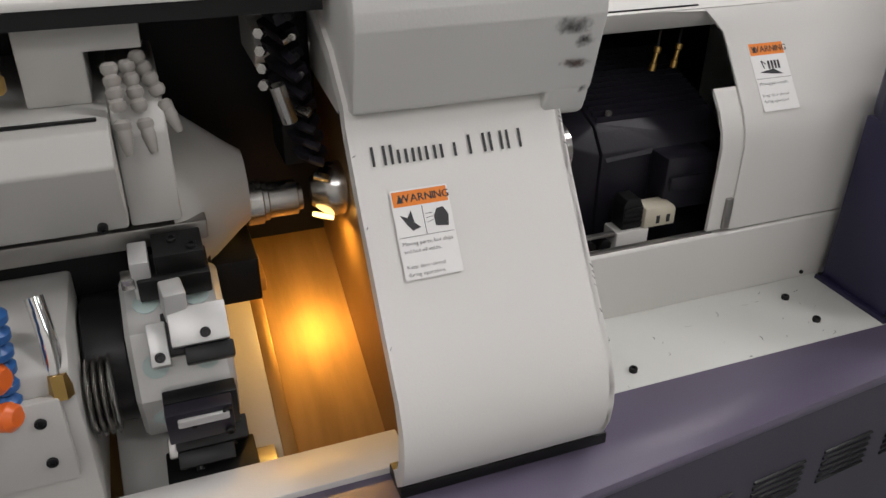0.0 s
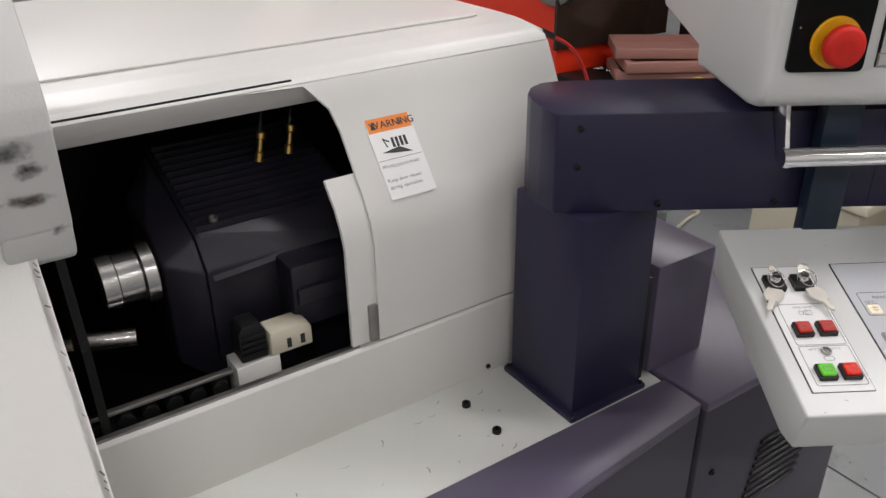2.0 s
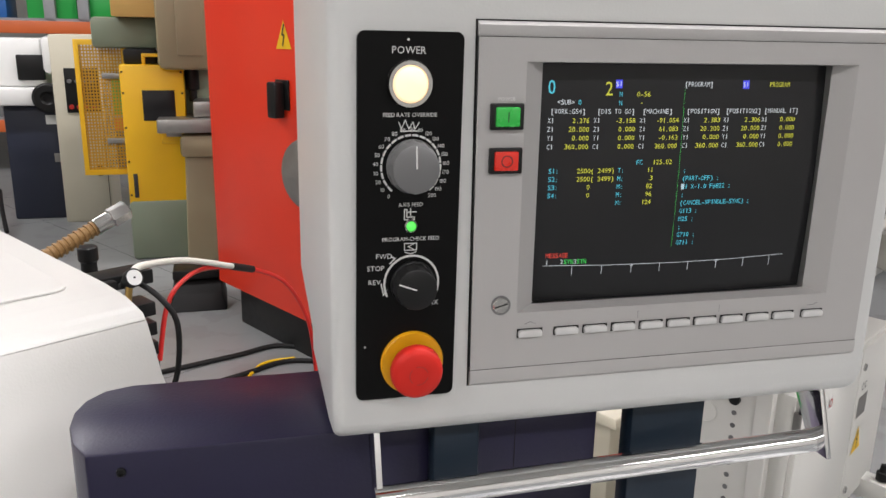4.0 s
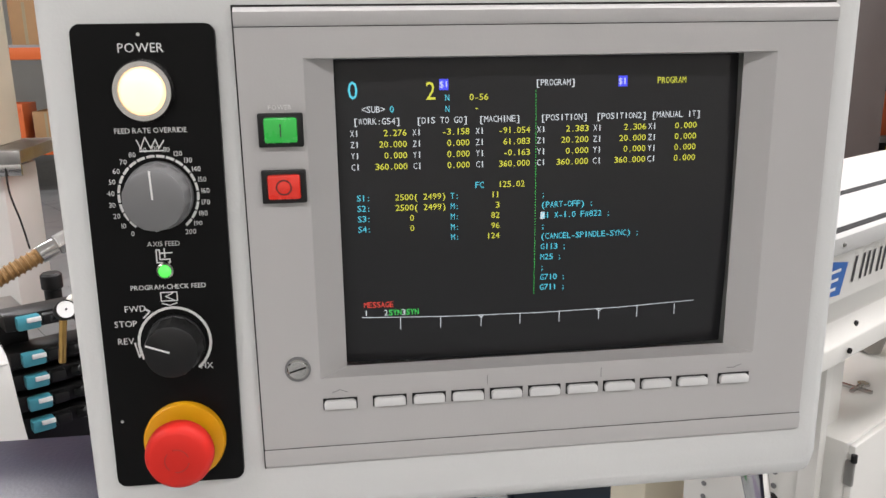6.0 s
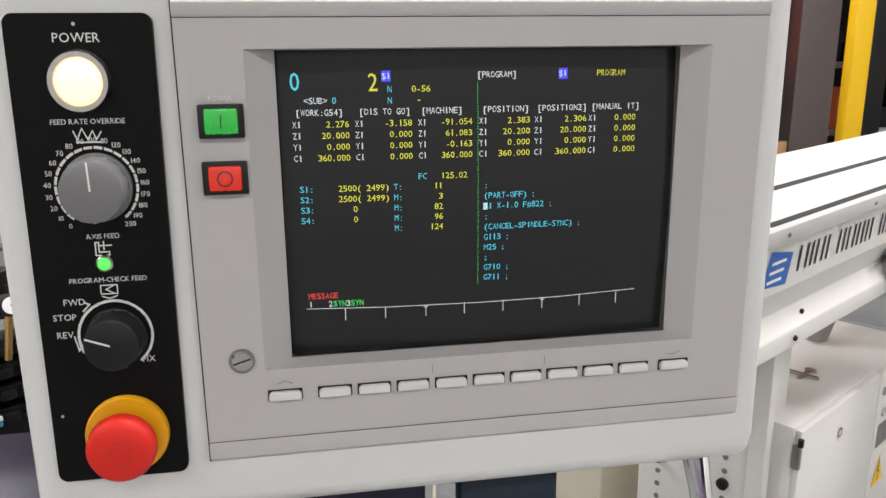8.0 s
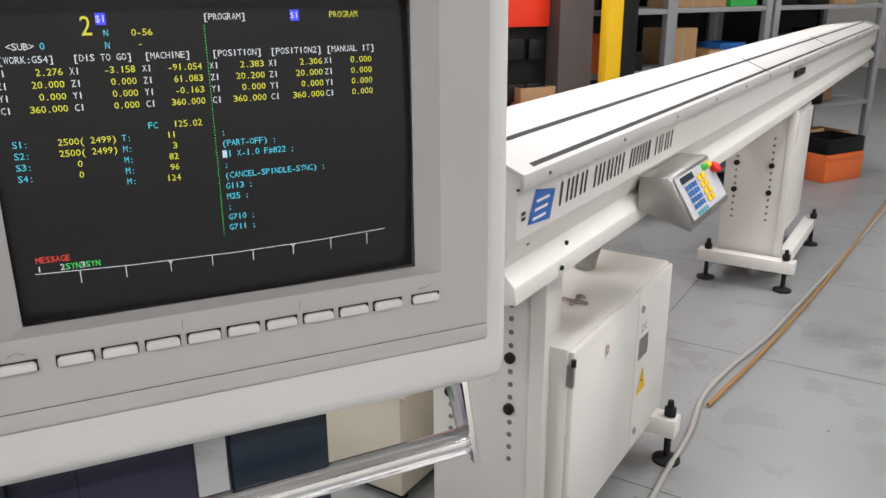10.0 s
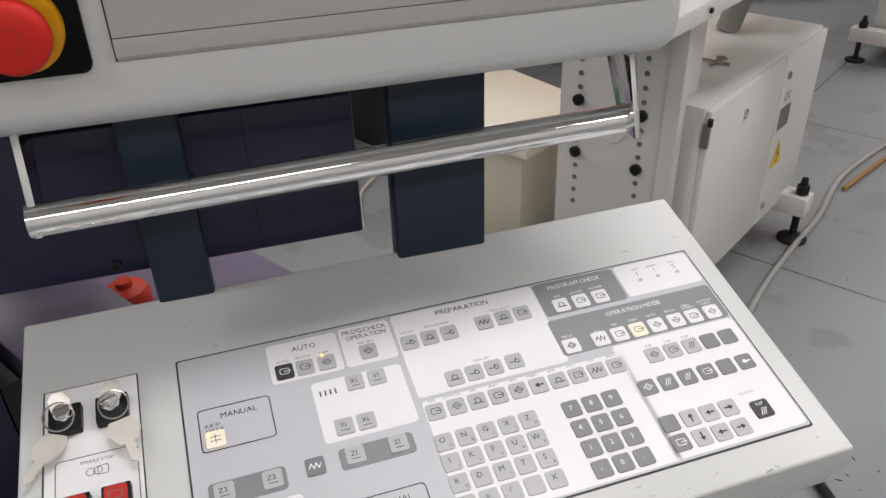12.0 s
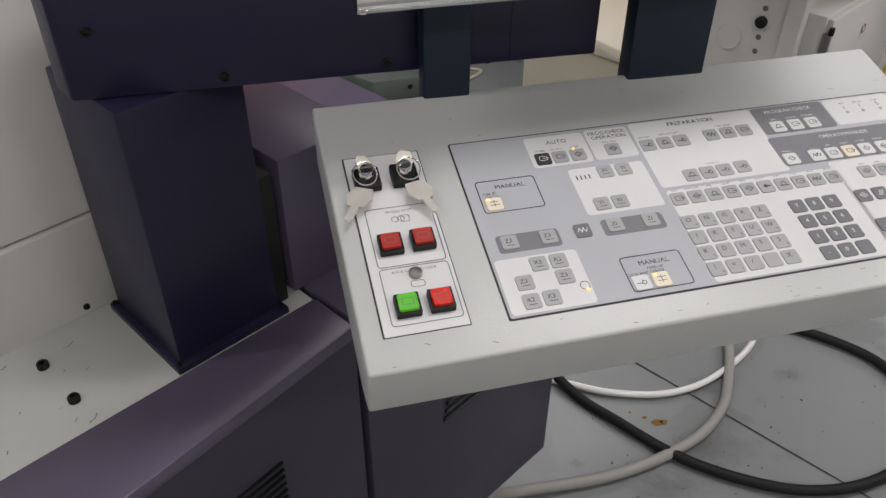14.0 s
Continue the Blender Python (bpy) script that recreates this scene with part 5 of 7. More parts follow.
# brown strip that paints the amber, shaded side of the pale ramp
part("ramp_edge", prism([(0.668, 0.655), (0.668, 0.693), (0.965, 0.846), (1.02, 0.846), (1.02, 0.75)], 0.352, 0.372, "u", 0.002), OILED_AMBER_LIT, lathe_m, "oily ramp edge, coloured as the slab's amber shaded side")
part("ramp_plate", box(0.30, 0.382, 0.955, 1.03, 0.846, 0.872, 0.002), OILED_AMBER_LIT, lathe_m)
part("slide_block", box(0.290, 0.362, 0.84, 1.05, 0.905, 0.972, 0.003), DARK, lathe_m)
part("front_sill", box(-0.9, 0.500, 0.600, 0.668, 0.735, 0.768, 0.003), WHITE, lathe_m)
part("mesh_tray", box(0.20, 0.34, 0.672, 0.72, 0.720, 0.745, 0.001), DULLSTEEL, lathe_m)
# sub-spindle head: stepped pale casting with a round snout
part("head_casting", prism([(0.720, 1.178), (0.745, 1.212), (1.05, 1.222), (1.05, 1.06), (0.765, 1.083)], -0.5, 0.212, "u", 0.004), BAYPAINT, lathe_m, "pale painted spindle head casting")
part("head_seam", box(-0.5, 0.200, 0.772, 0.778, 1.2135, 1.2165), RUBBER, lathe_m)
part("head_bracket", prism([(0.128, 1.215), (0.197, 1.215), (0.197, 1.274), (0.260, 1.274), (0.260, 1.320), (0.128, 1.320)], 0.830, 0.93, "v", 0.003), BAYPAINT, lathe_m)
part("head_cheek", prism([(0.788, 1.072), (0.788, 1.190), (0.835, 1.235), (1.02, 1.235), (1.02, 1.05)], 0.2125, 0.272, "u", 0.005), BAYPAINT, lathe_m)
part("snout", lathe([(0.125, 0), (0.120, 0.015), (0.062, 0.085), (0.055, 0.095), (0.050, 0.102)], (0.262, 0.925, 1.045), (1, 0, 0), 40), BAYPAINT, lathe_m, "pale tapered spindle snout")
part("collet_nose", lathe([(0.033, 0), (0.033, 0.022), (0.029, 0.024), (0.029, 0.030), (0.026, 0.032), (0.026, 0.072), (0.020, 0.074), (0.020, 0.080)], (0.362, 0.925, 1.016), (1, 0, 0), 36), STEEL, lathe_m, "bright steel collet nose")
part("main_nose", lathe([(0.020, 0), (0.034, 0.018), (0.040, 0.030), (0.040, 0.048)], (0.455, 0.925, 1.020), (1, 0, 0), 36), STEEL, lathe_m)
part("head_screw", bolt_head((0.185, 0.743, 1.10), (0, -1, 0), 0.006, 0.008), KNOBBLACK, lathe_m)
part("under_rail", box(-0.5, 0.30, 0.80, 0.86, 1.035, 1.062, 0.003), DULLSTEEL, lathe_m)
part("under_slide", box(-0.5, 0.30, 0.84, 1.28, 0.93, 1.035, 0.003), DARK, lathe_m)
# jointed coolant hoses
for pts in (((0.222, 0.80, 1.262), (0.224, 0.785, 1.225), (0.226, 0.775, 1.180)), ((0.240, 0.82, 1.258), (0.246, 0.80, 1.218), (0.252, 0.79, 1.175)), ((0.252, 0.84, 1.262), (0.268, 0.82, 1.228), (0.280, 0.81, 1.190))):
    a, b, c = [Vector(p) for p in pts]
    for k in range(5):
        p = a.lerp(b, k / 3) if k < 3 else b.lerp(c, (k - 3) / 2)
        part("hose_joint", lathe([(0.006, -0.007), (0.0095, -0.003), (0.0095, 0.003), (0.006, 0.008)], p, (c - a), 14), CREAMHOSE, lathe_m)
    part("hose_nozzle", lathe([(0.0085, 0), (0.009, 0.008), (0.005, 0.028), (0.004, 0.030)], b.lerp(c, 0.6), (c - a), 14), CREAMHOSE, lathe_m, "beige coolant nozzle")
for k, (u, v, z) in enumerate(((0.075, 0.79, 1.275), (0.105, 0.80, 1.275))):
    part("hose_fitting", lathe([(0.010, 0), (0.013, 0.004), (0.013, 0.018), (0.009, 0.022), (0.009, 0.045)], (u, v, z - 0.03), (0, 0, 1), 8), BRASS, lathe_m)
# tool post cluster by the guide bush
for k in range(9):
    part("tool_holder", turned_box((0.424 + 0.004 * k, 0.905 + 0.004 * k, 1.290 - 0.026 * k), (0.028, 0.060, 0.017), (8, -22, 12 + 3 * k), 0.002), MOTORP, lathe_m)
    part("tool_bit", turned_box((0.428 + 0.005 * k, 0.872 + 0.003 * k, 1.262 - 0.026 * k), (0.010, 0.022, 0.008), (20, -30, 8 * k), 0.001), STEEL if k % 4 == 0 else MOTORP, lathe_m)
    part("tool_screw", bolt_head((0.436 + 0.004 * k, 0.872 + 0.004 * k, 1.286 - 0.026 * k), (-0.4, -1, 0.2), 0.005, 0.005), STEEL if k % 2 else KNOBBLACK, lathe_m)
part("tool_post", box(0.425, 0.472, 0.935, 1.02, 1.06, 1.315, 0.004), DARK, lathe_m)
part("drill_shank", rod((0.425, 0.86, 1.155), (0.412, 0.86, 1.205), 0.011, 16), STEEL, lathe_m)
for k in range(4):
    part("hex_nut", lathe([(0.007, 0), (0.007, 0.010)], (0.400, 0.868, 1.205 + k * 0.022), (-0.6, -1, 0.1), 6), STEEL, lathe_m)
# bay lamp, hidden behind the door
lamp = bpy.data.lights.new("bay_lamp", "AREA")
lamp.shape, lamp.size, lamp.energy, lamp.color = "DISK", 0.03, 0.6, (1.0, 0.54, 0.12)
lo = new("bay_lamp", lamp)
lo.matrix_basis = MAC @ look((0.468, 0.905, 0.982), (0.425, 0.86, 0.76))
part("lamp_lens", lathe([(0.016, 0), (0.016, 0.006), (0, 0.007)], (0.470, 0.906, 0.990), (-0.3, -0.3, -0.8), 20), material("bay_lamp_lens", (1.0, 0.8, 0.5), 0.3, vary=0, bump=0, emit=(1.0, 0.62, 0.18), strength=4.0), lathe_m, "glowing bay lamp lens")
# turret with block tool holders
GROUND = material("ground_steel", (0.56, 0.56, 0.545), 0.40, 0.45, vary=0.10, scale=25, bump=0.06, grain=240, wear=(0.30, 0.29, 0.27), wear_at=0.74)
turret = part("turret_drum", lathe([(0.105, 0), (0.111, 0.006), (0.111, 0.112), (0.104, 0.120), (0.05, 0.120)], (0.183, 0.80, 0.885), (1, 0, 0), 8), GROUND, lathe_m, "faceted steel tool turret", smooth=False)
part("turret_ring", lathe([(0.075, 0), (0.085, 0.004), (0.085, 0.05), (0.075, 0.055)], (0.130, 0.80, 0.885), (1, 0, 0), 40), KNOBBLACK, lathe_m)
for k in range(8):
    a = radians(202.5 + 45 * k)
    c, s = math.cos(a), math.sin(a)
    for u in (0.212, 0.272):
        p = Vector((u, 0.80 + c * 0.1028, 0.885 + s * 0.1028))
        part("cap_disc", lathe([(0.0155, 0), (0.0155, 0.0015), (0.004, 0.002), (0.003, 0.0008), (0, 0.0008)], p, (0, c, s), 24), PALELENS, turret)
def tool_block(a, u, pieces, screws):
    """A holder clamped on the drum at that angle: its pieces as (along u, round, out, sizes, material)."""
    c, sn = math.cos(radians(a)), math.sin(radians(a))
    m = Matrix.Translation((u, 0.80 + c * 0.111, 0.885 + sn * 0.111)) @ pose(0, 0, 0, a - 90, 0, 0)
    for du, dr, do, size, mat in pieces:
        own = box(du - size[0] / 2, du + size[0] / 2, dr - size[1] / 2, dr + size[1] / 2, do, do + size[2], 0.002)
        own.transform(m)
        part("tool_block", own, mat, lathe_m)
    for du, dr, do in screws:
        own = bolt_head((du, dr, do), (0, 0, 1), 0.0062, 0.005)
        own.transform(m)
        part("clamp_screw", own, KNOBBLACK, lathe_m)


tool_block(103, 0.250, ((0, 0, 0, (0.085, 0.050, 0.034), KNOBBLACK), (0.010, 0.004, 0.034, (0.058, 0.044, 0.030), KNOBBLACK), (-0.036, 0.0, 0.0, (0.022, 0.040, 0.060), GROUND), (-0.052, -0.012, 0.020, (0.016, 0.018, 0.018), STEEL)), ((0.004, 0.008, 0.064), (0.026, -0.008, 0.064)))
tool_block(140, 0.262, ((0, 0, 0, (0.070, 0.052, 0.026), KNOBBLACK), (0.006, 0.004, 0.026, (0.066, 0.046, 0.022), GROUND), (0.014, -0.030, 0.004, (0.056, 0.020, 0.034), KNOBBLACK), (-0.042, -0.010, 0.0, (0.022, 0.052, 0.030), GROUND)), ((0.012, -0.008, 0.048), (-0.042, -0.026, 0.030)))
tool_block(188, 0.256, ((0, 0, 0, (0.086, 0.060, 0.022), KNOBBLACK), (-0.004, 0.004, 0.022, (0.078, 0.050, 0.020), MOTORP), (0.0, 0.016, 0.042, (0.060, 0.012, 0.006), GROUND)), ((-0.012, 0.010, 0.042), (0.028, 0.020, 0.042), (0.028, -0.016, 0.042)))
tool_block(226, 0.262, ((0, 0, 0, (0.090, 0.056, 0.030), KNOBBLACK), (-0.010, 0.0, 0.030, (0.070, 0.046, 0.022), KNOBBLACK), (-0.048, 0.010, 0.010, (0.014, 0.020, 0.026), DULLSTEEL)), ((-0.020, 0.006, 0.052), (0.024, 0.006, 0.030)))
part("chuck_jaw", turned_box((0.245, 0.705, 1.012), (0.026, 0.030, 0.044), (12, 0, 8), 0.003), GROUND, lathe_m)
part("lower_block", box(0.20, 0.315, 0.665, 0.73, 0.70, 0.765, 0.003), DARK, lathe_m)
# turret carrier with cover plate and screws
part("carrier", prism([(0.66, 0.74), (0.655, 0.98), (0.69, 1.0), (0.95, 1.0), (0.95, 0.74)], -0.5, 0.128, "u", 0.005), BAYPAINT, lathe_m, "pale painted turret carrier")
part("carrier_plate", box(-0.5, 0.112, 0.642, 0.655, 0.835, 0.952, 0.003), BAYPAINT, lathe_m)
for u, z in ((0.088, 0.925), (0.088, 0.868)):
    part("plate_screw", bolt_head((u, 0.642, z), (0, -1, 0), 0.0065, 0.004), KNOBBLACK, lathe_m)
for k in range(4):
    part("bellows_ring", lathe([(0.045, 0), (0.050, 0.003), (0.045, 0.006)], (0.133 + 0.008 * k, 0.71, 0.895), (1, 0, 0), 28), STEEL, lathe_m)
part("pipe_stub", tube([(0.112, 0.66, 0.965), (0.112, 0.675, 1.005), (0.105, 0.70, 1.05)], 0.010, 12), CHROME, lathe_m)
part("pipe_nut", lathe([(0.013, 0), (0.013, 0.03)], (0.114, 0.655, 0.945), (0, 0.2, 1), 6), BRASS, lathe_m)
for k in range(6):
    part("hose_joint", lathe([(0.009, -0.010), (0.016, -0.004), (0.016, 0.004), (0.009, 0.010)], (0.060 + 0.002 * k, 0.655, 0.955 + 0.021 * k), (0.1, 0, 1), 16), BLUEP, lathe_m, "blue plastic hose joint")
for z in (0.945, 0.995):
    part("hose_tap", lathe([(0.011, -0.015), (0.017, -0.008), (0.017, 0.008), (0.011, 0.015)], (0.058, 0.640, z), (1, -0.5, 0.1), 14), ORANGEP, lathe_m, "orange plastic tap")

# warning labels on the lathe
def label_sheet(origin, across, up, w, h, kind):
    o, a, b = Vector(origin), Vector(across).normalized(), Vector(up).normalized()
    n = a.cross(b).normalized()
    put = lambda d: (lambda x, y: tuple(o + a * x + b * y + n * d))
    e = part("warning_label", slab(rounded(0, w, 0, h, 0.002, 2), lambda x, y, t: tuple(o + a * x + b * y + n * (0.0006 + t)), 0.0004), LABEL, lathe_m, "white and orange warning label", smooth=False)
    part("label_band", bar(0.002, w - 0.002, h * 0.81, h - 0.002, put(0.0013)), LABELO, e, smooth=False)
    bm = text("WARNING", w * 0.56, h * 0.855, h * 0.085, put(0.0016), None, align="c", bold=0.0003)
    flat([(w * 0.09, h * 0.85), (w * 0.21, h * 0.85), (w * 0.15, h * 0.95)], put(0.0016), bm)
    bar(0.002, w - 0.002, h * 0.465, h * 0.47, put(0.0016), bm)
    if kind == "two":
        bar(w * 0.495, w * 0.505, h * 0.47, h * 0.80, put(0.0016), bm)
        flat([(w * 0.10, h * 0.72), (w * 0.22, h * 0.68), (w * 0.30, h * 0.76), (w * 0.33, h * 0.62), (w * 0.42, h * 0.56), (w * 0.28, h * 0.53), (w * 0.20, h * 0.60)], put(0.0016), bm)
        flat([(w * 0.68, h * 0.55), (w * 0.90, h * 0.53), (w * 0.93, h * 0.66), (w * 0.86, h * 0.75), (w * 0.74, h * 0.74), (w * 0.67, h * 0.66)], put(0.0016), bm)
        for k in range(3):
            stroke([(w * 0.54, h * (0.60 + 0.05 * k)), (w * 0.65, h * (0.62 + 0.04 * k))], 0.0006, put(0.0016), bm)
    else:
        flat([(w * 0.15, h * 0.56), (w * 0.55, h * 0.60), (w * 0.80, h * 0.51), (w * 0.45, h * 0.53)], put(0.0016), bm)
        for k in range(4):
            bar(w * (0.42 + 0.09 * k), w * (0.48 + 0.09 * k), h * 0.60, h * 0.72, put(0.0016), bm)
        stroke([(w * 0.30, h * 0.62), (w * 0.26, h * 0.72), (w * 0.36, h * 0.68)], 0.002, put(0.0016), bm)
    part("label_print", bm, INK, e, smooth=False)
    bm = bmesh.new()
    rows = (("Moving parts, hot chips", "and hot oil inside.", "", "Keep door closed", "during operation.") if kind == "two" else ("Moving parts inside.", "", "Keep door closed", "during operation."))
    for k, s in enumerate(rows):
        if s:
            text(s, w * 0.06, h * (0.375 - 0.085 * k), h * 0.042, put(0.0016), bm)
    part("label_text", bm, INKGREY, e, smooth=False)


ddir = (0, 0.050, 0.070)
label_sheet((0.505, 0.6290 - 0.0030, 1.0295), (1, 0, 0), ddir, 0.073, 0.108, "two")
label_sheet((1.188, 0.8465 - 0.010, 1.0855), (1, 0, 0), (0, 0.063, 0.080), 0.072, 0.118, "one")

# maker's word on the door, drawn as plain strokes
def on_door(x, y):
    o, b = Vector((0.492, 0.7075, 1.1430)), Vector((0, 0.045, 0.070)).normalized()
    return tuple(o + Vector((1, 0, 0)) * x + b * y + Vector((0, -0.0012, 0.0009)))


bm = bmesh.new()
x = 0.0
for w, h in ((0.018, 0.024), (0.0035, 0.024), (0.013, 0.017), (0.012, 0.017), (0.014, 0.017), (0.021, 0.017), (0.006, 0), (0.023, 0.024), (0.018, 0.024), (0.020, 0.024)):
    if h:
        bar(x, x + 0.0036, 0, h, on_door, bm)
        if w > 0.01:
            bar(x + w - 0.0036, x + w, 0, h, on_door, bm)
    x += w + 0.0052
part("door_marking", bm, INK, door, "dark grey printed marking", smooth=False)

# notice on the hood's slope
def on_hood(x, y):
    o, b = Vector((0.505, 0.7065, 1.3455)), Vector((0, 0.094, 0.120)).normalized()
    return tuple(o + Vector((1, 0, 0)) * x + b * y + Vector((0, -0.0020, 0.0014)))


nt_ = part("notice", bar(0.012, 0.232, -0.001, 0.15, on_hood), LABEL, lathe_m, "white printed notice", smooth=False)
bm = bmesh.new()
up = lambda x, y: tuple(Vector(on_hood(x + 0.012, y - 0.006)) + Vector((0, -0.0003, 0.0003)))
for r in range(20):
    for c in range(3):
        if (r * 7 + c * 3) % 11:
            bar(0.012 + c * 0.08, 0.012 + c * 0.08 + 0.045 + ((r * 13 + c * 5) % 7) * 0.003, 0.012 + r * 0.0065, 0.0130 + r * 0.0065, up, bm)
part("notice_text", bm, INKGREY, nt_, smooth=False)

# beacon on the roof
beacon = thing("beacon_lamp", "amber domed warning beacon on a white base", "beacon", (1.40, 1.60, 1.262), MAC)
part("beacon_base", lathe([(0.040, 0.008), (0.045, 0.012), (0.044, 0.055), (0.047, 0.058), (0.047, 0.066)], (1.40, 1.60, 1.262), (0, 0, 1), 36), LABEL, beacon)
part("beacon_feet", lathe([(0.030, 0), (0.030, 0.010)], (1.40, 1.60, 1.262), (0, 0, 1), 16), KNOBBLACK, beacon)
part("beacon_dome", lathe([(0.046, 0.066), (0.047, 0.072), (0.044, 0.085), (0.043, 0.120), (0.037, 0.138), (0.020, 0.148), (0, 0.150)], (1.40, 1.60, 1.262), (0, 0, 1), 36), AMBER, beacon, "amber plastic dome")

beacon.matrix_basis = beacon.matrix_basis @ Matrix.Scale(1.18, 4)

# end cabinet beyond the deck
endc = thing("end_cabinet", "dark plum electrical end cabinet with a louvred side", "cabinet", (1.75, 0.9, 0.0), MAC)
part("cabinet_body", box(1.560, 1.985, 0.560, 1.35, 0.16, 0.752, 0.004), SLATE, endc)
# top lighter than the body: its sheen is in the plum colour
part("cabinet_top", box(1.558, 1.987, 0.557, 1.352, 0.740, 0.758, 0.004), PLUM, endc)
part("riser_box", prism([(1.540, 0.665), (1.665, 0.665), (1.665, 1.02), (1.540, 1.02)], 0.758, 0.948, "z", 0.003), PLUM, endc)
part("riser_gap", box(1.512, 1.531, 0.668, 0.80, 0.752, 0.935), BLACK, endc)
for k in range(9):
    part("louvre", turned_box((1.80 - 0.003 * k, 0.5585, 0.60 - k * 0.016), (0.15, 0.006, 0.010), (30, 0, 0), 0.0015), BLACK, endc)
part("cabinet_screw", bolt_head((1.60, 0.560, 0.60), (0, -1, 0), 0.006, 0.004), KNOBBLACK, endc)

# ================= bar feeder =================
feeder = thing("bar_feeder", "long cream-white bar feeder beam on two stands", "bar feeder", (6.0, 0.85, 0.0), MAC)
U0, U1 = 2.72, 9.6
FPRO = [(0.600, 1.205), (0.600, 1.100), (0.632, 1.035), (0.600, 1.002), (0.596, 0.966), (0.632, 0.961), (0.95, 0.96), (0.95, 1.262), (0.70, 1.281), (0.587, 1.232), (0.587, 1.203)]
part("beam", prism(FPRO, U0, U1, "u", 0.003), FEEDER, feeder, "cream-white folded sheet beam")
part("lid_lip", prism([(0.580, 1.204), (0.580, 1.236), (0.70, 1.288), (0.70, 1.282), (0.588, 1.230), (0.588, 1.204)], U0 - 0.012, U1 - 0.4, "u", 0.001), LIDGREY, feeder, "grey scuffed lid of the beam")
for t in (0.05, 0.42):
    v, z = 0.580 + 0.22 * t, 1.236 + 0.095 * t
    part("lid_seam", prism([(v, z - 0.002), (v + 0.010, z + 0.0024), (v + 0.010, z + 0.0056), (v, z + 0.0012)], U0 + 0.05, U1 - 0.4, "u"), RUBBER, feeder, smooth=False)
for u in (4.9, 6.6):
    part("lid_joint", prism([(0.582, 1.2380), (0.698, 1.2882), (0.698, 1.2896), (0.582, 1.2394)], u, u + 0.006, "u"), RUBBER, feeder, smooth=False)
part("lid_gap", box(U0, U1, 0.5975, 0.602, 1.2005, 1.2045), RUBBER, feeder)
for u, z in ((2.80, 1.075), (2.93, 0.985), (3.0, 1.02), (3.9, 1.02)):
    part("beam_bolt", bolt_head((u, 0.595 if z < 1 else 0.617, z), (0, -1, 0), 0.006, 0.005), KNOBBLACK, feeder)
for k in range(14):
    part("lid_screw", bolt_head((U0 + 0.10 + 0.42 * k, 0.5795, 1.221), (0, -1, 0), 0.0045, 0.003), DULLSTEEL, feeder)


def on_beam(x, z):
    return (x, 0.5985, z)


bm = flat([(2.765, 1.122), (2.868, 1.112), (2.892, 1.172), (2.800, 1.188)], on_beam)
part("maker_badge", bm, LOGOBLUE, feeder, "blue badge", smooth=False)
bm = bmesh.new()
for k in range(3):
    bar(2.786 + 0.008 * k, 2.846 + 0.008 * k, 1.126 + k * 0.017, 1.132 + k * 0.017, lambda x, z: (x, 0.5975, z), bm)
part("badge_bars", bm, LABEL, feeder, smooth=False)
bm = bar(2.738, 2.756, 1.136, 1.143, on_beam)
bar(2.738, 2.756, 1.147, 1.154, on_beam, bm)
x = 2.912
for word in ((0.050, 0.016, 0.046, 0.016), (0.042, 0.048, 0.042, 0.042), (0.038, 0.038, 0.038, 0.024), (0.046, 0.048, 0.046)):
    for w in word:
        for dx in ((0,) if w < 0.02 else (0, w - 0.016)):
            flat([(x + dx, 1.128), (x + dx + 0.010, 1.128), (x + dx + 0.022, 1.178), (x + dx + 0.012, 1.178)], on_beam, bm)
        x += w + 0.007
    x += 0.034
part("beam_marking", bm, INK, feeder, "black slanted marking", smooth=False)


def stand(u, v0, v1):
    """A post of folded sheet; its end carries rows of adjusting holes."""
    part("stand_post", box(u, u + 0.15, v0, v1, 0.10, 0.965, 0.004), FEEDER, feeder, "cream-white post with adjusting holes")
    part("post_flange", box(u - 0.012, u + 0.02, v0 - 0.03, v0 + 0.012, 0.10, 0.962, 0.002), FEEDER, feeder)
    for v in (v0 + 0.07, v1 - 0.06):
        for k in range(13):
            part("post_hole", lathe([(0.007, 0), (0.007, 0.002), (0, 0.002)], (u - 0.0005, v, 0.36 + k * 0.0372), (-1, 0, 0), 12), KNOBGREY, feeder)
        for z in (0.513, 0.661):
            part("clamp_bolt", lathe([(0.015, 0), (0.015, 0.010), (0.009, 0.014), (0, 0.014)], (u - 0.002, v, z), (-1, 0, 0), 16), KNOBBLACK, feeder)
    part("knock_out", lathe([(0.034, 0), (0.034, 0.002), (0.031, 0.0025), (0.030, 0.001), (0, 0.001)], (u - 0.001, v0 + 0.15, 0.60), (-1, 0, 0), 28), FEEDER, feeder)


def leveller(u, v):
    part("levelling_foot", lathe([(0.048, 0), (0.048, 0.010), (0.020, 0.019), (0.012, 0.022), (0.012, 0.175), (0.020, 0.177), (0.020, 0.205), (0.012, 0.207), (0.010, 0.232), (0, 0.234)], (u, v, 0), (0, 0, 1), 20), RUBBER, feeder, "black levelling foot")


stand(3.074, 0.717, 1.03)
part("foot_beam", box(3.82, 3.89, 0.545, 1.06, 0.105, 0.172, 0.004), FEEDER, feeder, "cream-white foot beam")
for u, v in ((3.854, 0.574), (3.854, 1.03)):
    leveller(u, v)
cab = thing("control_cabinet", "cream-white steel control cabinet with two doors under the bar feeder", "cabinet", (3.5, 0.8, 0.13), MAC)
part("cabinet_body", box(3.112, 3.935, 0.646, 1.00, 0.135, 0.700, 0.006), FEEDER, cab)
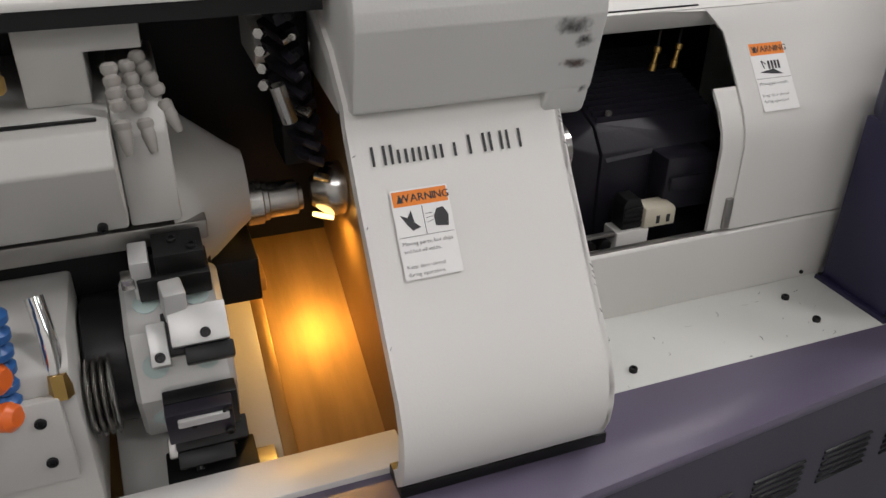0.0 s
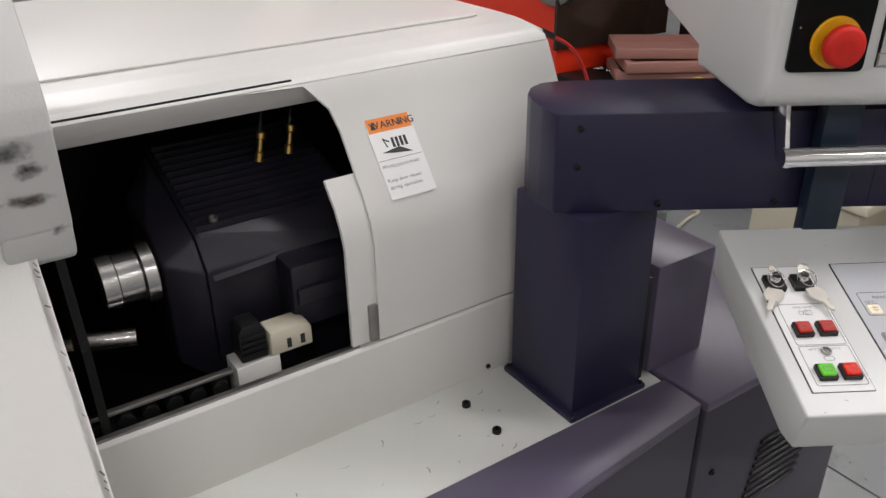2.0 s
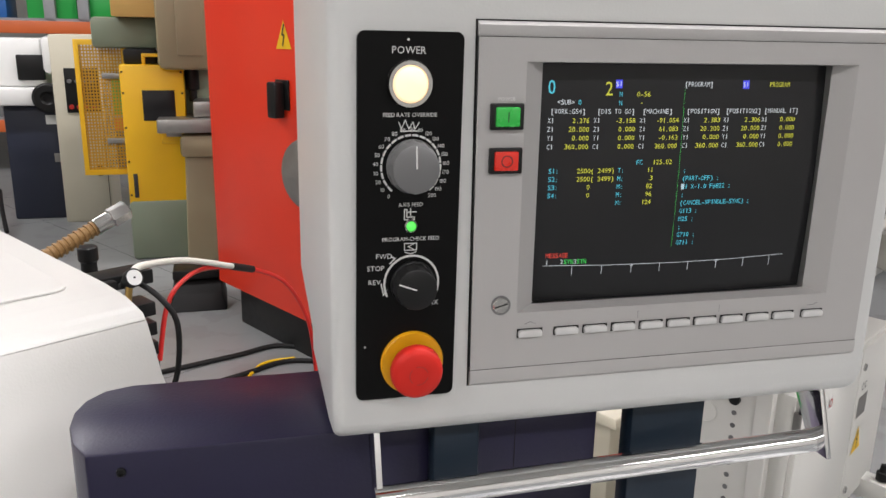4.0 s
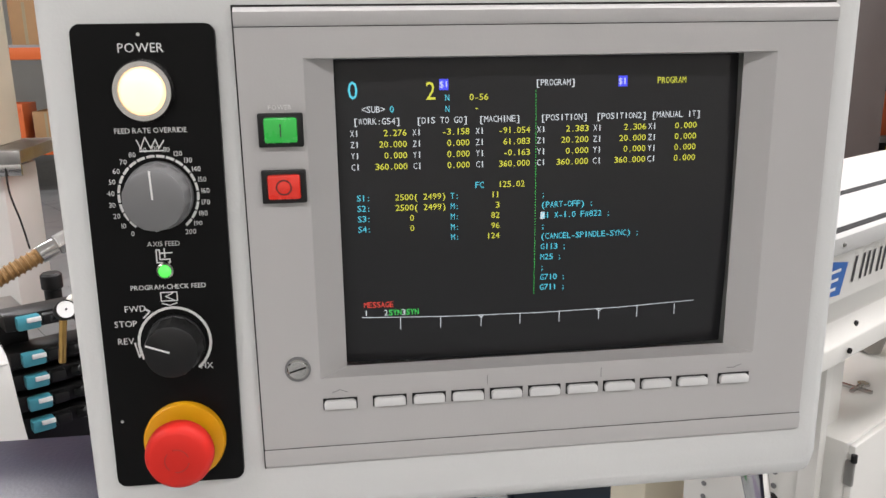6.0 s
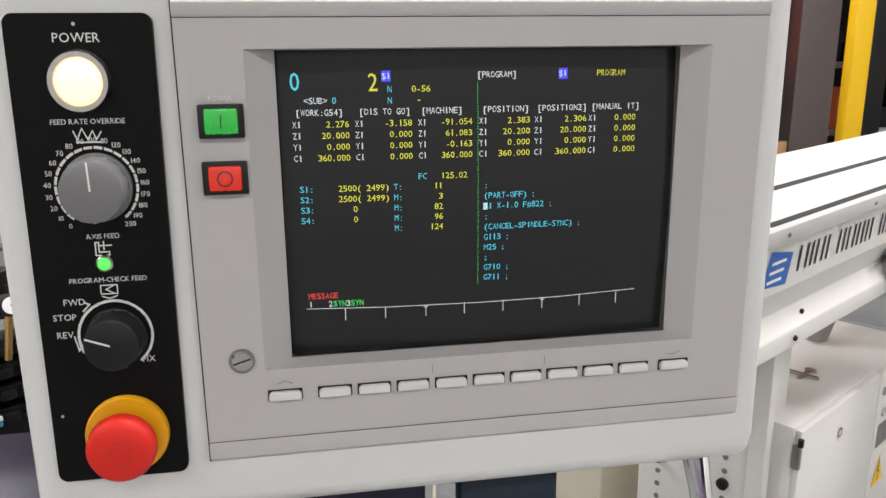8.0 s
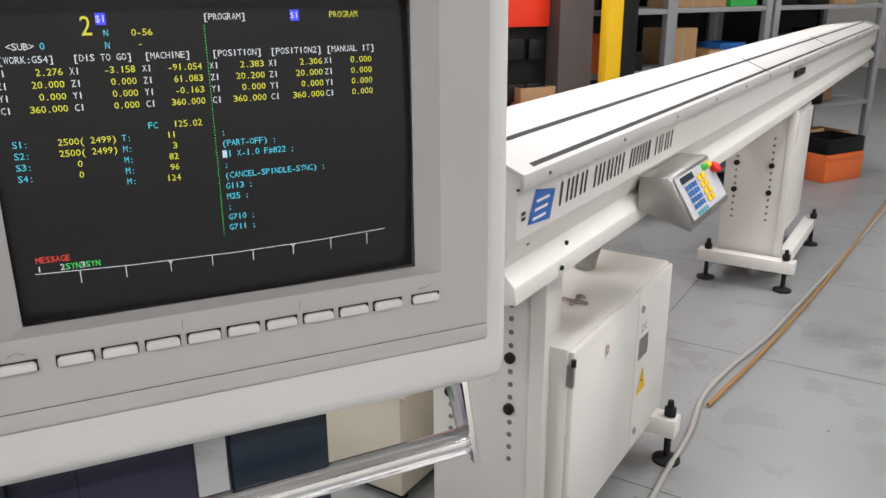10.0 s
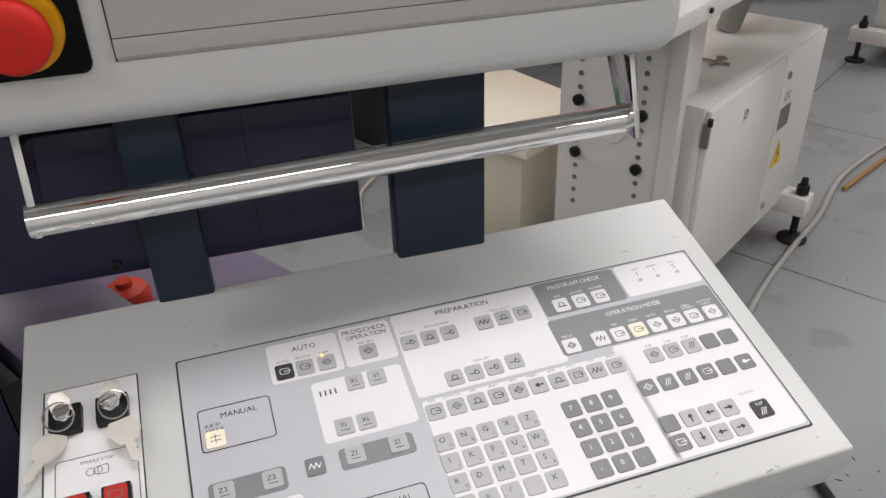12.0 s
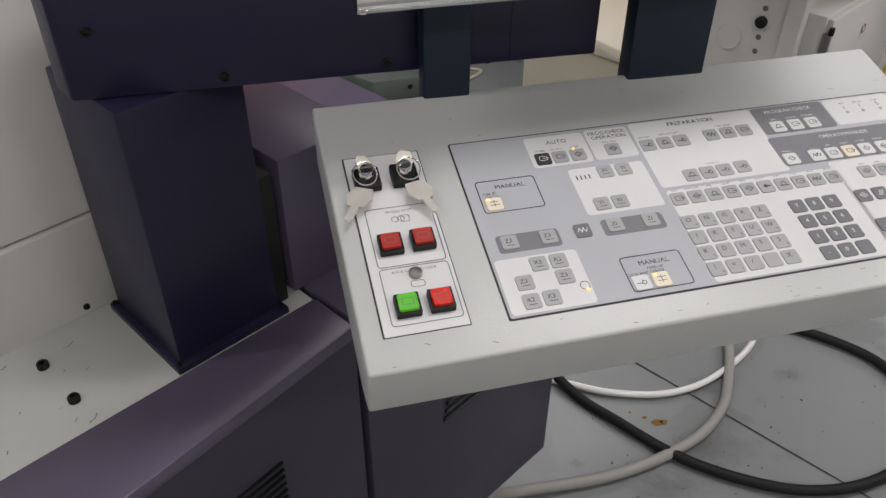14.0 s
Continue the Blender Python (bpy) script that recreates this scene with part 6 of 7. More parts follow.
part("cabinet_door", box(3.118, 3.606, 0.630, 0.647, 0.145, 0.694, 0.005), FEEDER, cab)
part("cabinet_door", box(3.612, 3.930, 0.630, 0.647, 0.145, 0.694, 0.005), FEEDER, cab)
for z in (0.60, 0.19):
    part("hinge", box(3.106, 3.118, 0.626, 0.646, z, z + 0.06, 0.002), DULLSTEEL, cab)
    part("hinge_pin", rod((3.110, 0.628, z + 0.06), (3.110, 0.628, z + 0.078), 0.007, 12), KNOBBLACK, cab)
for z in (0.63, 0.208):
    part("door_lock", lathe([(0.012, 0), (0.012, 0.004), (0.009, 0.006), (0, 0.006)], (3.641, 0.630, z), (0, -1, 0), 20), STEEL, cab)
part("warning_triangle", flat([(3.636, 0.333), (3.724, 0.333), (3.681, 0.420)], lambda x, z: (x, 0.6285, z)), SIGNY, cab, "yellow warning triangle", smooth=False)
part("triangle_bolt", stroke([(3.686, 0.400), (3.675, 0.375), (3.686, 0.370), (3.679, 0.345)], 0.005, lambda x, z: (x, 0.6275, z)), INK, cab, smooth=False)
part("type_plate", bar(3.631, 3.715, 0.458, 0.530, lambda x, z: (x, 0.6285, z)), DULLSTEEL, cab, "small metal type plate", smooth=False)
bm = bmesh.new()
for k in range(2):
    stroke(arc(3.655 + 0.028 * k, 0.562, 0.010, 60, 300, 8), 0.004, lambda x, z: (x, 0.6285, z), bm)
part("plate_mark", bm, INKGREY, cab, smooth=False)
part("round_sticker", bar(3.336, 3.362, 0.588, 0.632, lambda x, z: (x, 0.6288, z)), LABEL, cab, smooth=False)
part("sticker_ring", stroke(arc(3.349, 0.611, 0.011, 0, 360, 20), 0.004, lambda x, z: (x, 0.6278, z)), BTNRED, cab, smooth=False)
ky = thing("cabinet_key", "small metal key lying on the cabinet", "key", (3.42, 0.76, 0.700), MAC)
part("key_bow", lathe([(0.016, 0), (0.016, 0.005)], (3.46, 0.76, 0.702), (0, 0, 1), 12), STEEL, ky)
part("key_blade", box(3.385, 3.45, 0.755, 0.765, 0.702, 0.709, 0.001), STEEL, ky)
part("key_wing", box(3.41, 3.42, 0.72, 0.80, 0.702, 0.710, 0.001), STEEL, ky)
stand(5.86, 0.62, 0.93)
part("foot_beam", box(5.76, 5.83, 0.50, 1.01, 0.105, 0.172, 0.004), FEEDER, feeder, "cream-white foot beam")
for u, v in ((5.79, 0.55), (5.79, 0.96), (6.75, 0.56)):
    leveller(u, v)
cab2 = thing("junction_cabinet", "cream-white cabinet on the far feeder stand", "cabinet", (6.4, 0.8, 0.17), MAC)
part("cabinet_body", box(6.02, 6.75, 0.66, 0.95, 0.18, 0.90, 0.006), FEEDER, cab2)
part("cabinet_door", box(6.30, 6.73, 0.645, 0.661, 0.20, 0.88, 0.004), FEEDER, cab2)
part("cabinet_rail", box(5.98, 6.80, 0.55, 0.62, 0.105, 0.172, 0.004), FEEDER, cab2)
hs = thing("feeder_hose", "thick beige hose bent under the bar feeder", "hose", (3.8, 0.85, 0.8), MAC)
part("hose_run", tube([(3.72, 0.86, 0.70), (3.75, 0.84, 0.80), (3.86, 0.82, 0.88), (4.02, 0.82, 0.90), (4.2, 0.84, 0.93), (4.3, 0.86, 0.97)], 0.035, 14), CREAMHOSE, hs)

# hand pendant of the feeder
pend = thing("feeder_pendant", "grey slanted control pendant with coloured keys under the bar feeder", "control panel", (3.62, 0.55, 0.95), MAC)
PP = [(0.60, 1.092), (0.520, 1.092), (0.447, 0.974), (0.453, 0.958), (0.60, 1.000)]
part("pendant_box", prism(PP, 3.43, 3.80, "u", 0.004), DULLSTEEL, pend, "grey metal pendant box")


def on_pend(x, y):
    return (3.440 + x * 0.56, 0.520 - y * 0.429 - 0.001, 1.092 - y * 0.694 + 0.002)


part("pendant_face", bar(0.02, 0.62, 0.012, 0.158, on_pend), MEMBRANE, pend, smooth=False)
up = lambda x, y: tuple(Vector(on_pend(x, y)) + Vector((0, -0.002, 0.002)))
for mat, x0, y0, nx, ny, w, h in ((BINBLUE, 0.10, 0.050, 4, 4, 0.036, 0.017), (CYAN, 0.10, 0.142, 4, 1, 0.036, 0.014), (SIGNY, 0.32, 0.040, 2, 4, 0.055, 0.021)):
    for i in range(nx):
        for j in range(ny):
            part("pad_key", bar(x0 + i * (w + 0.010), x0 + i * (w + 0.010) + w, y0 + j * (h + 0.005), y0 + j * (h + 0.005) + h, up), mat, pend, smooth=False)
part("display_window", bar(0.08, 0.28, 0.018, 0.040, up), TEAL, pend, smooth=False)
for x, mat in ((0.46, BTNGREENLIT), (0.53, SIGNY)):
    part("pendant_button", lathe([(0.010, 0), (0.010, 0.012), (0.007, 0.015), (0, 0.015)], on_pend(x, 0.03), (0, -0.68, 0.73), 16), mat, pend)
part("stop_button", lathe([(0.008, 0), (0.018, 0.012), (0.018, 0.020), (0.012, 0.024), (0, 0.025)], on_pend(0.58, 0.055), (0, -0.68, 0.73), 20), STOPRED, pend, "red stop button")
part("pendant_arm", box(3.60, 3.68, 0.58, 0.62, 1.00, 1.04, 0.002), DULLSTEEL, pend)
tb = part("feeder_trim", box(5.6, 5.85, 0.586, 0.598, 1.15, 1.18), RUBBER, feeder)

# ================= behind the lathe =================
# brown air hose, valve block, gauge and loose air lines at the lathe's back corner
vb = thing("valve_manifold", "black valve manifold with small pale blue solenoid coils", "valve block", (1.64, 1.2, 0.95), REAR)
part("manifold_plate", box(1.605, 1.73, 1.215, 1.235, 0.92, 1.150, 0.003), KNOBBLACK, vb)
for k, z in enumerate((1.192, 1.128, 1.088, 1.048, 1.008)):
    part("valve_body", box(1.612, 1.768, 1.185, 1.245, z - 0.003, z + 0.024, 0.003), KNOBBLACK, vb)
    part("coil", box(1.628, 1.664, 1.168, 1.190, z, z + 0.022, 0.003), CYAN, vb, "pale blue coil")
    part("coil_label", box(1.642, 1.664, 1.164, 1.1678, z + 0.013, z + 0.021, 0.001), LABEL, vb)
    part("coil_plug", box(1.668, 1.692, 1.170, 1.190, z + 0.002, z + 0.020, 0.003), KNOBBLACK, vb)
    part("plug_nut", lathe([(0.008, 0), (0.010, 0.006), (0.010, 0.016), (0.006, 0.020)], (1.706, 1.180, z + 0.010), (0.6, -0.6, 0.3), 8), KNOBBLACK, vb)
part("mounting_plate", box(1.585, 1.660, 1.225, 1.360, 1.198, 1.205, 0.002), DULLSTEEL, vb, "dull steel mounting plate")
part("mounting_block", box(1.590, 1.655, 1.235, 1.35, 1.12, 1.198, 0.003), KNOBBLACK, vb)
for u, v in ((1.600, 1.245), (1.645, 1.245), (1.62, 1.33)):
    part("plate_screw", bolt_head((u, v, 1.205), (0, 0, 1), 0.005, 0.005), STEEL, vb)
part("regulator", lathe([(0.016, 0), (0.016, 0.03), (0.020, 0.034), (0.020, 0.06), (0.016, 0.064)], (1.745, 1.42, 1.155), (0, 0, 1), 20), KNOBBLACK, vb)
vb.matrix_basis = vb.matrix_basis @ Matrix.Translation((0.026, 0.18, -0.045))
hose = thing("brown_hose", "ribbed brown hose with a metal hex coupling", "hose", (1.6, 1.42, 1.2), REAR)
BROWN = material("brown_rubber", (0.27, 0.15, 0.05), 0.5, vary=0.15, scale=20, bump=0.2)
ha, hc = Vector((1.575, 1.42, 1.193)), Vector((1.728, 1.42, 1.258))
part("hose_pipe", tube([tuple(ha + Vector((-0.04, 0.05, -0.06))), tuple(ha), tuple(ha.lerp(hc, 0.5)), tuple(hc)], 0.0125, 16), BROWN, hose)
for k in range(15):
    part("hose_rib", lathe([(0.0125, 0), (0.0150, 0.001), (0.0150, 0.004), (0.0125, 0.005)], ha.lerp(hc, 0.02 + k * 0.062), hc - ha, 18), BROWN, hose)
part("ferrule", lathe([(0.0155, 0), (0.0155, 0.030), (0.013, 0.032)], hc - (hc - ha).normalized() * 0.012, hc - ha, 20), STEEL, hose)
part("coupling", lathe([(0.015, 0), (0.0185, 0.003), (0.0185, 0.036), (0.016, 0.038), (0.013, 0.03), (0, 0.03)], hc + (hc - ha).normalized() * 0.018, hc - ha, 6), STEEL, hose, "bright hex coupling", smooth=False)
ga = thing("pressure_gauge", "small round pressure gauge with white dial", "gauge", (1.709, 1.27, 1.1), REAR)
gd = Vector((0.05, -1, 0.45))
part("gauge_case", lathe([(0.016, 0), (0.016, 0.014), (0.0145, 0.016), (0.0140, 0.0135), (0, 0.0135)], (1.709, 1.275, 1.190), gd, 28), KNOBBLACK, ga)
part("gauge_dial", lathe([(0.0138, 0), (0.0138, 0.0010), (0, 0.0010)], Vector((1.709, 1.275, 1.190)) + gd.normalized() * 0.0135, gd, 28), LABEL, ga)
part("gauge_needle", lathe([(0.002, 0), (0.002, 0.001), (0, 0.001)], Vector((1.709, 1.275, 1.190)) + gd.normalized() * 0.0145, gd, 8), INK, ga)
part("gauge_stem", rod((1.709, 1.282, 1.180), (1.700, 1.29, 1.10), 0.006, 10), BRASS, ga)
wl = thing("white_air_line", "white plastic air line with a black coupling", "hose", (1.73, 1.28, 1.2), REAR)
part("line", tube([(1.720, 1.285, 1.200), (1.745, 1.30, 1.202), (1.879, 1.40, 1.164), (2.040, 1.49, 1.100)], 0.0065, 12), material("white_line", (0.72, 0.70, 0.62), 0.4, vary=0.04, scale=20, bump=0.02), wl)
part("coupling", rod((2.035, 1.488, 1.102), (2.114, 1.53, 1.070), 0.0085, 14), KNOBBLACK, wl)
rl = thing("red_air_line", "red plastic air line hanging in a bow", "hose", (1.8, 1.39, 1.0), REAR)
part("line", tube([(1.80, 1.38, 0.98), (1.832, 1.40, 1.075), (1.877, 1.42, 1.114), (1.956, 1.45, 1.122), (2.121, 1.53, 1.067), (2.230, 1.56, 1.00), (2.30, 1.57, 0.88), (2.32, 1.57, 0.74)], 0.0050, 10), material("red_line", (0.62, 0.02, 0.015), 0.35, vary=0.05, scale=20, bump=0.02), rl)
bl = thing("black_air_line", "black cable looping at the lathe's back", "cable", (1.7, 1.3, 0.9), REAR)
part("line", tube([(1.690, 1.28, 1.18), (1.721, 1.28, 1.180), (1.735, 1.22, 1.160), (1.750, 1.20, 1.114), (1.740, 1.20, 1.02), (1.70, 1.21, 0.95)], 0.0050, 10), RUBBER, bl)

# red press
WHERE.append(WEST)
press = thing("press_machine", "bright orange-red press with a dark tooling bay", "press", (1.2, 4.9, 0.0))
PD = Vector((0.44, -0.83, 0)).normalized()
PN = Vector((0.83, 0.44, 0)).normalized()
PM = Matrix(((PD.x, PN.x, 0, 0.92), (PD.y, PN.y, 0, 5.33), (0, 0, 1, 0), (0, 0, 0, 1)))


def pbox(a0, a1, b0, b1, z0, z1, w=0.004):
    own = box(a0, a1, b0, b1, z0, z1, w)
    own.transform(PM)
    return own


part("side_cabinet", pbox(-0.17, 0.90, 0, 0.60, 0.22, 2.7), REDM, press, "bright orange-red painted cabinet")
part("plinth", pbox(0.03, 0.90, 0.03, 0.58, 0.0, 0.22), KNOBBLACK, press)
part("tinted_guard", pbox(0.905, 0.93, -0.03, 0.75, 0.62, 2.7), material("tinted_guard", (0.035, 0.022, 0.016), 0.15, vary=0.2, scale=4, bump=0.02), press, "dark brown tinted guard")
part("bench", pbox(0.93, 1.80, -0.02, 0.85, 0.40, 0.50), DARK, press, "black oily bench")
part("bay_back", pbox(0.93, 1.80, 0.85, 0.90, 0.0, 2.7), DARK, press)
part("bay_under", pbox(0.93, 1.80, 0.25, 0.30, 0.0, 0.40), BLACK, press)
for z in (0.9, 1.35, 1.8):
    part("guard_screw", pbox(0.90, 0.912, -0.042, -0.028, z, z + 0.03, 0.003), STEEL, press)
own = flat([(0.58, 1.62), (0.72, 1.62), (0.65, 1.76)], lambda a, z: (a, -0.003, z))
own.transform(PM)
part("warning_triangle", own, SIGNY, press, "yellow warning triangle", smooth=False)
own = stroke([(0.657, 1.735), (0.640, 1.69), (0.658, 1.685), (0.645, 1.64)], 0.010, lambda a, z: (a, -0.005, z))
own.transform(PM)
part("triangle_mark", own, INK, press, smooth=False)
own = bar(0.50, 0.74, 1.86, 2.20, lambda a, z: (a, -0.003, z))
own.transform(PM)
nt2 = part("notice_sheet", own, LABEL, press, "white notice sheet", smooth=False)
own = stroke([(0.55, 2.15), (0.64, 1.95), (0.72, 1.89)], 0.02, lambda a, z: (a, -0.005, z))
own.transform(PM)
part("notice_mark", own, BTNRED, nt2, smooth=False)
part("isolator_plate", pbox(0.57, 0.69, -0.012, 0, 1.32, 1.47), KNOBBLACK, press)
part("isolator_handle", pbox(0.585, 0.66, -0.075, -0.012, 1.28, 1.46, 0.012), KNOBBLACK, press, "black isolator handle")
own = lathe([(0.19, 0), (0.18, 0.03), (0.10, 0.06), (0, 0.07)], (0.86, -0.0, 1.02), (0.2, -1, 0), 32)
own.transform(PM)
part("round_cover", own, DULLSTEEL, press, "grey round cover")
tr = thing("tray_stack", "stack of copper-pink trays on the press bench", "trays", tuple(PM @ Vector((1.35, 0.5, 0.5))))
for k, (da, db, tw) in enumerate(((0, 0, 0), (0.03, 0.02, 3), (-0.02, 0.01, -2))):
    own = box(-0.34, 0.34, -0.16, 0.16, 0, 0.055, 0.008)
    own = cut(own, box(-0.31, 0.31, -0.13, 0.13, 0.02, 0.1))
    own.transform(PM @ pose(1.30 + da, 0.48 + db, 0.502 + k * 0.058, 0, 0, 58 + tw))
    part("tray", own, PINK, tr)
yb = thing("yellow_box", "small yellow plastic box on the press bench", "box", tuple(PM @ Vector((1.62, 0.30, 0.5))))
own = box(1.56, 1.68, 0.24, 0.36, 0.501, 0.575, 0.008)
own.transform(PM)
part("box_body", own, SIGNY, yb)
own = box(1.60, 1.64, 0.235, 0.24, 0.53, 0.545, 0.001)
own.transform(PM)
part("box_label", own, INK, yb)
for k in range(5):
    bt = thing("loose_bolt", "small bright steel bolt lying on the bench", "bolt", tuple(PM @ Vector((1.02 + 0.07 * k, 0.20 + 0.03 * (k % 3), 0.5))), group="loose bolts")
    p = PM @ Vector((1.02 + 0.07 * k, 0.20 + 0.03 * (k % 3), 0.513))
    part("bolt_head", lathe([(0.014, 0), (0.014, 0.016)], p, (1, 0.3 * k, 0.1), 6), STEEL, bt)
    part("bolt_shank", rod(p, p + Vector((-0.03, 0.01, 0)), 0.007, 8), STEEL, bt)

# yellow-guarded milling machine
mill = thing("milling_machine", "old green and tan milling machine behind a yellow guard box", "machine tool", (0.5, 7.2, 0.0))
part("base", box(0.20, 0.70, 6.85, 7.7, 0.0, 0.46, 0.03), GREENM, mill, "green cast base")
part("knee", hull([(0.60, 6.70, 0.0), (0.98, 6.70, 0.0), (0.63, 6.72, 0.95), (0.95, 6.72, 0.95), (0.60, 7.4, 0.0), (0.98, 7.4, 0.0), (0.63, 7.3, 0.95), (0.95, 7.3, 0.95)], None, 0.02), TAN, mill, "tan painted knee casting")
part("knee_cap", box(0.60, 1.0, 6.66, 7.3, 0.80, 0.96, 0.03), TAN, mill)
part("table", box(0.45, 1.15, 6.65, 7.25, 0.98, 1.08, 0.01), DULLSTEEL, mill, "steel work table")
part("table_vice", box(0.70, 0.95, 6.75, 7.1, 1.08, 1.20, 0.02), DULLSTEEL, mill)
part("column", hull([(0.30, 7.2, 0.4), (0.95, 7.2, 0.4), (0.36, 7.0, 1.48), (0.90, 7.0, 1.48), (0.36, 7.8, 0.4), (0.90, 7.8, 0.4), (0.45, 7.7, 1.48), (0.85, 7.7, 1.48)], None, 0.02), GREENM, mill)
part("head", box(0.48, 0.90, 6.75, 7.6, 1.42, 2.25, 0.05), TAN, mill, "tan painted machine head")
part("head_door", box(0.62, 0.80, 6.735, 6.75, 1.52, 2.1, 0.01), TAN, mill)
part("top_casting", box(0.02, 0.50, 7.0, 7.5, 1.56, 1.78, 0.03), GREENM, mill)
part("spindle", lathe([(0.05, 0), (0.05, 0.15), (0.03, 0.16), (0.03, 0.24)], (0.70, 7.0, 1.42), (0, 0, -1), 20), KNOBBLACK, mill)
gb = thing("guard_box", "bright yellow steel switch box with a dark window", "guard box", (0.42, 6.9, 0.42))
part("box_body", box(0.205, 0.645, 6.86, 7.02, 0.42, 1.45, 0.012), YELLOW, gb)
part("window", box(0.35, 0.575, 6.852, 6.862, 1.05, 1.27, 0.002), TUBE, gb, "dark window")
part("label_frame", box(0.465, 0.645, 6.835, 6.862, 0.885, 1.05, 0.01), YELLOW, gb)
part("label_plate", box(0.500, 0.610, 6.828, 6.836, 0.935, 1.005, 0.003), DULLSTEEL, gb)
part("side_label", box(0.245, 0.275, 6.855, 6.861, 0.48, 0.66, 0.001), INK, gb)
for x in (0.36, 0.50):
    part("handle_leg", box(x, x + 0.025, 6.90, 6.93, 1.45, 1.52, 0.004), YELLOW, gb)
    part("handle_leg", box(x + 0.02, x + 0.045, 6.90, 6.93, 0.35, 0.42, 0.004), YELLOW, gb)
part("handle_bar", box(0.36, 0.525, 6.895, 6.935, 1.505, 1.53, 0.005), YELLOW, gb)
part("handle_bar", box(0.38, 0.545, 6.895, 6.935, 0.335, 0.36, 0.005), YELLOW, gb)
part("black_cap", box(0.23, 0.46, 6.95, 7.10, 1.45, 1.56, 0.02), RUBBER, gb)
for z in (0.5, 0.75, 1.0, 1.25, 1.4):
    for x in (0.222, 0.628):
        part("screw", bolt_head((x, 6.86, z), (0, -1, 0), 0.008, 0.004), KNOBBLACK, gb)
mg = thing("mesh_guard", "yellow wire mesh machine guard", "guard", (0.05, 7.1, 0.62))
part("guard_frame", cut(box(-0.12, 0.24, 7.08, 7.12, 0.62, 1.62, 0.004), box(-0.085, 0.205, 7.0, 7.2, 0.66, 1.58)), YELLOW, mg)
bm = None
for k in range(14):
    x = -0.08 + k * 0.0215
    bm = box(x, x + 0.010, 7.095, 7.105, 0.66, 1.58, 0, bm)
for k in range(40):
    z = 0.665 + k * 0.0235
    bm = box(-0.085, 0.205, 7.097, 7.107, z, z + 0.011, 0, bm)
part("mesh", bm, material("mesh_yellow", (0.55, 0.30, 0.01), 0.45, vary=0.06, scale=8, bump=0.03), mg, smooth=False, kind="stuff")
for z in (0.86, 1.34):
    part("tie_bar", box(0.06, 0.20, 7.06, 7.09, z, z + 0.04, 0.003), DULLSTEEL, mg)
cs = thing("yellow_case", "pale yellow plywood case on the machine", "case", (0.43, 6.85, 1.745))
part("case_body", box(0.19, 0.67, 6.80, 7.05, 1.78, 2.15, 0.012), material("pale_ply", (0.62, 0.40, 0.12), 0.45, vary=0.1, scale=6, bump=0.05, streak=(1, 1, 8)), cs)
part("case_seam", box(0.188, 0.672, 6.798, 7.052, 1.90, 1.908), TAN, cs)
part("case_latch", box(0.50, 0.53, 6.79, 6.80, 1.87, 1.93, 0.002), BRASS, cs)
# cream cabinet machine and navy grinder
cm = thing("cream_cabinet", "tall cream painted machine cabinet with a black switch panel", "cabinet", (-0.3, 8.4, 0.0))
part("body", box(-0.50, -0.10, 8.25, 8.9, 0.0, 1.64, 0.015), CREAM, cm)
part("switch_panel", box(-0.40, -0.13, 8.24, 8.255, 0.98, 1.36, 0.004), KNOBBLACK, cm)
for k in range(4):
    part("switch", lathe([(0.018, 0), (0.018, 0.02), (0, 0.022)], (-0.36 + k * 0.06, 8.24, 1.25), (0, -1, 0), 12), KNOBGREY, cm)
    part("red_switch", lathe([(0.020, 0), (0.020, 0.02), (0, 0.022)], (-0.36 + k * 0.06, 8.24, 1.03), (0, -1, 0), 12), BTNRED, cm)
part("door_gap", box(-0.12, -0.115, 8.246, 8.25, 0.05, 0.9), RUBBER, cm)
part("door_handle", box(-0.20, -0.16, 8.225, 8.25, 0.42, 0.52, 0.004), KNOBBLACK, cm)
ng = thing("surface_grinder", "navy blue grinder with a white head", "machine tool", (-0.75, 8.7, 0.0))
part("pedestal", box(-0.96, -0.48, 8.45, 9.1, 0.0, 1.02, 0.02), material("grinder_navy", (0.018, 0.022, 0.04), 0.4, vary=0.1, scale=5, bump=0.06), ng)
part("slide", box(-1.15, -0.47, 8.35, 9.0, 1.03, 1.18, 0.02), LABEL, ng)
part("head", box(-1.10, -0.62, 8.55, 9.0, 1.18, 1.60, 0.03), LABEL, ng)
part("wheel_guard", box(-0.60, -0.46, 8.45, 8.8, 1.30, 1.62, 0.04), LABEL, ng)
part("wheel_gap", box(-0.82, -0.60, 8.50, 8.56, 1.24, 1.46, 0.01), KNOBBLACK, ng)
part("hand_wheel", lathe([(0.11, 0), (0.13, 0.02), (0.11, 0.04), (0.06, 0.04), (0.04, 0.02), (0, 0.02)], (-0.56, 8.34, 1.10), (0, -1, 0), 28), KNOBBLACK, ng)
part("badge", box(-0.58, -0.50, 8.44, 8.452, 0.52, 0.60, 0.001), DULLSTEEL, ng)
part("paper_label", box(-0.62, -0.52, 8.44, 8.452, 0.86, 0.94, 0.001), LABEL, ng)
part("lever", tube([(-1.05, 8.4, 0.28), (-0.95, 8.0, 0.20), (-0.86, 7.7, 0.06)], 0.018, 10), KNOBBLACK, ng)
# drilling table with cream head further along
dt = thing("machine_table", "steel topped work table with a cream machine head bolted on", "machine", (-0.9, 6.0, 0.0))
part("table_top", box(-1.9, -0.57, 5.75, 6.5, 1.06, 1.14, 0.008), DULLSTEEL, dt, "worn steel table top")
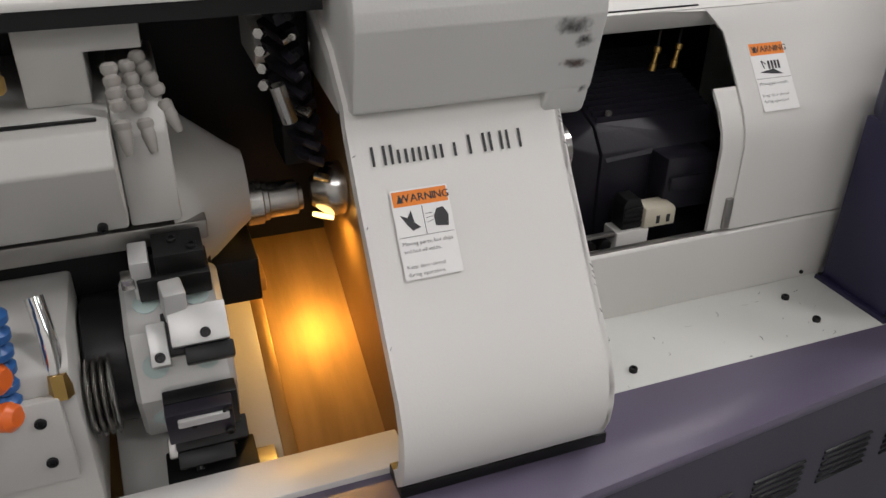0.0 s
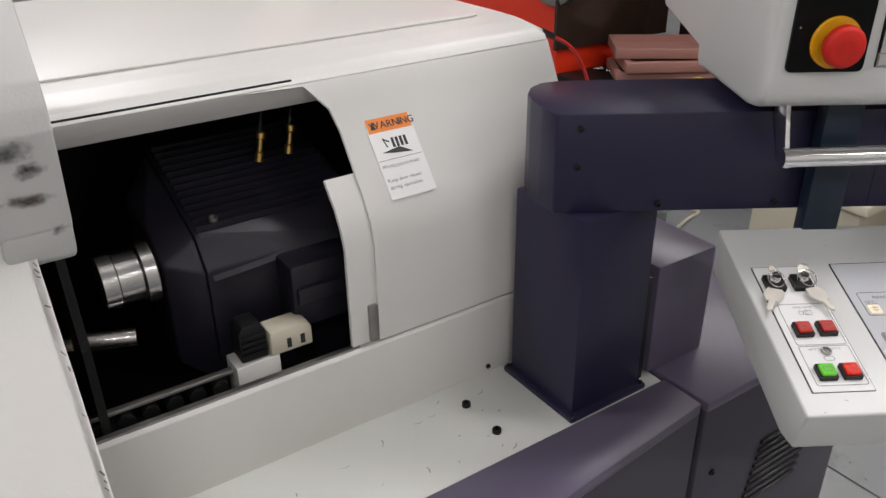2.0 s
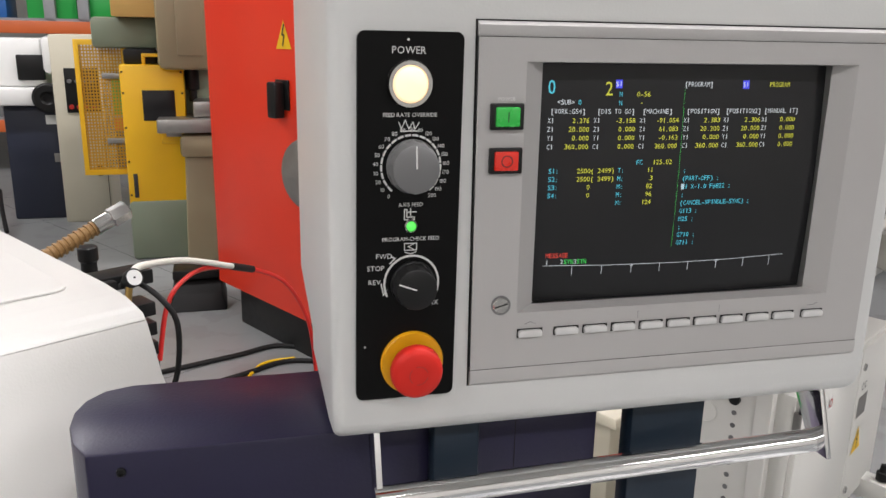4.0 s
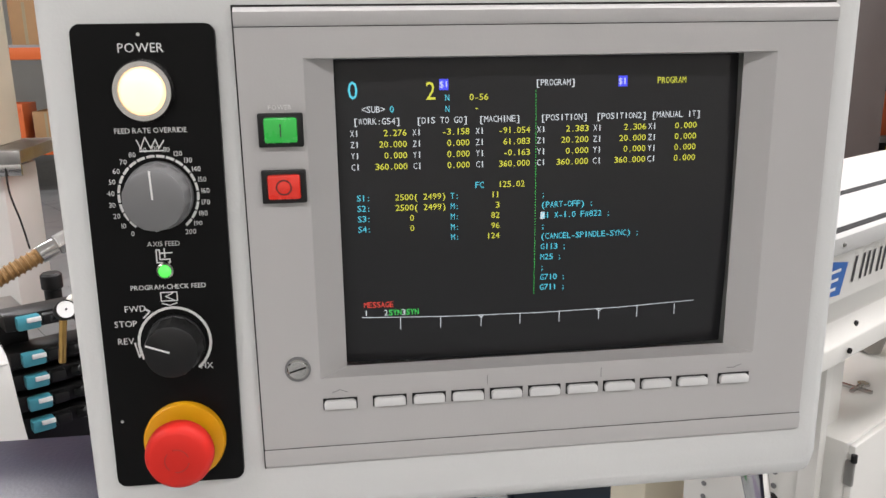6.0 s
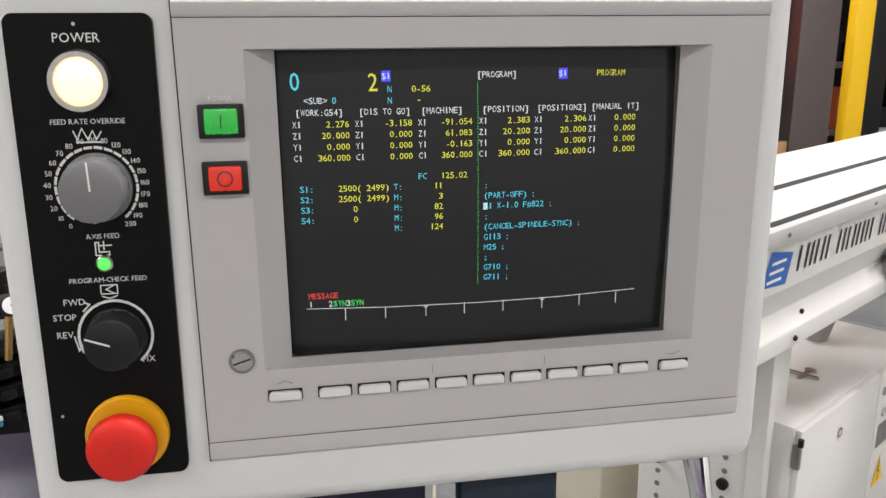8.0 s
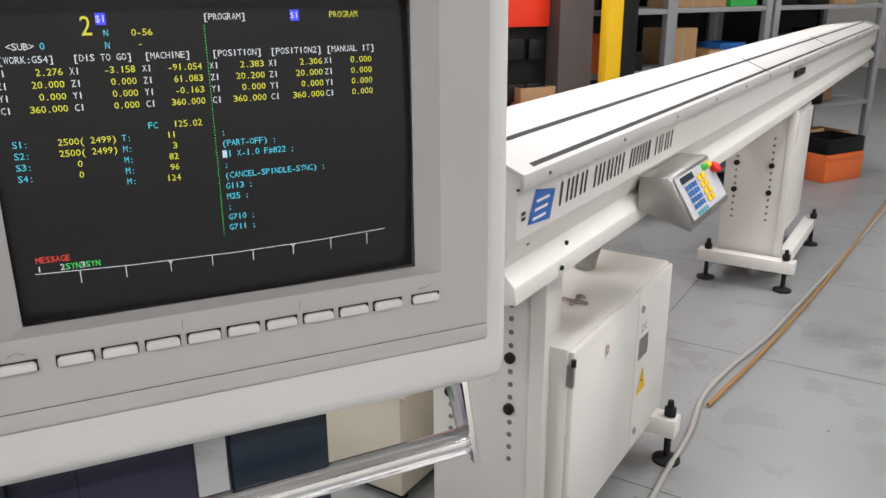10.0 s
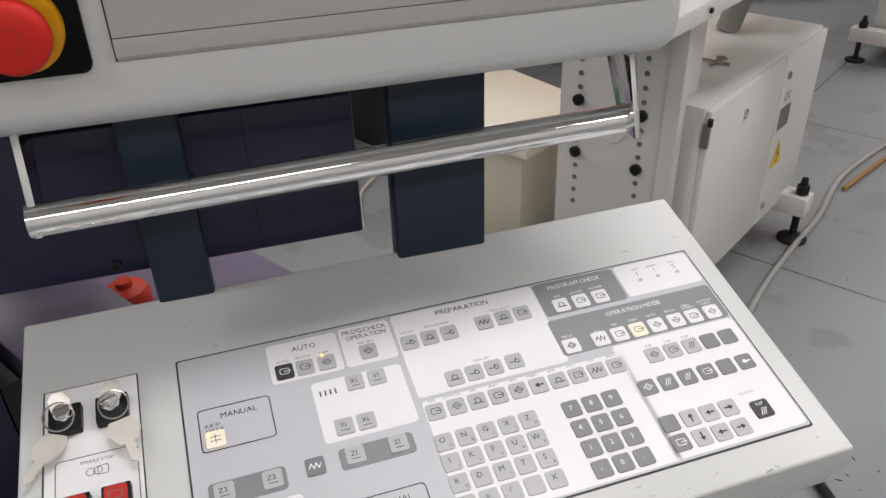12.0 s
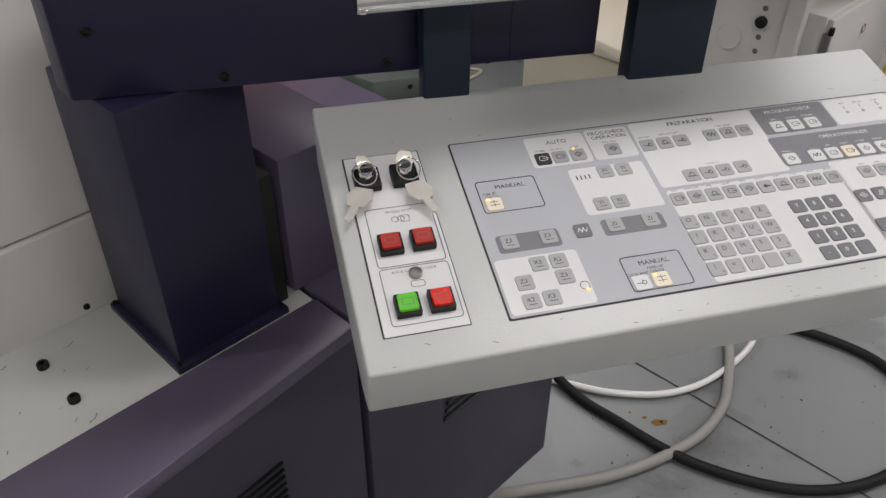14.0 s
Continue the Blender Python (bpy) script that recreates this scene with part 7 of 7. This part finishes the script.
part("table_edge", box(-1.9, -0.57, 5.74, 5.76, 0.99, 1.06, 0.004), STEEL, dt)
part("machine_head", box(-1.9, -0.77, 6.0, 6.4, 1.14, 2.05, 0.012), CREAM, dt, "cream painted casting with bolt holes")
for k in range(6):
    for dx in (0.0, 0.07):
        part("bolt_hole", lathe([(0.014, 0), (0.014, 0.004), (0, 0.004)], (-0.88 + dx, 6.0, 1.22 + k * 0.15), (0, -1, 0), 12), KNOBBLACK, dt)
part("orange_label", box(-1.02, -0.90, 5.99, 6.0, 1.17, 1.38, 0.001), ORANGEP, dt)
part("cabinet", box(-1.9, -0.72, 5.85, 6.45, 0.0, 1.0, 0.01), FEEDER, dt)
part("hanging_wire", tube([(-0.66, 5.75, 1.05), (-0.64, 5.70, 0.90), (-0.60, 5.70, 0.72), (-0.58, 5.72, 0.55)], 0.006, 8), RUBBER, dt)
pd = thing("foot_pedal", "black foot pedal box on the floor", "foot pedal", (0.70, 5.75, 0.0))
part("pedal_body", hull([(0.53, 5.55, 0.0), (0.88, 5.55, 0.0), (0.53, 5.95, 0.0), (0.88, 5.95, 0.0), (0.56, 5.62, 0.10), (0.85, 5.62, 0.10), (0.56, 5.93, 0.20), (0.85, 5.93, 0.20)], None, 0.01), RUBBER, pd)
part("pedal_hood", box(0.55, 0.86, 5.72, 5.97, 0.16, 0.22, 0.01), KNOBBLACK, pd)


def cable(name, pts, r, mat, label):
    e = thing(name, label, "cable", tuple(pts[0]))
    part("cable_run", tube(pts, r, 10), mat, e)


GREYCABLE = material("grey_cable", (0.30, 0.295, 0.27), 0.5, vary=0.1, scale=20, bump=0.05)
cable("floor_cable", [(0.5, 4.6, 0.012), (0.9, 4.75, 0.012), (1.15, 4.85, 0.012), (1.4, 4.7, 0.012)], 0.014, RUBBER, "black cable lying on the floor by the press")
cable("floor_cable", [(0.6, 4.3, 0.012), (0.95, 4.5, 0.012), (1.2, 4.62, 0.012), (1.5, 4.5, 0.012)], 0.014, RUBBER, "black cable lying on the floor by the press")
cable("floor_cable", [(0.95, 4.4, 0.010), (1.05, 4.62, 0.010), (1.22, 4.66, 0.010)], 0.008, SIGNY, "thin yellow and green earth wire on the floor")
WHERE.pop()
cable("console_cable", [(1.42, 2.02, 0.30), (1.48, 1.93, 0.06), (1.54, 1.79, 0.015), (1.61, 1.68, 0.015), (1.69, 1.57, 0.015), (1.79, 1.485, 0.015), (1.91, 1.425, 0.015), (2.04, 1.41, 0.015), (2.17, 1.44, 0.015), (2.27, 1.51, 0.015), (2.31, 1.61, 0.015), (2.30, 1.73, 0.015), (2.20, 1.85, 0.015), (2.05, 1.96, 0.015)], 0.012, RUBBER, "thick black rubber cable looping on the floor")
cable("white_cable", [(1.44, 1.88, 0.012), (1.54, 1.82, 0.012), (1.63, 1.77, 0.012), (1.75, 1.74, 0.012), (1.88, 1.76, 0.012), (2.04, 1.85, 0.012), (2.12, 1.98, 0.012)], 0.008, LABEL, "white cable lying on the floor")
cable("floor_conduit", [(1.15, 1.56, 0.016), (1.36, 1.55, 0.016), (1.48, 1.545, 0.016), (1.57, 1.55, 0.016), (1.67, 1.57, 0.016), (1.77, 1.605, 0.016), (1.85, 1.66, 0.016), (1.90, 1.72, 0.016), (1.98, 1.86, 0.016), (2.05, 2.05, 0.016)], 0.012, GREYCABLE, "grey ribbed conduit lying on the floor")
cable("feeder_cable", [(2.22, 1.88, 0.010), (2.46, 2.15, 0.010), (2.64, 2.31, 0.010), (2.89, 2.49, 0.010), (3.12, 2.64, 0.010), (3.37, 2.84, 0.010), (3.66, 2.99, 0.010), (4.04, 3.15, 0.010), (4.73, 3.50, 0.010), (6.02, 4.16, 0.010), (7.4, 4.9, 0.010)], 0.010, GREYCABLE, "grey cable running along the floor")
cable("brown_floor_hose", [(3.33, 2.77, 0.014), (3.96, 3.07, 0.014), (4.85, 3.53, 0.014), (6.07, 4.20, 0.014), (7.4, 4.95, 0.014)], 0.009, BROWN, "brown hose running along the floor")
# floor joints, thin dark grooves
bm = bmesh.new()
for k in range(-6, 12):
    bar(-4, 10, 0.94 + k * 1.2 - 0.0017, 0.94 + k * 1.2 + 0.0017, lambda x, y: (x, y, 0.0015), bm)
    bar(0.571 + k * 1.2 - 0.0017, 0.571 + k * 1.2 + 0.0017, -4, 14, lambda x, y: (x, y, 0.0015), bm)
bm.transform(Matrix.Translation((1.74, 1.79, 0)) @ pose(0, 0, 0, 0, 0, 33.5) @ Matrix.Translation((-1.74, -1.79, 0)))
solid("floor_joint", bm, RUBBER, "thin dark joints between floor slabs")
os_ = thing("oil_stain", "small brown oil spot on the floor", "stain", (1.76, 1.77, 0.0), kind="stuff")
bm = bmesh.new()
for cx, cy, r in ((1.700, 1.670, 0.013), (1.715, 1.668, 0.009), (1.678, 1.690, 0.006), (1.652, 1.712, 0.004)):
    flat([(cx + r * (1 + 0.25 * math.sin(3 * a)) * math.cos(a), cy + 0.7 * r * math.sin(a)) for a in [2 * math.pi * k / 16 for k in range(16)]], lambda x, y: (x, y, 0.002), bm)
part("spot", bm, material("oil_brown", (0.20, 0.11, 0.03), 0.2, vary=0.2, scale=60, bump=0), os_, smooth=False)

random.seed(21)
fs = thing("floor_stains", "faint grey scuffs and dried puddles on the floor", "stain", (1.8, 1.8, 0.0), kind="stuff")
for k in range(26):
    x, y, r = random.uniform(1.0, 4.5), random.uniform(1.3, 5.5), random.uniform(0.05, 0.35)
    if k < 8:
        x, y, r = random.uniform(1.2, 2.4), random.uniform(1.3, 2.6), random.uniform(0.03, 0.14)
    part("stain", flat([(x + r * math.cos(a), y + r * 0.6 * math.sin(a)) for a in [2 * math.pi * i / 14 for i in range(14)]], lambda p, q: (p, q, 0.0022 + 0.0002 * k)), STAIN, fs, smooth=False)
# beige junction box behind the console
jb = thing("beige_box", "beige steel box with a sloped lid behind the console", "box", (2.1, 2.85, 0.0))
m = pose(2.143, 2.975, 0, 0, 0, 32.5)
own = box(-0.26, 0.16, -0.16, 0.24, 0.04, 0.40, 0.006)
own.transform(m)
part("box_body", own, CREAM, jb)
own = hull([(-0.28, -0.19, 0.40), (0.18, -0.19, 0.40), (-0.28, 0.26, 0.40), (0.18, 0.26, 0.40), (-0.27, -0.18, 0.43), (0.17, -0.18, 0.43), (-0.27, 0.25, 0.48), (0.17, 0.25, 0.48)], None, 0.004)
own.transform(m)
part("box_lid", own, CREAM, jb)
own = bolt_head((0.160, -0.10, 0.30), (1, 0, 0), 0.010, 0.008)
own.transform(m)
part("box_screw", own, KNOBBLACK, jb)
own = box(-0.22, -0.20, -0.14, 0.2, 0.0, 0.04)
own.transform(m)
part("box_foot", own, KNOBBLACK, jb)
bb = thing("green_bin", "bright green plastic parts bin on the floor", "bin", (1.08, 3.39, 0.0))
part("bin_body", cut(box(0.99, 1.175, 3.27, 3.52, 0.0, 0.12, 0.008), box(1.01, 1.155, 3.29, 3.50, 0.02, 0.3)), BINGREEN, bb)
wedge = thing("steel_fixture", "grey-green steel fixture with bored holes lying on the floor", "fixture", (1.42, 3.42, 0.0))
own = hull([(0, 0, 0), (0.30, 0.10, 0), (-0.13, 0.16, 0), (0.2, 0.3, 0), (0, 0, 0.11), (0.30, 0.10, 0.07), (-0.13, 0.16, 0.11), (0.2, 0.3, 0.07)], None, 0.004)
own.transform(Matrix.Translation((1.315, 3.345, 0)))
part("fixture_body", own, material("fixture_grey", (0.17, 0.19, 0.18), 0.45, 0.3, vary=0.1, scale=12, bump=0.08), wedge)
for k in range(3):
    p = Vector((1.315 + 0.15 + 0.045 * k, 3.345 + 0.05 + 0.015 * k, 0.055))
    part("bored_hole", lathe([(0.010, 0), (0.010, 0.002), (0, 0.002)], p, (0.316, -0.949, 0), 14), KNOBBLACK, wedge)
redcap = thing("red_pot", "small dull red plastic pot on the plum cabinet", "pot", (1.77, 0.936, 0.758), MAC)
part("pot_body", lathe([(0.034, 0), (0.034, 0.030), (0.030, 0.038), (0.012, 0.042), (0.012, 0.052), (0, 0.053)], (1.77, 0.936, 0.758), (0, 0, 1), 24), material("cap_red", (0.50, 0.035, 0.012), 0.45, vary=0.1, scale=20, bump=0.04), redcap)
cable("grey_hose", [(0.75, 2.92, 0.024), (1.14, 2.87, 0.024), (1.33, 2.84, 0.024), (1.52, 2.76, 0.024), (1.80, 2.78, 0.024)], 0.022, GREYCABLE, "thick grey hose lying on the floor behind the console")
cable("thin_wire", [(1.58, 3.12, 0.006), (1.60, 3.25, 0.006), (1.63, 3.375, 0.006), (1.72, 3.50, 0.006), (1.80, 3.58, 0.006), (1.72, 3.62, 0.006)], 0.007, CREAM, "thin yellowed wire lying on the floor")
# chips and crumbs of dirt
random.seed(33)
sw = thing("floor_crumbs", "dark chips and crumbs of dirt scattered on the floor", "dirt", (1.9, 1.7, 0.0), kind="stuff")
bm = bmesh.new()
for k in range(230):
    x, y = (random.uniform(1.45, 2.6), random.uniform(1.2, 2.4)) if k < 150 else (random.uniform(2.2, 5.0), random.uniform(1.6, 3.2))
    a, l, w = random.uniform(0, 3.14), random.uniform(0.001, 0.006) * (1 if k % 9 else 2), random.uniform(0.0008, 0.0022)
    c, sn = math.cos(a) * l, math.sin(a) * l
    hull([(x - c, y - sn, 0.0015), (x + c, y + sn, 0.0015), (x - sn * w / l, y + c * w / l, 0.0015), (x + sn * w / l, y - c * w / l, 0.0015), (x, y, 0.0015 + w * 0.8)], bm)
part("crumbs", bm, material("dark_dirt", (0.03, 0.027, 0.024), 0.7, vary=0.3, scale=60, bump=0.1), sw, smooth=False, kind="stuff")
# press brake and racks beyond the bar feeder
WHERE.append(EAST)
pb = thing("press_brake", "red press brake with black tooling rail", "press", (4.3, 5.5, 0.0))
part("upper_beam", box(2.6, 4.56, 5.40, 5.75, 1.74, 2.6, 0.01), REDM, pb, "orange-red upper beam")
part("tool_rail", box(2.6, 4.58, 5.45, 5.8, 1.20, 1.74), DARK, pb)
for k in range(11):
    part("tool_clamp", box(2.7 + k * 0.17, 2.83 + k * 0.17, 5.41, 5.46, 1.52, 1.66, 0.008), KNOBBLACK, pb)
    part("die_block", box(2.68 + k * 0.17, 2.84 + k * 0.17, 5.40, 5.46, 1.24, 1.36, 0.008), KNOBBLACK, pb)
part("lower_beam", box(2.6, 4.56, 5.30, 5.8, 0.4, 1.20, 0.01), REDM, pb)
part("end_post", box(4.57, 4.86, 5.30, 6.1, 0.0, 2.7, 0.01), material("post_brown", (0.07, 0.055, 0.05), 0.5, vary=0.1, scale=4, bump=0.05), pb)
part("plinth", box(2.6, 4.56, 5.40, 5.8, 0.0, 0.4), KNOBBLACK, pb)
ct = thing("cardboard_box", "small open cardboard box on the press brake", "box", (4.42, 5.42, 1.20))
part("box_body", cut(box(4.28, 4.57, 5.32, 5.48, 1.202, 1.34, 0.002), box(4.29, 4.56, 5.33, 5.47, 1.22, 1.5)), CARD, ct)


def rack(x0, x1, y, name="storage_rack"):
    e = thing(name, "grey steel storage rack with laden shelves", "rack", ((x0 + x1) / 2, y + 0.4, 0.0), group="racks")
    for x in (x0, x1 - 0.08):
        for yy in (y, y + 0.75):
            part("upright", box(x, x + 0.08, yy, yy + 0.07, 0, 3.0, 0.004), RACKGREY, e)
    for z in (0.15, 0.70, 1.22, 1.76, 2.35):
        part("shelf", box(x0, x1, y + 0.01, y + 0.80, z, z + 0.045, 0.004), RACKGREY, e)
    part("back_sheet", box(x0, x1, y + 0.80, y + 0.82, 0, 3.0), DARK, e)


rack(4.95, 6.60, 6.35)
rack(6.75, 8.10, 6.55)
rack(8.2, 10.0, 6.6)
post = thing("yellow_post", "yellow and black guard post", "post", (5.75, 6.1, 0.0))
part("post_tube", box(5.64, 5.80, 6.10, 6.20, 0, 2.8, 0.008), SIGNY, post)
part("post_back", box(5.80, 5.98, 6.12, 6.20, 0, 2.8, 0.008), KNOBBLACK, post)
random.seed(11)


def stored_box(x, y, z, w, d, h, mat, name, label):
    e = thing(name, label, "box", (x + w / 2, y + d / 2, z), group="stored boxes")
    part("body", cut(box(x, x + w, y, y + d, z + 0.001, z + h, 0.006), box(x + 0.015, x + w - 0.015, y + 0.015, y + d - 0.015, z + 0.02, z + h + 0.1)), mat, e)
    if mat is CARD:
        part("tape", box(x + w * 0.45, x + w * 0.55, y - 0.002, y, z + 0.01, z + h * 0.95), TAN, e)
    else:
        part("lip", box(x + 0.02, x + w - 0.02, y - 0.012, y, z + h * 0.80, z + h * 0.92, 0.004), mat, e)


KINDS = ((CARD, "cardboard_box", "brown cardboard box on a rack shelf"), (KNOBGREY, "grey_bin", "dark grey plastic bin on a rack shelf"), (RACKORANGE, "red_bin", "red plastic bin on a rack shelf"), (DARK, "tool_case", "black tool case on a rack shelf"), (BINBLUE, "blue_bin", "blue plastic bin on a rack shelf"))
for x0, x1, y in ((4.95, 6.60, 6.38), (6.75, 8.10, 6.58), (8.2, 10.0, 6.63)):
    for z in (0.196, 0.746, 1.266, 1.806):
        x = x0 + 0.12
        while x < x1 - 0.45:
            w, h = random.uniform(0.22, 0.42), random.uniform(0.12, 0.36)
            mat, nm, lab = KINDS[random.choice((0, 0, 1, 2, 3, 3, 4))]
            if not (z == 1.806 and 6.9 < x < 8):
                stored_box(x, y + random.uniform(0.0, 0.15), z, w, random.uniform(0.3, 0.5), h, mat, nm, lab)
            x += w + random.uniform(0.03, 0.12)
stored_box(7.02, 6.62, 1.806, 0.50, 0.45, 0.50, CARD, "cardboard_box", "tall brown cardboard box on a rack shelf")
stored_box(7.56, 6.60, 1.806, 0.36, 0.45, 0.27, BINGREEN, "green_bin", "bright green plastic bin on a rack shelf")
stored_box(8.65, 6.1, 0.0, 0.60, 0.45, 0.30, RACKORANGE, "orange_crate", "orange plastic crate on the floor")
stored_box(8.65, 6.1, 0.302, 0.58, 0.42, 0.16, DARK, "tool_case", "black tool case on an orange crate")
# pallet rack behind the machines
WHERE[-1] = WEST
pr_ = thing("pallet_rack", "grey pallet rack with orange beams and stored goods", "rack", (-1.4, 11.3, 0.0), group="racks")
for x in (-3.6, -1.02, -0.66, 1.6):
    part("upright", box(x, x + 0.12, 11.0, 11.12, 0, 4.0, 0.004), RACKGREY, pr_)
    part("upright", box(x, x + 0.12, 12.0, 12.12, 0, 4.0, 0.004), RACKGREY, pr_)
for z in (0.5, 1.62, 2.75):
    part("beam", box(-3.6, 1.7, 10.96, 11.02, z, z + 0.14, 0.006), RACKORANGE, pr_, "orange rack beam")
    part("beam", box(-3.6, 1.7, 12.05, 12.11, z, z + 0.14, 0.006), RACKORANGE, pr_)
    part("decking", box(-3.6, 1.7, 11.0, 12.1, z + 0.14, z + 0.17), RACKGREY, pr_)
for z in (0.67, 1.79, 2.92):
    x = -3.4
    while x < 1.3:
        w, h = random.uniform(0.25, 0.6), random.uniform(0.2, 0.6)
        mat, nm, lab = random.choice(KINDS + ((BINGREEN, "green_bin", "green plastic bin on a pallet rack"),))
        stored_box(x, 11.1, z, w, 0.5, h, mat, nm, lab.replace("rack shelf", "pallet rack"))
        x += w + random.uniform(0.05, 0.3)
WHERE.pop()
